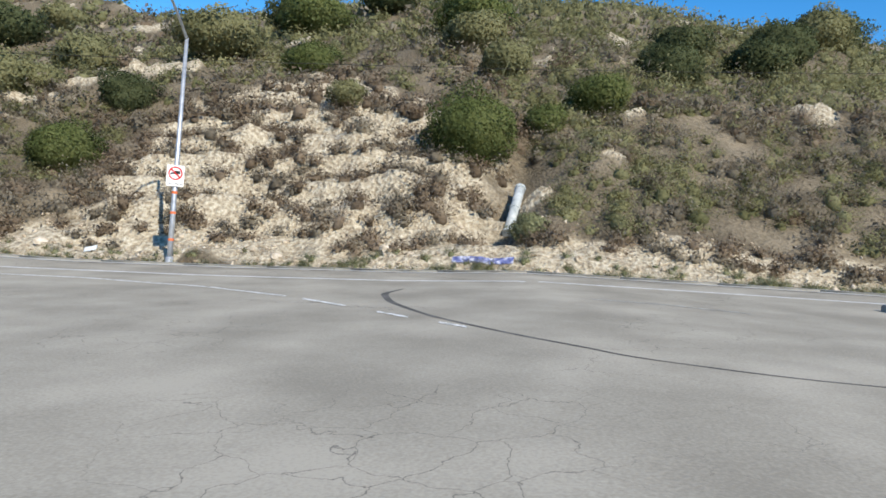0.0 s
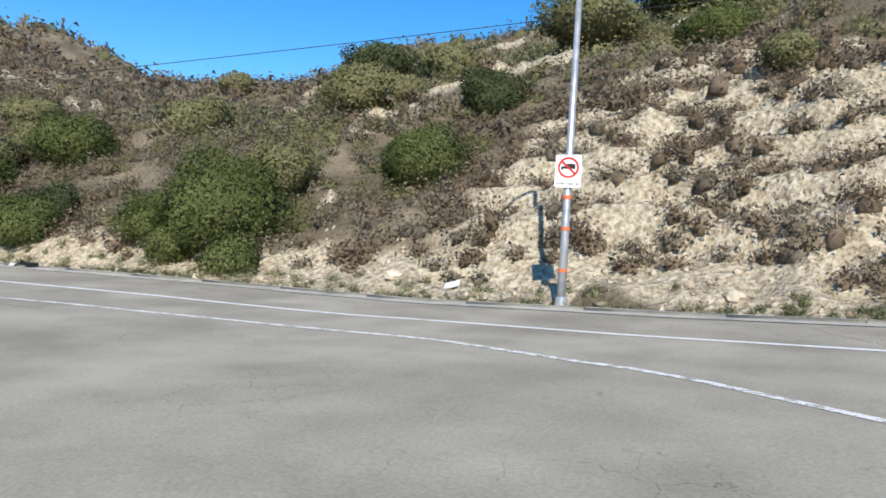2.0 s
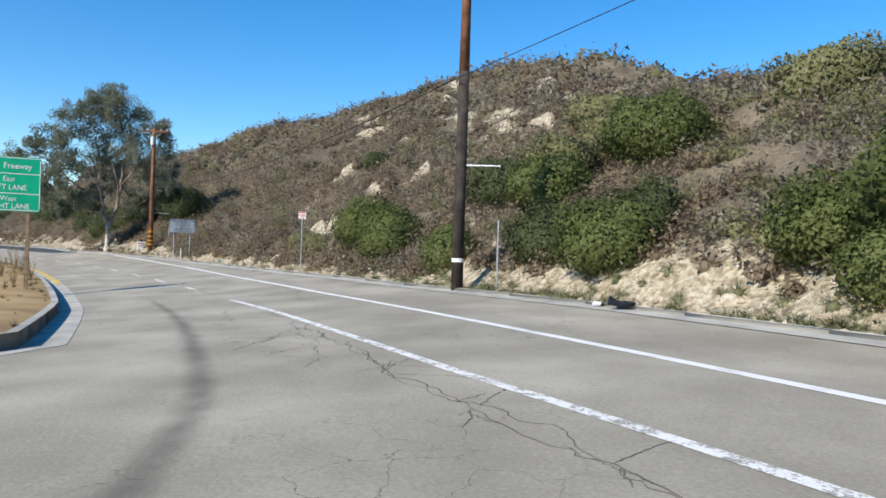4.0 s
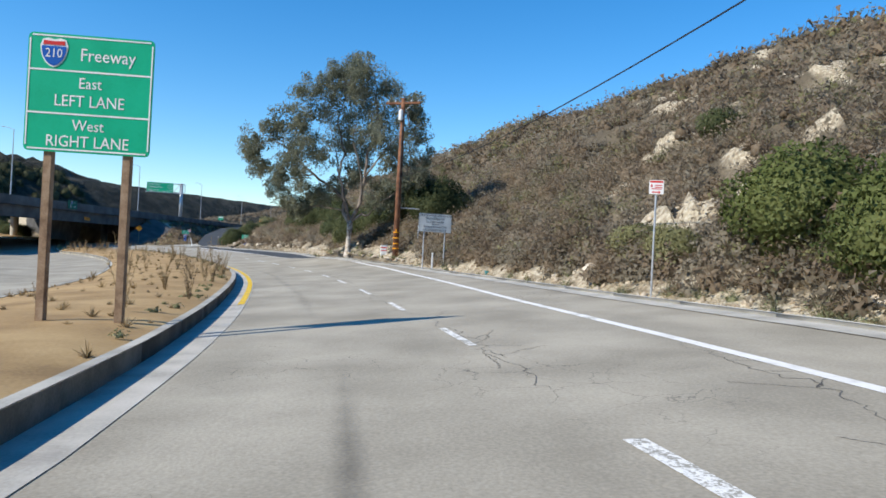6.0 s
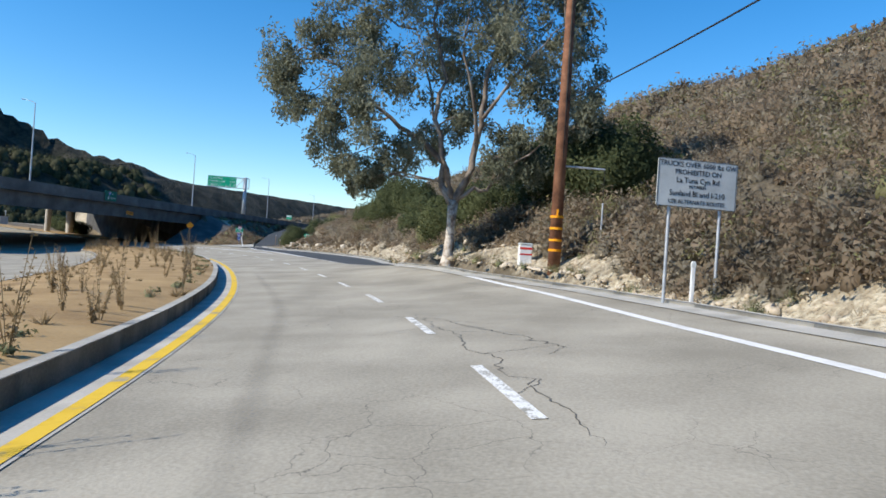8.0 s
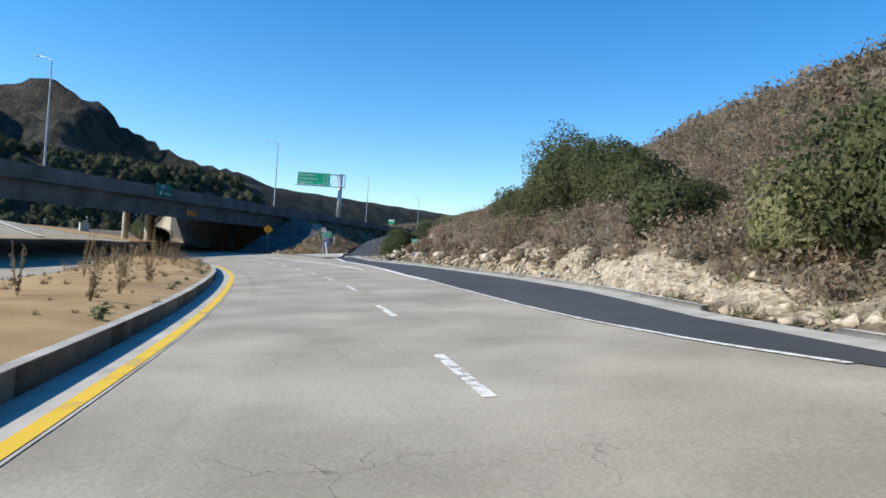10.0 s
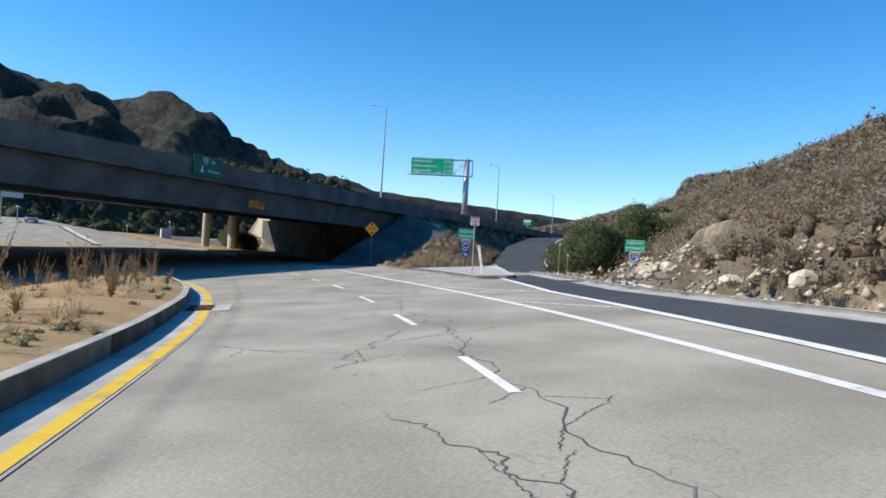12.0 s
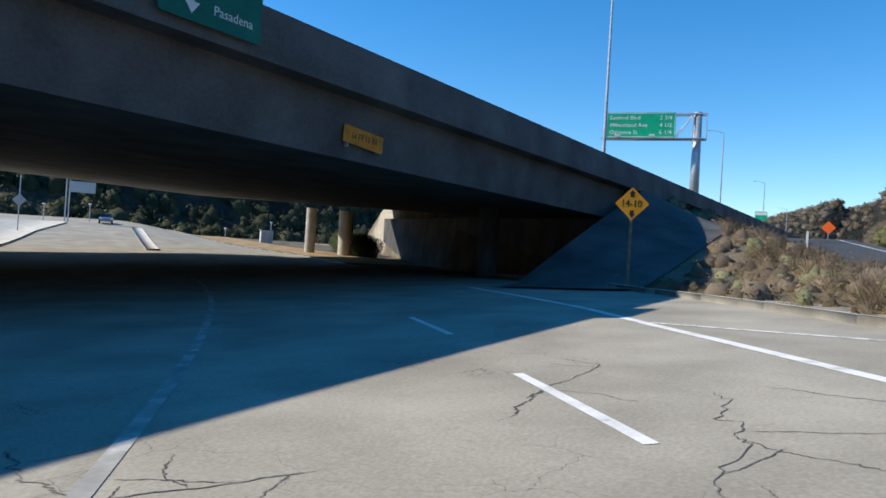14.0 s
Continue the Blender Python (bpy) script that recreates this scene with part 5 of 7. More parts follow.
# rubbish along the road
def crumpled(name, x, y, lx, ly, height, turn, material, label, category, seed):
    n, m = 26, 9
    u, v = np.meshgrid(np.linspace(-1, 1, n), np.linspace(-1, 1, m), indexing="ij")
    c, s_ = math.cos(turn), math.sin(turn)
    X = x + (u * lx * c - v * ly * s_)
    Y = y + (u * lx * s_ + v * ly * c)
    Z = land(X, Y) + 0.05 + height * fbm(u * lx * 3 + 9, v * ly * 5 + 4, seed, 3) * (1 - 0.6 * np.abs(v))
    V = np.stack([X, Y, Z], -1).reshape(-1, 3)
    F = grid_faces(n, m)
    k = len(V)
    ob = mesh_np(name, np.concatenate([V, V - (0, 0, 0.03)]), np.concatenate([F, F[:, ::-1] + k]), material)
    return tagged(ob, label, category)


crumpled("banner", 1.5, 23.95, 1.12, 0.1, 0.2, -0.15, TARP, "crumpled blue printed banner lying in weeds", "rubbish", 3)
crumpled("plastic_bag", -13.6, 25.0, 0.22, 0.14, 0.2, 0.3, GREY_S, "grey plastic bag beside the kerb", "rubbish", 5)
crumpled("plastic_sheet", -30.6, 22.5, 0.14, 0.1, 0.14, 0.2, WHITE_S, "white plastic sheet in the dirt", "rubbish", 7)
crumpled("rubbish_sack", -29.8, 22.6, 0.28, 0.22, 0.45, 0.8, BLACK_S, "black rubbish sack in the dirt", "rubbish", 9)
crumpled("red_wrapper", -138.3, -19.6, 0.16, 0.035, 0.05, 0.5, RED_S, "red and white wrapping on pale rock", "rubbish", 11)
cup = stand("blue_bucket", -64.6, 14.75, 0, "small turquoise bucket in the roadside dirt", "bucket")
TEAL = mat("turquoise_plastic", [(0.02, 0.3, 0.36), (0.04, 0.4, 0.45)], scale=4.0, rough=0.4)
part("body", tube([(0, 0, 0), (0, 0, 0.17)], [0.07, 0.09], 14), TEAL, cup)
part("rim", tube([(0, 0, 0.165), (0, 0, 0.185)], 0.097, 14), TEAL, cup)


# drain grate in the gutter
def build_grate():
    gr = tagged(new("drain_grate"), "rusty drain grate set in the gutter", "drain grate", kind="structure")
    RUST = mat("rusty_iron", [(0.06, 0.035, 0.02), (0.12, 0.07, 0.04), (0.18, 0.1, 0.05)], scale=8.0, rough=0.8, bump=0.3)
    # Black sheet below the bars paints the dark of the pit.
    a = ribbon("frame", np.linspace(95.6, 97.2, 4), -2.5, -1.92, BLACK_S, lift=0.016)
    a.parent = gr
    for k in range(13):
        s0 = 95.68 + k * 0.118
        o = ribbon("bar", np.array([s0, s0 + 0.055]), -2.5, -1.92, RUST, lift=0.035, thick=0.018)
        o.parent = gr
    b = ribbon("apron", np.linspace(95.4, 97.3, 5), -1.92, -1.5, CONC, lift=0.012)
    b.parent = gr


build_grate()

# marks on the road
SKID = mat("tar_and_rubber_marks", [(0.07, 0.066, 0.058), (0.11, 0.103, 0.09), (0.19, 0.18, 0.155)], scale=1.2, fine=22.0, bump=0.1)


def soft_mark(name, strength):
    """Rubber rubbed into the road: dark in the middle of its path, thinning out to the sides."""
    m = mat(name, [(0.06, 0.058, 0.054), (0.09, 0.087, 0.08), (0.13, 0.125, 0.115)], scale=0.8, fine=14.0, bump=0.1)
    N, L = m.node_tree.nodes, m.node_tree.links
    uv, sep, tc, n = N.new("ShaderNodeUVMap"), N.new("ShaderNodeSeparateXYZ"), N.new("ShaderNodeTexCoord"), N.new("ShaderNodeTexNoise")
    L.new(uv.outputs[0], sep.inputs[0])
    n.inputs["Scale"].default_value, n.inputs["Detail"].default_value = 2.5, 6
    L.new(tc.outputs["Object"], n.inputs["Vector"])
    fade, amt = N.new("ShaderNodeMapRange"), N.new("ShaderNodeMath")
    fade.interpolation_type = "SMOOTHSTEP"
    fade.inputs[1].default_value, fade.inputs[2].default_value, fade.inputs[4].default_value = 0.0, 1.0, strength * 1.9
    L.new(sep.outputs[1], fade.inputs[0])
    amt.operation = "MULTIPLY"
    L.new(fade.outputs[0], amt.inputs[0])
    L.new(n.outputs["Fac"], amt.inputs[1])
    tr, mix = N.new("ShaderNodeBsdfTransparent"), N.new("ShaderNodeMixShader")
    L.new(amt.outputs[0], mix.inputs[0])
    L.new(tr.outputs[0], mix.inputs[1])
    L.new(N["Principled BSDF"].outputs[0], mix.inputs[2])
    L.new(mix.outputs[0], N["Material Output"].inputs["Surface"])
    return m


RUB_DARK = soft_mark("dark_turning_wheel_path", 0.27)
RUB = soft_mark("rubbed_wheel_path", 0.11)


def road_mark(name, s_knots, d_knots, widths, material, label, lift=0.004, by_d=False):
    f = np.linspace(0, 1, 64)
    k = np.linspace(0, 1, len(s_knots))
    ss, dd, ww = np.interp(f, k, s_knots), np.interp(f, k, d_knots), np.interp(f, k, widths)
    for _ in range(6 if len(s_knots) < 12 else 0):
        ss[1:-1], dd[1:-1] = (ss[:-2] + 2 * ss[1:-1] + ss[2:]) / 4, (dd[:-2] + 2 * dd[1:-1] + dd[2:]) / 4
    ts, td = np.gradient(ss), np.gradient(dd)
    ln = np.hypot(ts, td) + 1e-9
    wob = ww * (0.75 + 0.5 * fbm(ss * 1.7, dd * 1.7, 13, 3))
    V, UV = [], []
    for side, soft in ((0.5, 0), (0.0, 1), (-0.5, 0)):
        a, b = ss - td / ln * wob * side, dd + ts / ln * wob * side
        X, Y = to_xy(a, b)
        V.append(np.stack([X, Y, road_z(a, b) + lift], -1))
        UV.append(np.stack([ss, soft * np.minimum(1, np.minimum(f, 1 - f) * 8)], -1))
    V, UV = np.stack(V, 1).reshape(-1, 3), np.stack(UV, 1).reshape(-1, 2)
    F = grid_faces(len(f), 3)
    nz = np.cross(V[F[0][1]] - V[F[0][0]], V[F[0][2]] - V[F[0][0]])[2]
    return tagged(mesh_np(name, V, F if nz > 0 else F[:, ::-1], material, UV), label, "road marking", kind="structure")


road_mark("skid_mark", [-38.5, -38.14, -38.55, -39.6, -40.95, -42.35, -44.2, -46.5], [0.3, -0.97, -2.9, -5.3, -7.34, -9.1, -9.9, -10.3], [0.08, 0.19, 0.16, 0.11, 0.085, 0.07, 0.06, 0.04], SKID, "dark curved tar mark across the junction")
road_mark("wheel_mark", [-24, -19.5, -17.5, -15, -11.8, -7, -2.5, 5], [-3.6, -2.24, -1.65, -1.05, -0.75, -0.4, -0.2, -0.05], [0.4, 0.5, 0.55, 0.6, 0.55, 0.5, 0.4, 0.3], RUB_DARK, "dark rubbed wheel path")
road_mark("wheel_mark", [10, 15, 19, 27, 32, 43, 55], [-0.3, -0.4, -0.5, -0.84, -0.8, -1.15, -1.0], [0.3, 0.45, 0.45, 0.45, 0.45, 0.4, 0.3], RUB, "dark rubbed wheel path")
road_mark("wheel_mark", [60, 80, 95, 106, 113, 121], [-1.1, -1.2, -1.35, -1.45, -1.3, -1.18], [0.3, 0.4, 0.45, 0.45, 0.45, 0.3], RUB, "dark rubbed wheel path")
road_mark("tar_patch", [95.2, 96.2, 98.5], [6.6, 6.0, 5.1], [0.5, 1.2, 0.3], RUB, "dark asphalt patch in the gore")
road_mark("tar_patch", [35.7, 37, 38.4], [5.25, 4.95, 4.5], [0.3, 0.7, 0.2], RUB, "dark asphalt patch near the edge line")
def crack_run(s0, d0, s1, d1, width, seed):
    """A crack that wanders and branches; narrow and broken in width."""
    g = np.random.default_rng(seed)
    n = 90
    f = np.linspace(0, 1, n)
    size = min(1.0, math.hypot(s1 - s0, d1 - d0) / 6)
    wander = np.cumsum(g.normal(size=n)) * 0.05 * size
    wander -= f * wander[-1]
    kink = (fbm(f * (4 + 10 * size), f * 0 + seed, seed, 4) - 0.47) * 0.5 * size
    ss = s0 + (s1 - s0) * f + 0.6 * kink
    dd = d0 + (d1 - d0) * f + wander + kink * 0.6
    ww = width * (0.25 + 1.3 * fbm(f * 30, f * 0 + 3, seed + 5, 2)) * np.minimum(1, np.minimum(f, 1 - f) * 10)
    return ss, dd, ww


def build_cracks():
    runs = [(11.7, 2.0, 19, 1.55), (22, 1.7, 31, 1.75), (30, 1.9, 26, 2.9), (64, 1.8, 78, 1.9), (78, 1.9, 92, 2.1), (73, 2.8, 80, 3.4), (79, 1.6, 84, 0.6), (90, 2.6, 99, 2.9), (100, 3.0, 108, 2.5), (103, 0.6, 109, 1.0),
            (96, 4.2, 104, 1.2), (99, 3.6, 106, 4.9), (108, 4.4, 113, 2.2), (104, 3.4, 111, 5.0), (-14, 0.5, -8, 1.7), (-20, 1.2, -9, 1.45), (-22, 1.0, -5, 1.8), (-8, 0.2, -3, 1.6), (-12, -0.8, -9, 1.4), (-41, 2.2, -38, 6.5),
            (-36, 3.0, -34, 7.0), (-46, -2, -44, 5.0), (-40, -4, -35, -3), (1, 1.9, 12, 1.8), (-3, 3.2, 4, 4.6), (70, -0.4, 79, -0.8), (86, 0.3, 90, 1.6), (100, -1.2, 103, 0.6), (60, 3.2, 66, 1.9), (113, 1.2, 118, 3.6)]
    g = np.random.default_rng(91)
    lines = [crack_run(a, b, c, e, 0.02 if k < 14 else 0.016, k) for k, (a, b, c, e) in enumerate(runs)]
    # slanting cracks all over the worn lanes before the bridge
    for j in range(26):
        a, b = g.uniform(84, 119), g.uniform(-2.4, 4.6)
        lines.append(crack_run(a, b, a + g.uniform(-2.6, 2.6), b + g.choice((-1, 1)) * g.uniform(0.9, 2.4), 0.019, 120 + j))
    # short branches off the long runs
    for ss, dd, ww in list(lines):
        for j in range(int(3 + abs(ss[-1] - ss[0]) * 0.55)):
            q = int(g.integers(6, 84))
            turn, long = g.uniform(-1.3, 1.3) + (math.pi if g.random() < 0.5 else 0), g.uniform(0.35, 1.5)
            lines.append(crack_run(ss[q], dd[q], ss[q] + long * math.cos(turn), dd[q] + long * math.sin(turn), 0.013, 200 + len(lines)))
    for ss, dd, ww in lines:
        ts, td = np.gradient(ss), np.gradient(dd)
        ln = np.hypot(ts, td) + 1e-9
        V = []
        for side in (0.5, -0.5):
            p, q = ss - td / ln * ww * side, dd + ts / ln * ww * side
            X, Y = to_xy(p, q)
            V.append(np.stack([X, Y, road_z(p, q) + 0.004], -1))
        V = np.stack(V, 1).reshape(-1, 3)
        F = grid_faces(len(ss), 2)
        nz = np.cross(V[F[0][1]] - V[F[0][0]], V[F[0][2]] - V[F[0][0]])[2]
        tagged(mesh_np("crack", V, F if nz > 0 else F[:, ::-1], SKID), "dark wandering crack in the asphalt", "road marking", kind="structure")


build_cracks()

# corner island in the junction
ci = tagged(new("corner_island"), "kerbed corner island with dry grass", "traffic island", kind="structure")
top = mesh_np("fill", *(lambda X, Y: (np.stack([X, Y, road_z(*to_sd(X, Y)).reshape(X.shape) + 0.2], -1).reshape(-1, 3), grid_faces(6, 4)))(*np.meshgrid(np.linspace(11.2, 26, 6), np.linspace(13.3, 15.2, 4), indexing="ij")), DIRT)
top.parent = ci
zk = float(road_z(*to_sd([11], [14]))[0])
for x0, x1, y0, y1 in ((10.9, 26, 13.0, 13.25), (10.9, 26, 15.25, 15.5), (10.9, 11.15, 13.25, 15.25)):
    part("kerb_stone", box(x0, x1, y0, y1, zk - 0.4, zk + 0.2, bevel=0.02), CONC, ci)


# ---- plants ----
BROWN = leafy("dry_brown_scrub", [(0.15, 0.113, 0.075), (0.222, 0.172, 0.118), (0.3, 0.24, 0.17)], 0.25, 0.4)
GREYB = leafy("grey_sage_scrub", [(0.15, 0.128, 0.092), (0.222, 0.193, 0.142), (0.3, 0.266, 0.198)], 0.25, 0.4)
OLIVE = leafy("olive_scrub", [(0.13, 0.132, 0.06), (0.21, 0.208, 0.1), (0.295, 0.286, 0.15)], 0.3, 0.4)
GREEN = leafy("evergreen_leaves", [(0.066, 0.086, 0.026), (0.12, 0.146, 0.048), (0.19, 0.212, 0.082)], 0.6, 0.4)
DARKG = leafy("dark_oak_leaves", [(0.045, 0.058, 0.025), (0.083, 0.1, 0.044), (0.135, 0.152, 0.074)], 0.6, 0.4)
EUCA = leafy("eucalyptus_leaves", [(0.12, 0.13, 0.085), (0.215, 0.225, 0.155), (0.34, 0.345, 0.25)], 0.7, 0.5)
# Leaf colours darkened to carry the far slope's shade.
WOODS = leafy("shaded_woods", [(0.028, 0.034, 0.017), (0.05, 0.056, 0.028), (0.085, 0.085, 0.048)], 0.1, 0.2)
STRAW = leafy("dry_straw", [(0.2, 0.14, 0.07), (0.34, 0.255, 0.14), (0.46, 0.36, 0.22)], 0.8, 0.2)
WEEDY = leafy("grey_green_weeds", [(0.13, 0.14, 0.07), (0.21, 0.22, 0.115), (0.3, 0.3, 0.17)], 0.8, 0.25)
TWIG = mat("grey_twigs", [(0.07, 0.055, 0.04), (0.13, 0.1, 0.075), (0.2, 0.16, 0.12)], scale=2.0, fine=20.0, bump=0.2)
LIMB = mat("grey_brown_limb_bark", [(0.09, 0.07, 0.055), (0.19, 0.155, 0.125), (0.34, 0.3, 0.25)], scale=1.7, fine=9.0, bump=0.4, bdist=0.03)
BARK = mat("mottled_eucalyptus_bark", [(0.1, 0.06, 0.04), (0.34, 0.275, 0.21), (0.56, 0.5, 0.42)], scale=2.6, fine=9.0, bump=0.5, bdist=0.03, spread=(0.32, 0.58))
rng = np.random.default_rng(7)


def unit(n, up=-1.0):
    v = rng.normal(size=(n, 3))
    v /= np.linalg.norm(v, axis=1, keepdims=True)
    v[:, 2] = np.where(v[:, 2] < up, -v[:, 2], v[:, 2])
    return v


def leaf_tris(centres, normals, length, width):
    """Pointed leaves as single triangles."""
    n = len(centres)
    a = np.cross(normals, unit(n))
    a /= np.linalg.norm(a, axis=1, keepdims=True) + 1e-9
    b = np.cross(normals, a)
    length, width = np.broadcast_to(length, n)[:, None], np.broadcast_to(width, n)[:, None]
    V = np.stack([centres - a * length / 2 - b * width / 2, centres - a * length / 2 + b * width / 2, centres + a * length / 2], 1)
    return V.reshape(-1, 3)


def lobed(u, centres, size, sharp):
    """Distance of a lumpy crown's skin along each way in u."""
    dots = u @ centres.T
    return 0.74 + (size[None] * np.exp(sharp * (dots - 1))).max(1)


def plant(name, x, y, radius, material, label, category, leaves=2600, leaf=0.13, flat=0.8, seed=0, group=""):
    """A rounded bush, leafy to the ground: forking stems, twiggy inside, small leaves over a lumpy skin."""
    z = float(land(np.array([x]), np.array([y]))[0]) - 0.12
    ob = tagged(new(name), label, category, group)
    ob.matrix_basis = pose(x, y, z)
    g = np.random.default_rng(seed)
    lobes = 26
    c = g.normal(size=(lobes, 3))
    c /= np.linalg.norm(c, axis=1, keepdims=True)
    size = g.uniform(0.06, 0.46, lobes)
    squash = np.array([1, 1, flat])
    rise = np.array([0, 0, radius * 0.42])
    u = g.normal(size=(leaves, 3))
    u /= np.linalg.norm(u, axis=1, keepdims=True)
    skin = lobed(u, c, size, 9.0)
    deep = 1 - 0.3 * g.random(leaves) ** 1.3 + 0.09 * (g.random(leaves) > 0.75) * g.random(leaves)
    p = u * (radius * skin * deep)[:, None] * squash + rise
    slope = np.array([float(land(np.array([x + 0.5 * radius]), np.array([y]))[0] - land(np.array([x - 0.5 * radius]), np.array([y]))[0]), float(land(np.array([x]), np.array([y + 0.5 * radius]))[0] - land(np.array([x]), np.array([y - 0.5 * radius]))[0])]) / radius
    above = p[:, 2] - p[:, 0] * slope[0] - p[:, 1] * slope[1]
    keep = above > -0.05
    p, uu = p[keep], u[keep]
    nrm = uu + g.normal(size=uu.shape) * 0.75
    nrm /= np.linalg.norm(nrm, axis=1, keepdims=True)
    s = leaf * g.uniform(0.6, 1.3, len(p))
    V, NV = soften(leaf_tris(p, nrm, s * 1.5, s), uu, 0.45)
    # the dense inner growth
    bm = bmesh.new()
    bmesh.ops.create_icosphere(bm, subdivisions=3, radius=1.0)
    w = np.array([v.co[:] for v in bm.verts])
    F = np.array([[v.index for v in f.verts] for f in bm.faces])
    bm.free()
    w /= np.linalg.norm(w, axis=1, keepdims=True)
    W = w * (radius * lobed(w, c, size, 9.0) * (0.66 + 0.1 * g.random(len(w))))[:, None] * squash + rise
    mesh_np("crown", np.concatenate([V, W]), np.concatenate([np.arange(len(V)).reshape(-1, 3), F + len(V)]), material, parent=ob, normals=np.concatenate([NV, w]))
    for k in range(3):
        a = 2 * math.pi * (k + g.random() * 0.6) / 3
        tip = Vector((math.cos(a) * radius * 0.5, math.sin(a) * radius * 0.5, radius * 0.75))
        part("stem", tube([(0, 0, -0.2), (tip.x * 0.3, tip.y * 0.3, tip.z * 0.45), tip], [0.05 * radius, 0.035 * radius, 0.012 * radius], 7), TWIG, ob)
    return ob


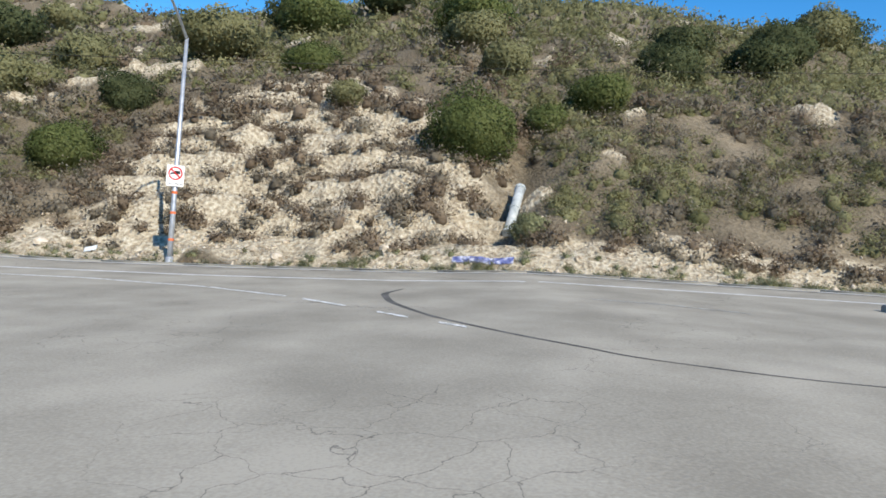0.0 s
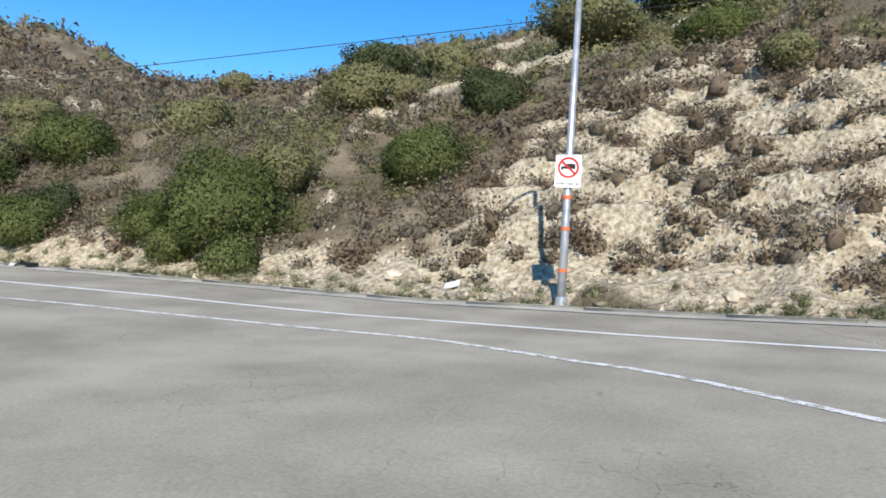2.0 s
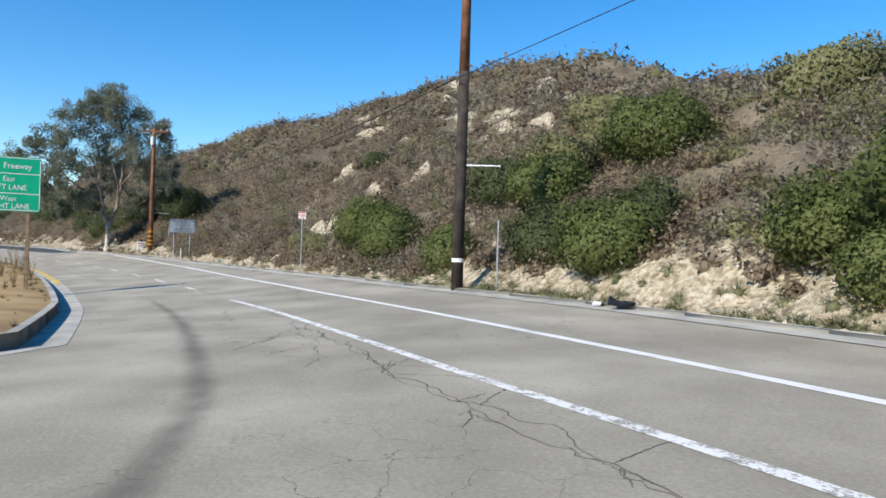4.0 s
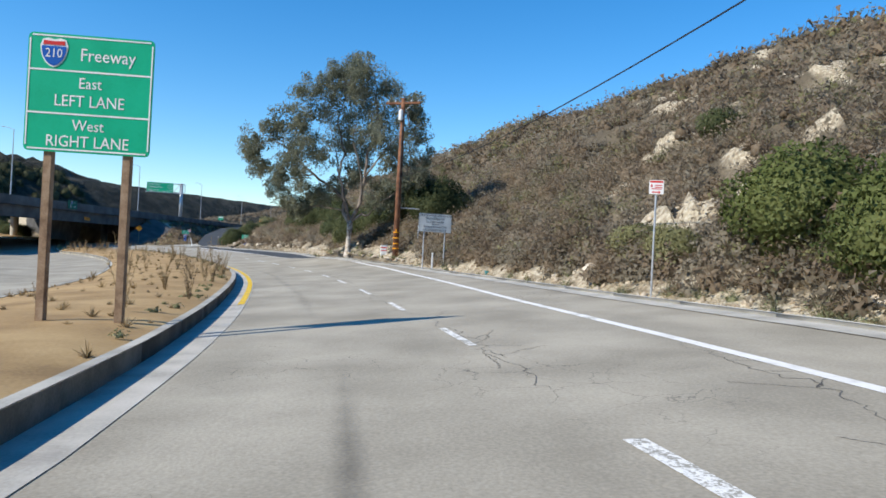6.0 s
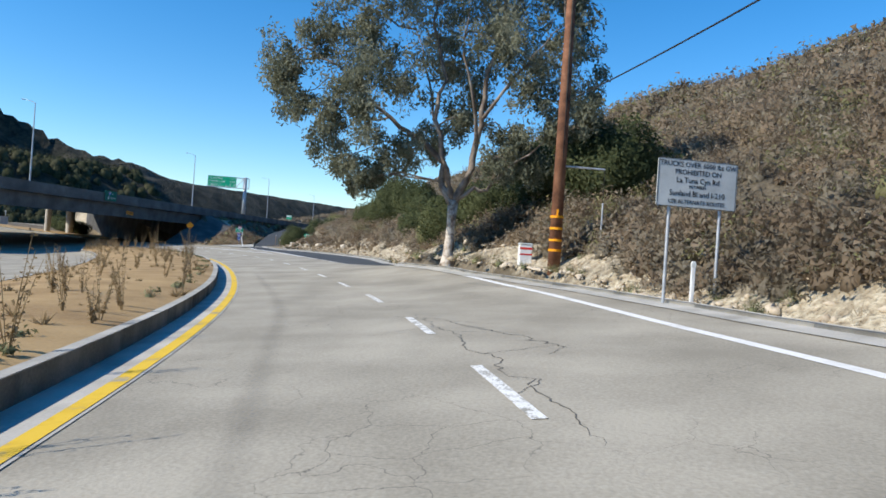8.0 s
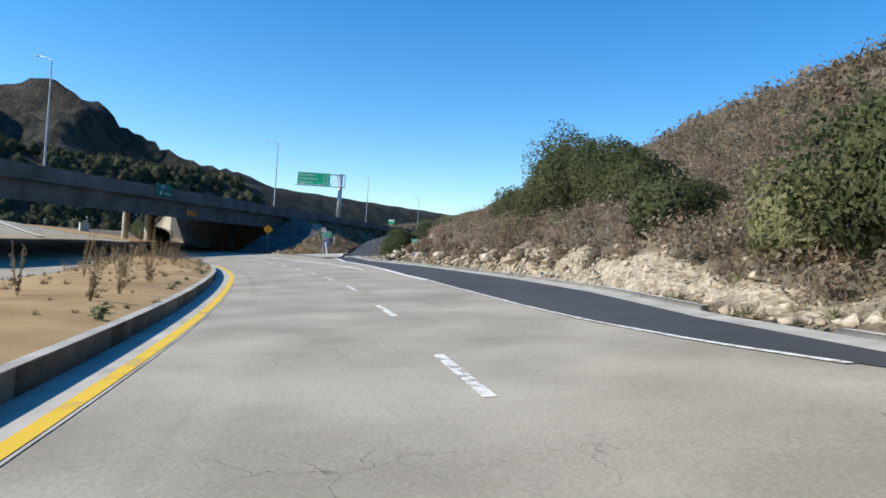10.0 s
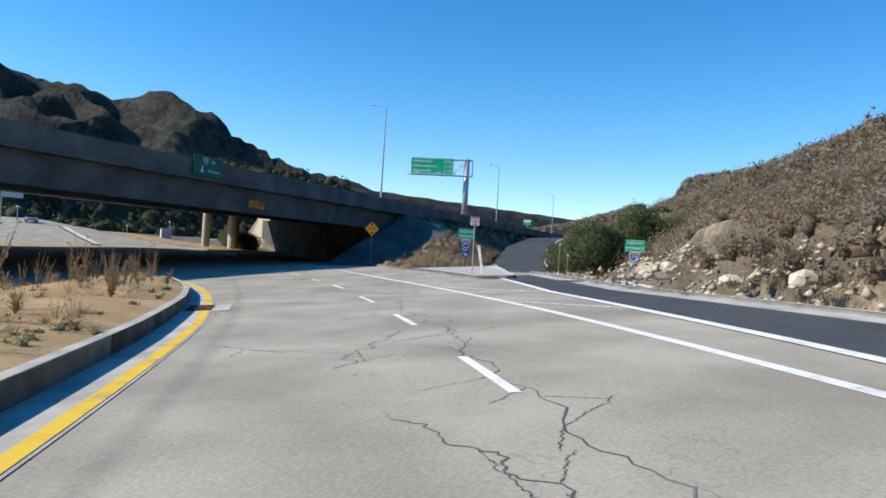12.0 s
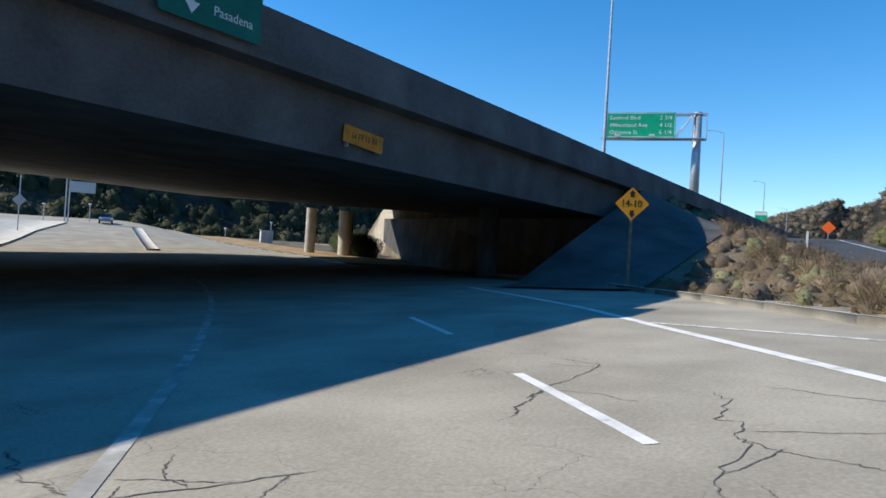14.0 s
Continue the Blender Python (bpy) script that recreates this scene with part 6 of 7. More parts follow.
BUSHES = [
    (-18.8, 31.3, 2.1, GREEN, 0.85, 0.1), (-19.2, 37.8, 2.0, DARKG, 0.9, 0.11), (-24.4, 26.6, 2.9, GREEN, 0.95, 0.12), (-22.4, 25.2, 1.3, GREEN, 0.9, 0.1),
    (-27.0, 25.6, 1.5, GREEN, 0.9, 0.1), (-32.8, 24.1, 1.7, GREEN, 0.95, 0.1), (-36.4, 24.2, 1.7, DARKG, 0.95, 0.1), (-39.3, 30.2, 2.5, GREEN, 0.8, 0.12),
    (-43, 28, 2.3, OLIVE, 0.8, 0.12), (0.6, 32.2, 2.9, GREEN, 0.9, 0.11), (4.2, 34.6, 1.4, GREEN, 0.9, 0.1), (-10.7, 45.4, 2.3, GREEN, 0.8, 0.13),
    (11.8, 41.5, 2.4, DARKG, 0.85, 0.13), (7.0, 35.4, 2.0, GREEN, 0.8, 0.12), (-0.3, 54.7, 3.6, GREEN, 0.75, 0.2), (-46.6, 21.6, 1.9, GREEN, 0.95, 0.1),
    (-40.8, 22.4, 1.3, GREEN, 1.1, 0.09), (-33.4, 25.6, 1.5, DARKG, 1.0, 0.1), (-68.0, 25.8, 1.4, DARKG, 0.85, 0.1), (-53.8, 19.6, 1.0, OLIVE, 0.9, 0.08),
    (-56.2, 19.1, 1.0, OLIVE, 0.85, 0.08), (-123.5, -4.2, 3.1, DARKG, 1.5, 0.13), (-126.5, -5.6, 2.7, DARKG, 1.4, 0.13), (-121, -1.6, 2.8, DARKG, 1.45, 0.13),
    (-117.6, -0.6, 2.4, DARKG, 1.1, 0.14), (-129.5, -8.2, 1.9, DARKG, 1.0, 0.13), (-155.6, -24.6, 2.6, DARKG, 1.0, 0.13), (-164, -22.5, 2.6, DARKG, 1.1, 0.13), (-158, -22.6, 2.6, DARKG, 1.2, 0.13),
    (-160.5, -26.4, 2.5, DARKG, 1.0, 0.13), (-165, -28.6, 2.3, DARKG, 1.0, 0.13), (-159.5, -20.8, 2.2, OLIVE, 0.8, 0.13), (-84.2, 12.0, 2.6, DARKG, 1.0, 0.13),
    (-88.6, 10.2, 2.5, DARKG, 0.95, 0.13), (-94.5, 6.6, 2.4, DARKG, 0.9, 0.13), (-99.6, 3.4, 2.2, OLIVE, 0.85, 0.13), (-107.5, 0.6, 1.9, DARKG, 0.85, 0.13),
    (19.9, 45.4, 2.8, DARKG, 0.8, 0.16), (-8.6, 65.5, 3.6, DARKG, 0.75, 0.22), (-13.7, 58.1, 3.6, GREEN, 0.7, 0.22), (26, 52, 3.2, DARKG, 0.8, 0.2), (30, 44, 2.6, DARKG, 0.8, 0.18),
    (-24.5, 29.6, 1.9, OLIVE, 0.9, 0.11), (-26.3, 46, 3.0, OLIVE, 0.7, 0.2), (-37, 36, 2.6, OLIVE, 0.75, 0.16), (-48, 33, 2.4, OLIVE, 0.7, 0.16), (-101, 108, 4.5, DARKG, 1.0, 0.4),
    (-46.5, 66.2, 4.4, DARKG, 0.7, 0.28), (-69, 113, 5.2, OLIVE, 0.6, 0.4), (-17.4, 46.5, 3.6, OLIVE, 0.65, 0.2), (-15.9, 62.8, 4.0, DARKG, 0.7, 0.26), (0.2, 48.1, 3.0, OLIVE, 0.7, 0.2), (2.2, 42.1, 2.1, OLIVE, 0.8, 0.15),
    (14.2, 47.3, 2.5, DARKG, 0.75, 0.18), (17.6, 42.6, 2.3, DARKG, 0.8, 0.16), (-26.5, 37.4, 2.7, OLIVE, 0.7, 0.17), (-6.6, 37.7, 1.3, OLIVE, 0.8, 0.12), (3.3, 26.0, 0.95, WEEDY, 0.9, 0.07), (-25.4, 25.2, 1.2, GREEN, 0.95, 0.09),
    (-40.6, 26.3, 2.2, GREEN, 0.8, 0.12), (-44.8, 26.4, 2.2, DARKG, 0.8, 0.12), (-50.3, 21.4, 2.0, GREEN, 0.85, 0.11), (-43.6, 30.6, 1.8, OLIVE, 0.7, 0.13), (-25.1, 38.6, 1.9, OLIVE, 0.7, 0.14), (-48.5, 69, 3.0, OLIVE, 0.7, 0.25), (-63.3, 63.5, 2.6, OLIVE, 0.7, 0.25),
    (-48, 64, 2.6, OLIVE, 0.8, 0.22), (24, 49, 2.6, OLIVE, 0.8, 0.2), (-86.8, 11.0, 2.4, DARKG, 1.2, 0.12), (-89.8, 9.6, 2.6, DARKG, 1.2, 0.12), (-96.8, 4.6, 2.6, DARKG, 1.0, 0.13),
    # Dark shrubs added to stand in for shade on the slope past the abutment.
    (-204.5, -92, 2.8, DARKG, 0.9, 0.2), (-210, -98, 3.0, DARKG, 0.9, 0.2), (-216, -104, 3.0, DARKG, 0.9, 0.2), (-223, -111, 3.0, DARKG, 0.9, 0.22),
    (-180, -33.2, 1.8, DARKG, 0.9, 0.14), (-192, -34.6, 2.0, DARKG, 0.9, 0.16), (-204, -37.5, 1.9, OLIVE, 0.9, 0.16), (-172, -27, 2.6, DARKG, 0.9, 0.16), (-182, -26, 2.6, OLIVE, 0.8, 0.18),
]
SAYS = {GREEN.name: "rounded evergreen shrub with bright green leaves on the slope", DARKG.name: "dense dark green oak-like shrub on the slope", OLIVE.name: "dull olive shrub on the dry slope", WEEDY.name: "pale green weedy bush beside the drain pipe"}
for k, (x, y, r, m, flat, leaf) in enumerate(BUSHES):
    leaf *= 0.78
    count = int(np.clip(14 * (r / leaf) ** 2, 3000, 13000))
    plant("shrub", x, y, r * 0.92, m, SAYS[m.name], "shrub", count, leaf, flat * 0.9, k + 1, group="evergreen shrubs")


# ---- the eucalyptus ----
def build_eucalyptus():
    x, y, z = -83.8, 5.72, 1.2
    t = tagged(new("eucalyptus_tree"), "tall eucalyptus with pale peeling trunk and airy crown", "tree")
    t.matrix_basis = pose(x, y, z)
    t.scale = (0.86, 0.86, 0.9)
    part("trunk", tube([(0.05, 0, -0.5), (0, 0, 0.05), (0, -0.02, 0.45), (-0.05, 0.03, 1.5), (0.0, 0.06, 2.7)], [0.44, 0.33, 0.23, 0.2, 0.24], 16), BARK, t, "pale peeling trunk", smooth_faces=True)
    g = np.random.default_rng(5)
    ways = [
        ([(0, 0.06, 2.5), (0.05, 0.55, 3.6), (0.1, 0.95, 5.2), (0.1, 1.15, 6.6), (0.0, 1.3, 8.4), (-0.2, 1.9, 10.6), (0.1, 1.7, 12.6), (0.2, 1.5, 14.2)], 0.19, LIMB),
        ([(0, 0.0, 2.5), (-0.1, -0.45, 3.2), (-0.1, -0.55, 4.4), (-0.3, -1.6, 5.3), (-0.4, -2.7, 5.9), (-0.3, -4.1, 7.0), (0.1, -5.6, 8.3), (0.3, -7.0, 9.0)], 0.18, LIMB),
        ([(0, 0.0, 2.7), (0.2, -0.35, 4.0), (0.3, -0.9, 6.0), (0.1, -0.7, 8.0), (0.2, -1.3, 10.4), (0.0, -0.9, 13.0)], 0.16, LIMB),
        ([(0, 0.15, 2.7), (0.1, 0.8, 3.1), (0.0, 1.5, 3.2), (0.1, 1.9, 3.8), (0.3, 3.4, 4.8), (0.2, 4.6, 6.2)], 0.11, LIMB),
        ([(-0.1, -0.5, 4.2), (-0.9, -0.9, 6.0), (-1.9, -1.7, 8.3), (-2.2, -2.6, 10.8)], 0.1, LIMB),
        ([(0.1, 1.1, 6.2), (0.9, 2.1, 7.4), (1.3, 3.3, 8.8), (1.0, 4.6, 10.2)], 0.09, LIMB),
        ([(0.1, 0.95, 5.2), (1.2, 0.9, 6.6), (2.0, 0.3, 8.6), (2.4, 0.5, 10.5)], 0.1, LIMB),
    ]
    knots = []
    for pts, r, m in ways:
        fine = []
        for k in range(len(pts) - 1):
            for f in (0, 0.33, 0.66):
                fine.append(Vector(pts[k]).lerp(Vector(pts[k + 1]), f) + Vector(g.normal(size=3) * 0.07 * (k > 0)))
        fine.append(Vector(pts[-1]))
        n = len(fine)
        part("limb", tube(fine, [r * (1 - 0.78 * i / (n - 1)) for i in range(n)], 9), m, t, smooth_faces=True)
        knots += fine[3:]
    # sideways offset, height, size of the leaf masses
    masses = [(-0.9, 15.5, 1.2), (0.3, 15.3, 1.0), (-1.7, 14.6, 1.0), (-0.6, 14.4, 1.5), (0.9, 14.0, 1.4), (-2.0, 13.2, 1.4), (-3.6, 12.3, 1.5), (2.2, 13.0, 1.6), (3.9, 12.2, 1.4), (5.1, 11.6, 1.1), (-4.6, 10.9, 1.4), (-1.1, 11.4, 1.8), (2.4, 10.6, 1.7), (4.9, 10.2, 1.3), (-7.8, 8.8, 1.3), (-5.6, 9.3, 1.6),
              (-2.7, 8.8, 1.6), (-7.5, 7.2, 1.1), (-5.6, 6.5, 1.1), (-3.7, 6.2, 1.2), (0.3, 8.9, 1.5), (3.2, 8.2, 1.4), (2.5, 6.0, 1.1), (4.3, 6.3, 1.2), (5.4, 8.2, 1.2), (-1.4, 5.8, 1.1), (-6.6, 10.4, 1.1), (0.7, 12.4, 1.5), (-5.2, 4.6, 0.9), (-6.4, 5.6, 1.0),
              (-3.6, 4.5, 0.9), (-2.3, 4.9, 0.9), (1.8, 4.7, 0.9), (3.2, 4.7, 1.0), (-8.3, 8.0, 0.9), (-4.4, 7.8, 1.2), (5.8, 6.9, 1.0), (0.2, 6.6, 1.1), (-0.6, 10.0, 1.4), (1.6, 9.4, 1.2), (-4.0, 3.7, 0.6), (-5.0, 3.6, 0.5)]
    P = []
    for dy, h, r in masses:
        wide = max(0.5, 3.2 - abs(dy) * 0.3)
        c = Vector((g.uniform(-wide, wide), dy, h - 0.25))
        near = min(knots, key=lambda q: (q - c).length + (2.0 if q.z > c.z + 1.0 else 0))
        bend = near.lerp(c, 0.5) + Vector((g.uniform(-0.3, 0.3), g.uniform(-0.3, 0.3), 0.35))
        fine = [near, near.lerp(bend, 0.5) + Vector(g.normal(size=3) * 0.08), bend, bend.lerp(c, 0.5) + Vector(g.normal(size=3) * 0.1), c]
        part("branch", tube(fine, [0.05, 0.045, 0.035, 0.025, 0.015], 6), LIMB, t)
        for j in range(19):
            sub = c + Vector(unit(1)[0] * r * g.uniform(0.3, 1.15))
            if j < 4:
                part("twig", tube([bend.lerp(c, 0.7), sub], [0.016, 0.005], 4), TWIG, t)
            n = int(82 * r)
            u = unit(n)
            rad = r * g.uniform(0.28, 0.62) * g.uniform(0.1, 1.0, n)[:, None] ** 0.6
            # sprays hang a little below their twig
            P.append(np.array(sub) + u * rad * (1, 1, 0.9) - np.abs(g.normal(size=(n, 3))) * (0, 0, 0.12))
    P = np.concatenate(P)
    nrm = np.stack([g.normal(size=len(P)), g.normal(size=len(P)), g.normal(size=len(P)) * 0.5], 1)
    nrm /= np.linalg.norm(nrm, axis=1, keepdims=True)
    size = g.uniform(0.07, 0.15, len(P))
    V = leaf_tris(P, nrm, size * 1.8, size * 0.7)
    mesh_np("crown", V, np.arange(len(V)).reshape(-1, 3), EUCA, parent=t)


build_eucalyptus()


# ---- scrub on the slopes, weeds and rubble: nobody could count them ----
def scrub_mesh(name, x, y, r, material, blades, label, leaf=0.16, spiky=0.5, height=1.0, core=0.8, sink=0.06):
    """Low rounded shrubs in one mesh: a twiggy heart, small leaves over it and twigs that stand out."""
    n = len(x)
    if not n:
        return
    z = land(x, y) - sink
    base = np.stack([x, y, z], 1)
    ph, ph2 = rng.uniform(0, 6.28, n), rng.uniform(0, 6.28, n)

    def skin(u, k):
        az = np.arctan2(u[:, 1], u[:, 0])
        return r[k] * (0.82 + 0.16 * np.sin(2 * az + ph[k]) + 0.12 * np.sin(5 * az + ph2[k] + 3 * u[:, 2]) + 0.1 * np.sin(7 * u[:, 2] + ph2[k]))

    k = np.repeat(np.arange(n), blades)
    u = unit(len(k))
    u[:, 2] = np.abs(u[:, 2])
    u[:, 2] *= 1.1
    u /= np.linalg.norm(u, axis=1, keepdims=True)
    tw = rng.random(len(k)) < spiky
    reach = skin(u, k) * np.where(tw, rng.uniform(0.75, 1.2, len(k)), rng.uniform(0.12, 1.0, len(k)) ** 0.6 * 1.08)
    stretch = np.array([1, 1, height])
    tip = base[k] + u * reach[:, None] * stretch
    root = base[k] + (u * 0.8 + (0, 0, 0.1)) * (reach * 0.35)[:, None] * stretch
    side = np.cross(u, unit(len(k)))
    side /= np.linalg.norm(side, axis=1, keepdims=True) + 1e-9
    wid = leaf * rng.uniform(0.6, 1.3, len(k))
    A = np.stack([root - side * (wid * 0.075)[:, None], root + side * (wid * 0.075)[:, None], tip], 1)
    nrm = u + rng.normal(size=u.shape) * 0.55
    nrm /= np.linalg.norm(nrm, axis=1, keepdims=True)
    B = leaf_tris(tip, nrm, wid * 1.25, wid * 0.8).reshape(-1, 3, 3)
    V, NV = soften(np.where(tw[:, None, None], A, B), u * (1, 1, 1.15) + (0, 0, 0.1), 0.3)
    F = np.arange(len(V)).reshape(-1, 3)
    if core:
        ring = [(math.cos(6.2832 * (i + 0.5 * j) / 7) * c, math.sin(6.2832 * (i + 0.5 * j) / 7) * c, s) for j, (c, s) in enumerate(((1.0, -0.75), (0.9, 0.35), (0.5, 0.8))) for i in range(7)] + [(0, 0, 1)]
        w = np.array(ring)
        f = []
        for j in range(2):
            for i in range(7):
                a, b, c_, d_ = j * 7 + i, j * 7 + (i + 1) % 7, (j + 1) * 7 + i, (j + 1) * 7 + (i + 1) % 7
                f += [(a, b, c_), (b, d_, c_)]
        f += [(14 + i, 14 + (i + 1) % 7, 21) for i in range(7)]
        kk = np.repeat(np.arange(n), 22)
        ww = np.tile(w, (n, 1))
        W = base[kk] + ww * (skin(ww, kk) * core * rng.uniform(0.85, 1.1, len(kk)))[:, None] * stretch
        F = np.concatenate([F, (np.arange(n)[:, None, None] * 22 + np.array(f)[None]).reshape(-1, 3) + len(V)])
        V, NV = np.concatenate([V, W]), np.concatenate([NV, ww / np.linalg.norm(ww, axis=1, keepdims=True)])
    ob = mesh_np(name, V, F, material, normals=NV)
    tagged(ob, label, "scrub", kind="stuff")


def scatter(count, s0, s1, u0, u1):
    s, up = rng.uniform(s0, s1, count), rng.uniform(u0, u1, count)
    x, y = to_xy(s, toe_d(s) + up)
    return x, y, s, up


def in_sight(x, y):
    """Which places of the slopes can be seen from somewhere along the road."""
    step, x0, y0 = 2.5, -262.0, -60.0
    gx, gy = np.meshgrid(np.arange(x0, 95, step), np.arange(y0, 215, step), indexing="ij")
    H = land(gx, gy)

    def height(px, py):
        u, v = np.clip((px - x0) / step, 0, H.shape[0] - 1.01), np.clip((py - y0) / step, 0, H.shape[1] - 1.01)
        i, j = u.astype(int), v.astype(int)
        u, v = u - i, v - j
        return (H[i, j] * (1 - u) + H[i + 1, j] * u) * (1 - v) + (H[i, j + 1] * (1 - u) + H[i + 1, j + 1] * u) * v

    top = height(x, y) + 1.0
    seen = np.zeros(len(x), bool)
    for s in (-48, -40, -32, -24, -14, -4, 6, 18, 30, 44, 58, 72, 86, 100, 112):
        ex, ey = (float(v) for v in to_xy(s, -0.5))
        ez = float(road_z(np.array([s]), np.array([-0.5]))[0]) + 1.5
        clear = np.ones(len(x), bool)
        for f in np.linspace(0.06, 0.95, 26):
            clear &= height(ex + (x - ex) * f, ey + (y - ey) * f) < ez + (top - ez) * f
        seen |= clear
    return seen


def spread_scrub():
    rows = []
    for count, u0, u1, rlo, rhi in ((4300, 0.3, 12, 0.4, 1.0), (3900, 10, 28, 0.55, 1.3), (4300, 26, 60, 0.7, 1.7), (3400, 55, 125, 1.0, 2.6)):
        x, y, s, up = scatter(count, -62 if u0 < 20 else -85, 135, u0, u1)
        r = rng.uniform(rlo, rhi, count) * (0.7 + 0.6 * fbm(x * 0.15, y * 0.15, 51, 2))
        rows.append((x, y, s, up, r, np.full(count, u0)))
    # close behind the rubble at the foot of the brown hill
    x, y, s, up = scatter(520, 0, 60, -0.35, 2.2)
    rows.append((x, y, s, np.maximum(up, 0.9), rng.uniform(0.5, 0.95, 520), np.full(520, 0.3)))
    # the slope beside the ramp
    x = rng.uniform(-245, -127, 2600)
    up = 0.4 + rng.random(2600) ** 1.4 * 42
    y = ramp_y(x) + 5.0 + up
    s, d = to_sd(x, y)
    rows.append((x, y, s, up, rng.uniform(0.5, 1.25, 2600), np.where(up < 10, 0.3, np.where(up < 26, 10, 26))))
    x, y, s, up, r, lvl = (np.concatenate(c) for c in zip(*rows))
    b = bare(x, y, *to_sd(x, y))
    ok = rng.random(len(x)) > b * (0.02 + 0.26 * smooth(0.4, 0.56, fbm(x * 0.3, y * 0.3, 71, 3)))
    # keep off the ramp, the freeway and the island
    ok &= ~((x < -136) & (np.abs(y - ramp_y(x)) < 4.9)) & ~((x < -120) & (y < -46)) & ((y > ramp_y(x) + 5) | (x > -137))
    ok &= rng.random(len(x)) > 0.93 * scars(x, y)
    ok &= ~((np.abs(x + 149.3) < 3.2) & (np.abs(y + 21.6) < 1.2))
    ok &= ~((np.abs(x - 2.9) < 1.2) & (np.abs(y - 28.6) < 2.6))
    ok &= in_sight(x, y)
    x, y, s, up, r, lvl, b = (c[ok] for c in (x, y, s, up, r, lvl, b))
    n1, n2 = fbm(x * 0.07, y * 0.07, 61, 3), rng.random(len(x))
    valley = np.exp(-(((s + 12) / 14) ** 2)) * 0.2 + 0.1 * (up > 40) - 0.25 * (b > 0.3) + 0.22 * (s < -18) * (up > 13) + 0.16 * (s < -41)
    kind = np.where(n1 * 0.6 + n2 * 0.4 < 0.33 + valley, 2, np.where(n2 < 0.62, 0, 1))
    kind = np.where((s > 2) & (kind == 2) & (n2 > 0.12) & (up < 60), 0, kind)
    r = r * np.where(b > 0.4, 1.3, np.interp(s, [-42, -37, -8, 4], [1.6, 1.3, 1.3, 1.5]))
    r = np.minimum(r, 0.35 + 0.5 * up)
    for level, blades, leaf in ((0.3, 200, 0.115), (10, 98, 0.2), (26, 46, 0.4), (55, 25, 0.68)):
        for c, (m, nm) in enumerate(((BROWN, "dry brown scrub covering the slope"), (GREYB, "grey-brown sage scrub on the slope"), (OLIVE, "olive green scrub on the slope"))):
            q = (lvl == level) & (kind == c)
            scrub_mesh(("dry_scrub", "sage_scrub", "olive_scrub")[c], x[q], y[q], r[q], m, blades, nm, leaf * (1 if c < 2 else 0.75), 0.5 if c < 2 else 0.35, 0.9, core=0.34)


spread_scrub()


def verge():
    s = np.where(rng.random(360) < 0.86, rng.uniform(-58, 6, 360), rng.uniform(6, 60, 360))
    d = kerb_d(s) + 0.3 + rng.uniform(0, 1, 360) ** 2 * 1.3
    x, y = to_xy(s, d)
    scrub_mesh("roadside_weeds", x, y, rng.uniform(0.2, 0.55, 360), WEEDY, 150, "grey-green weeds along the kerb", 0.05, 0.9, 0.95, core=0.28, sink=0.0)
    s = rng.uniform(-58, 108, 700)
    d = kerb_d(s) + 0.3 + rng.uniform(0, 1, 700) ** 1.5 * 2.0
    x, y = to_xy(s, d)
    scrub_mesh("dry_grass", x, y, rng.uniform(0.2, 0.55, 700), STRAW, 70, "dry straw-coloured grass at the foot of the hill", 0.03, 0.92, 1.1, core=0)
    # around the ramp and embankment
    x, y = rng.uniform(-235, -156, 1500), rng.uniform(-50.5, -30, 1500)
    sd_ = to_sd(x, y)
    ok = (y < ramp_y(x) - 3.6) & (sd_[1] > isl_l(sd_[0]) + 0.6) & ~((x > -182) & (y < -43.8))
    x, y = x[ok], y[ok]
    half = rng.random(len(x)) < 0.6
    scrub_mesh("dry_scrub", x[half], y[half], rng.uniform(0.3, 0.85, half.sum()), BROWN, 110, "dry brown scrub on the embankment", 0.09, 0.6)
    scrub_mesh("olive_scrub", x[~half], y[~half], rng.uniform(0.25, 0.7, (~half).sum()), WEEDY, 90, "pale green scrub on the embankment", 0.07, 0.6)
    x, y = rng.uniform(-165, -152, 260), rng.uniform(-46, -32, 260)
    sd_ = to_sd(x, y)
    ok = (sd_[0] > 118.5) & (sd_[1] > isl_l(sd_[0]) + 0.5) & (y < ramp_y(x) - 3.8)
    scrub_mesh("dry_grass", x[ok], y[ok], rng.uniform(0.2, 0.6, ok.sum()), STRAW, 80, "dry weeds between the bridge and the ramp", 0.035, 0.85, 1.0, core=0)
    x = rng.uniform(-186, -150, 420)
    y = ramp_y(x) - 3.7 - rng.random(420) ** 1.3 * 5.5
    sd_ = to_sd(x, y)
    ok = (sd_[1] > isl_l(sd_[0]) + 0.6) & ((sd_[0] > 119.5) | (x < -154)) & (y > -45)
    x, y = x[ok], y[ok]
    half = rng.random(len(x)) < 0.45
    scrub_mesh("dry_scrub", x[half], y[half], rng.uniform(0.6, 1.15, half.sum()), BROWN, 140, "tall dry brown weeds between the ramp and the island", 0.1, 0.92, 1.05, core=0.35)
    scrub_mesh("dry_grass", x[~half], y[~half], rng.uniform(0.5, 0.95, (~half).sum()), STRAW, 120, "dry straw-coloured weeds between the ramp and the island", 0.05, 0.92, 1.1, core=0)


verge()


def median_height(s, d):
    a, b = med_left(s) + 0.17, med_d(s) - 0.17
    f = np.clip((d - a) / (b - a), 0, 1)
    return road_z(s, d) + 0.25 + 0.24 * np.sin(np.pi * f) ** 0.7


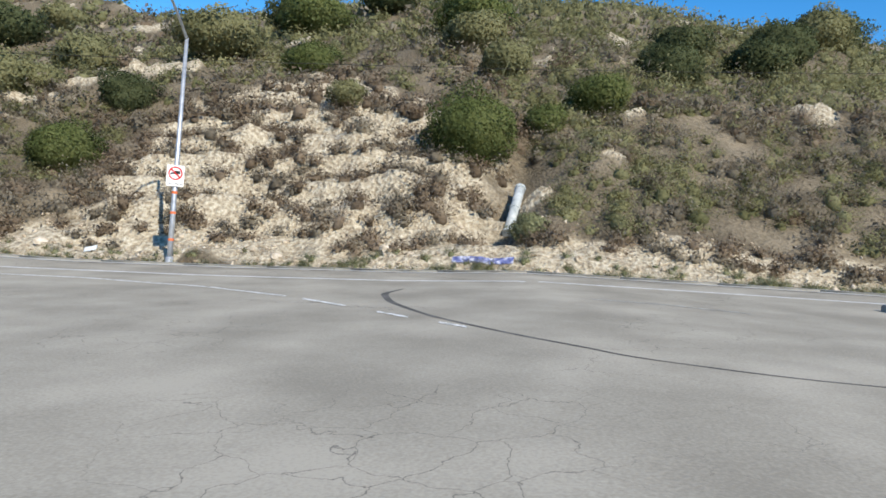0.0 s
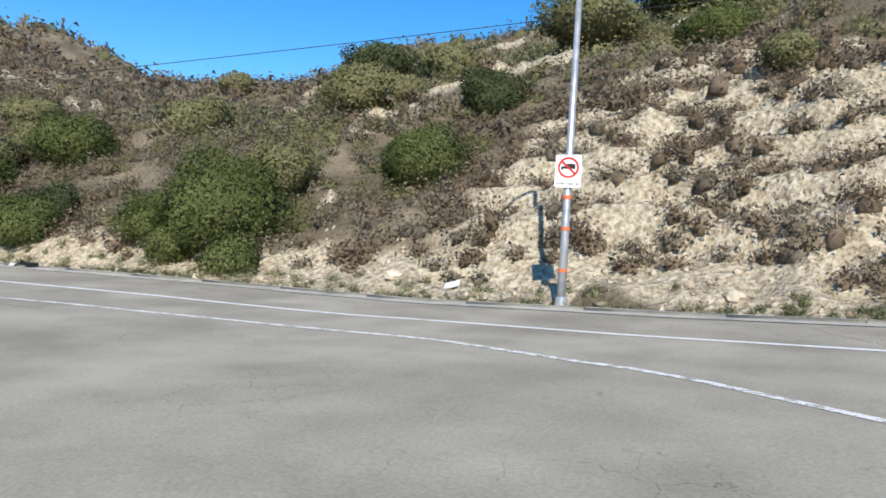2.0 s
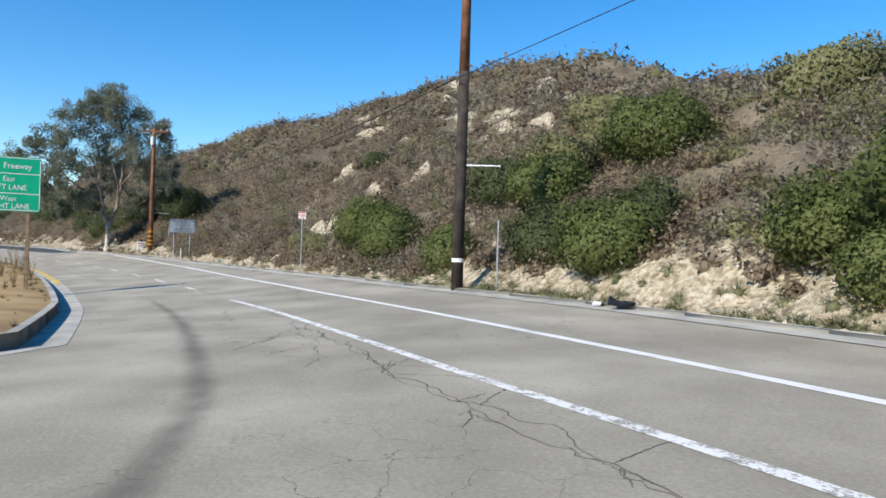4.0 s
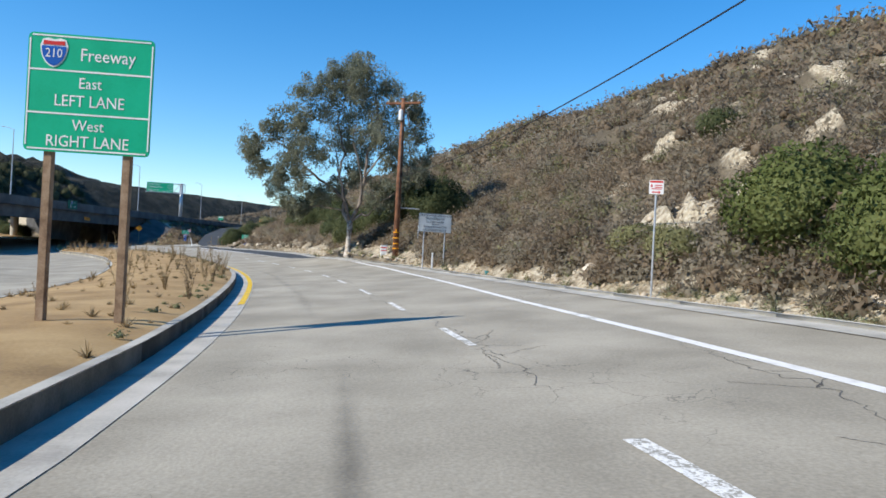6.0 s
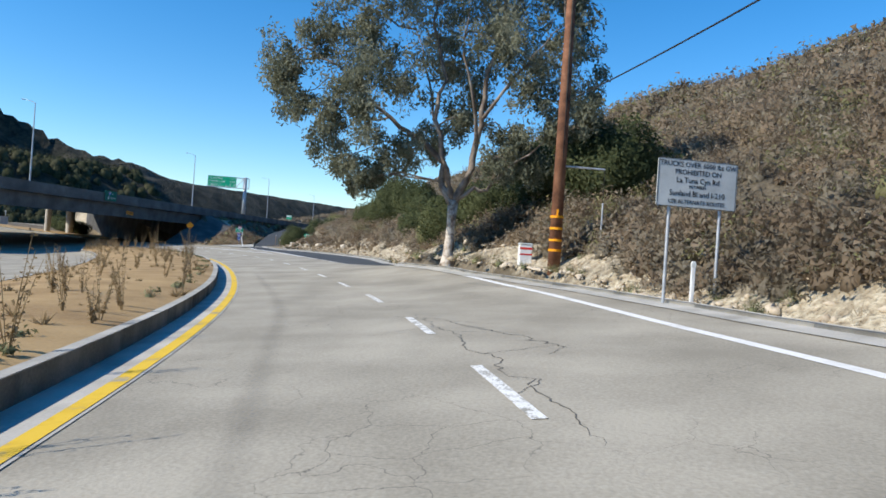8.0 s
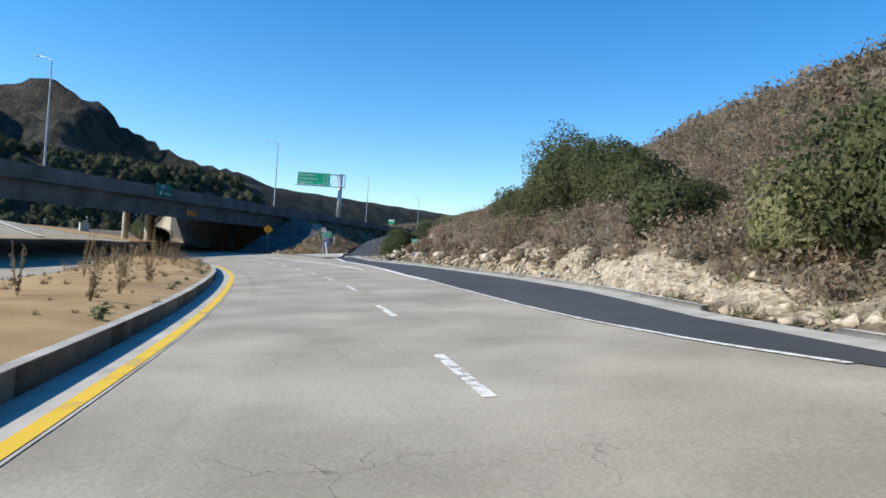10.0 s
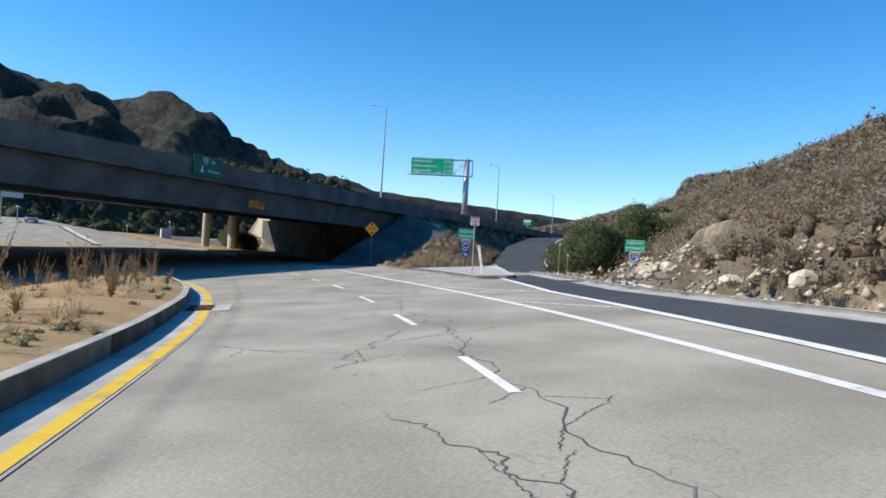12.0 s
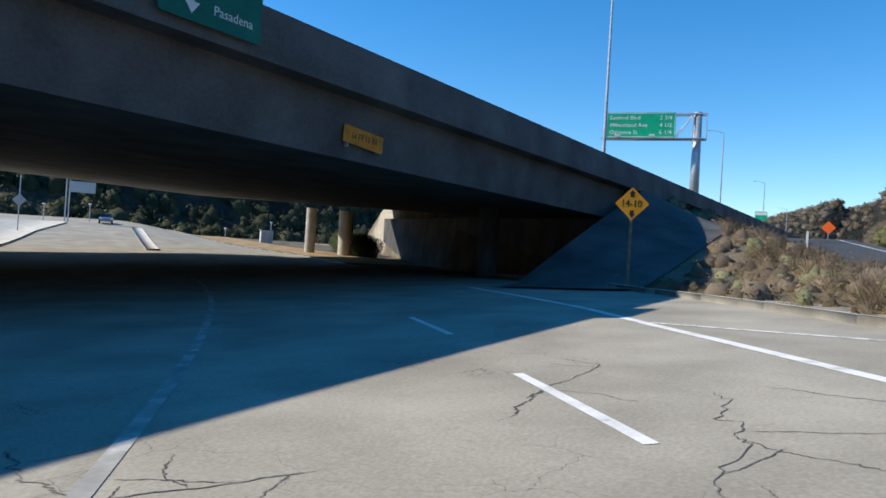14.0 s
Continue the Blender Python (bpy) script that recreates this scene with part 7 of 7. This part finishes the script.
def weed_stalk(variant):
    g = random.Random(variant)
    w = tagged(new("tall_weed"), "tall dry weed stalk standing in the median soil", "weed", "median weeds")
    h = (1.5, 1.1, 0.75)[variant]
    V, m = [], []
    for k in range(7 + variant):
        a, lean = 6.28 * g.random(), 0.12 + 0.2 * g.random()
        hh = h * (0.65 + 0.4 * g.random())
        tip = Vector((math.cos(a) * lean * hh, math.sin(a) * lean * hh, hh))
        part("stem", tube([(0, 0, -0.1), tip * 0.5 + Vector((0, 0, 0.05)), tip], [0.008, 0.006, 0.003], 5), STRAW, w)
        for j in range(22):
            f = 0.12 + 0.88 * g.random()
            c = tip * f
            u = Vector((g.uniform(-1, 1), g.uniform(-1, 1), g.uniform(-0.2, 1))).normalized()
            V.append((c, u, 0.02 + 0.04 * (1 - f) * g.random() + 0.01))
    C = np.array([tuple(c + u * s) for c, u, s in V])
    U = np.array([tuple(u) for _, u, _ in V])
    S = np.array([s for *_, s in V])
    T = leaf_tris(C, np.roll(U, 1, 1), S * 1.6, S * 0.8)
    mesh_np("leaves", T, np.arange(len(T)).reshape(-1, 3), (STRAW, BROWN, STRAW)[variant], parent=w)
    return w


def plant_median():
    first = [weed_stalk(k) for k in range(3)]
    g = np.random.default_rng(3)
    spots = [(9.5, -4.0, 0), (13.5, -3.3, 1), (17, -4.4, 0), (11, -6, 1), (21.5, -3.4, 1), (25.5, -3.3, 0), (28.5, -3.25, 0), (30, -3.3, 0), (33, -5, 1), (37.5, -3.3, 1)]
    for _ in range(84):
        s = float(g.choice([g.uniform(22, 70), g.uniform(84, 117), g.uniform(100, 118)]))
        f = g.uniform(0.08, 0.95)
        spots.append((s, float(med_left(s) + (med_d(s) - med_left(s)) * f), int(g.integers(0, 3))))
    for k, (s, d, v) in enumerate(spots):
        x, y = to_xy(s, d)
        z = float(median_height(s, d)) - 0.03
        m = pose(float(x), float(y), z, 0, 0, float(g.uniform(0, 360)))
        if k < 3:
            first[k].matrix_basis = m
        else:
            c = copy_thing(first[v], m)
            c.scale = [float(g.uniform(0.6, 1.1))] * 3
    # bushy dry weeds towards the median's end, and green tufts beside the kerb
    s, f = g.uniform(76, 117, 90), g.uniform(0.06, 0.94, 90)
    x, y = to_xy(s, med_left(s) + (med_d(s) - med_left(s)) * f)
    scrub_mesh("dry_weeds", x, y, g.uniform(0.25, 0.6, 90), STRAW, 120, "bushy dry weeds on the median", 0.035, 0.8, 1.25, core=0, sink=-0.38)
    s = g.uniform(4, 100, 60)
    x, y = to_xy(s, med_d(s) - 0.4 - g.random(60) * 0.5)
    scrub_mesh("green_tufts", x, y, g.uniform(0.1, 0.22, 60), WEEDY, 60, "small green tufts beside the median kerb", 0.05, 0.3, 0.7, core=0.4, sink=-0.34)
    # low tufts, uncounted
    s, f = g.uniform(-8, 118, 420), g.uniform(0.03, 0.97, 420)
    d = med_left(s) + (med_d(s) - med_left(s)) * f
    x, y = to_xy(s, d)
    blades = 40
    k = np.repeat(np.arange(420), blades)
    u = unit(len(k))
    u[:, 2] = np.abs(u[:, 2]) + 0.25
    r = g.uniform(0.06, 0.24, 420)[k]
    base = np.stack([x[k], y[k], median_height(s, d)[k] - 0.02], 1)
    tip = base + u * (r * g.uniform(0.5, 1.1, len(k)))[:, None]
    side = np.cross(u, unit(len(k))) * 0.012
    V = np.stack([base - side, base + side, tip], 1).reshape(-1, 3)
    tagged(mesh_np("median_tufts", V, np.arange(len(V)).reshape(-1, 3), STRAW), "small dry grass tufts on the median", "grass", kind="stuff")


plant_median()


# ---- rocks ----
ROCK = mat("cream_rock", [(0.36, 0.29, 0.2), (0.52, 0.44, 0.33), (0.64, 0.57, 0.46)], scale=2.2, fine=11.0, bump=0.6, bdist=0.05, obrand=0.15)


def boulder(x, y, r, seed, label="angular cream-coloured rock at the foot of the slope"):
    bm = bmesh.new()
    bmesh.ops.create_icosphere(bm, subdivisions=2, radius=r * 0.6)
    for v in bm.verts:
        n = noise.noise(v.co / r * 1.3 + Vector((seed * 7.1, seed, 0))) * 0.45 + noise.noise(v.co / r * 3.1 + Vector((seed, 2, 5))) * 0.2
        v.co *= 1 + n
        v.co.x, v.co.y = round(v.co.x / r * 3.2) * r / 3.2 * 0.5 + v.co.x * 0.5, round(v.co.y / r * 3.2) * r / 3.2 * 0.5 + v.co.y * 0.5
        v.co.z *= 0.7
    ob = part("rock", bm, ROCK)
    ob.matrix_basis = pose(x, y, float(land(np.array([x]), np.array([y]))[0]) + r * 0.05)
    return tagged(ob, label, "rock", "loose rocks")


for k, (s, o, r) in enumerate(((16, 1.3, 0.42), (17.2, 1.5, 0.3), (18.2, 1.2, 0.36), (15.2, 1.6, 0.25), (13, 1.0, 0.2), (5, 1.2, 0.3), (-6, 1.1, 0.3), (-12, 1.3, 0.35), (-17, 1.4, 0.45), (-24, 1.5, 0.5), (-33, 1.3, 0.4), (-37, 2.0, 0.5),
                              (76, 1.5, 0.45), (80, 1.8, 0.6), (84, 1.6, 0.5), (88, 1.7, 0.65), (92, 1.6, 0.5), (95, 1.9, 0.5), (98, 1.7, 0.45), (101, 2.2, 0.4), (60, 1.4, 0.35), (52, 1.3, 0.3))):
    x, y = to_xy(s, kerb_d(s) + o)
    boulder(float(x), float(y), r, k)


def rubble():
    n = 4200
    s = rng.uniform(-58, 108, n)
    d = kerb_d(s) + 0.3 + rng.uniform(0, 1, n) ** 1.6 * 4
    x, y = to_xy(s, d)
    z = land(x, y)
    r = rng.uniform(0.03, 0.16, n) * rng.uniform(0.4, 1.2, n)
    o = np.array([(1, 0, 0), (-1, 0, 0), (0, 1, 0), (0, -1, 0), (0, 0, 0.8), (0, 0, -0.6)], float)
    V = np.stack([x, y, z], 1)[:, None] + o[None] * r[:, None, None] * rng.uniform(0.6, 1.4, (n, 6, 1)) + rng.normal(size=(n, 6, 3)) * r[:, None, None] * 0.2
    f = np.array([(0, 2, 4), (2, 1, 4), (1, 3, 4), (3, 0, 4), (2, 0, 5), (1, 2, 5), (3, 1, 5), (0, 3, 5)])
    F = (np.arange(n) * 6)[:, None, None] + f[None]
    tagged(mesh_np("rubble", V.reshape(-1, 3), F.reshape(-1, 3), ROCK), "loose pale stones at the foot of the slope", "stones", kind="stuff")


rubble()


# ---- woods beyond the bridge ----
def far_woods():
    x, y = rng.uniform(-380, -60, 3200), rng.uniform(-330, -165, 3200)
    u = -y - 196 - 0.35 * (x + 215)
    s, d = to_sd(x, y)
    ok = (u > -6) & (u < 70) & ((np.abs(d + 8) > 22) | (s > 284))
    x, y = x[ok], y[ok]
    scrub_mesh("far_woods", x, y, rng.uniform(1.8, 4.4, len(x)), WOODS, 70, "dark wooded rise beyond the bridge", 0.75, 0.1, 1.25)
    # scrub on the hill that closes the valley
    x, y = rng.uniform(-420, -300, 3000), rng.uniform(-110, 60, 3000)
    ok = (x < -334) | (y > ramp_y(x) + 8)
    x, y = x[ok], y[ok]
    half = rng.random(len(x)) < 0.5
    scrub_mesh("dry_scrub", x[half], y[half], rng.uniform(0.9, 2.2, half.sum()), BROWN, 60, "dry brown scrub on the hill closing the valley", 0.42, 0.3, 0.8, core=0.64)
    scrub_mesh("sage_scrub", x[~half], y[~half], rng.uniform(0.9, 2.2, (~half).sum()), GREYB, 60, "grey-brown scrub on the hill closing the valley", 0.42, 0.2, 0.8, core=0.64)


far_woods()
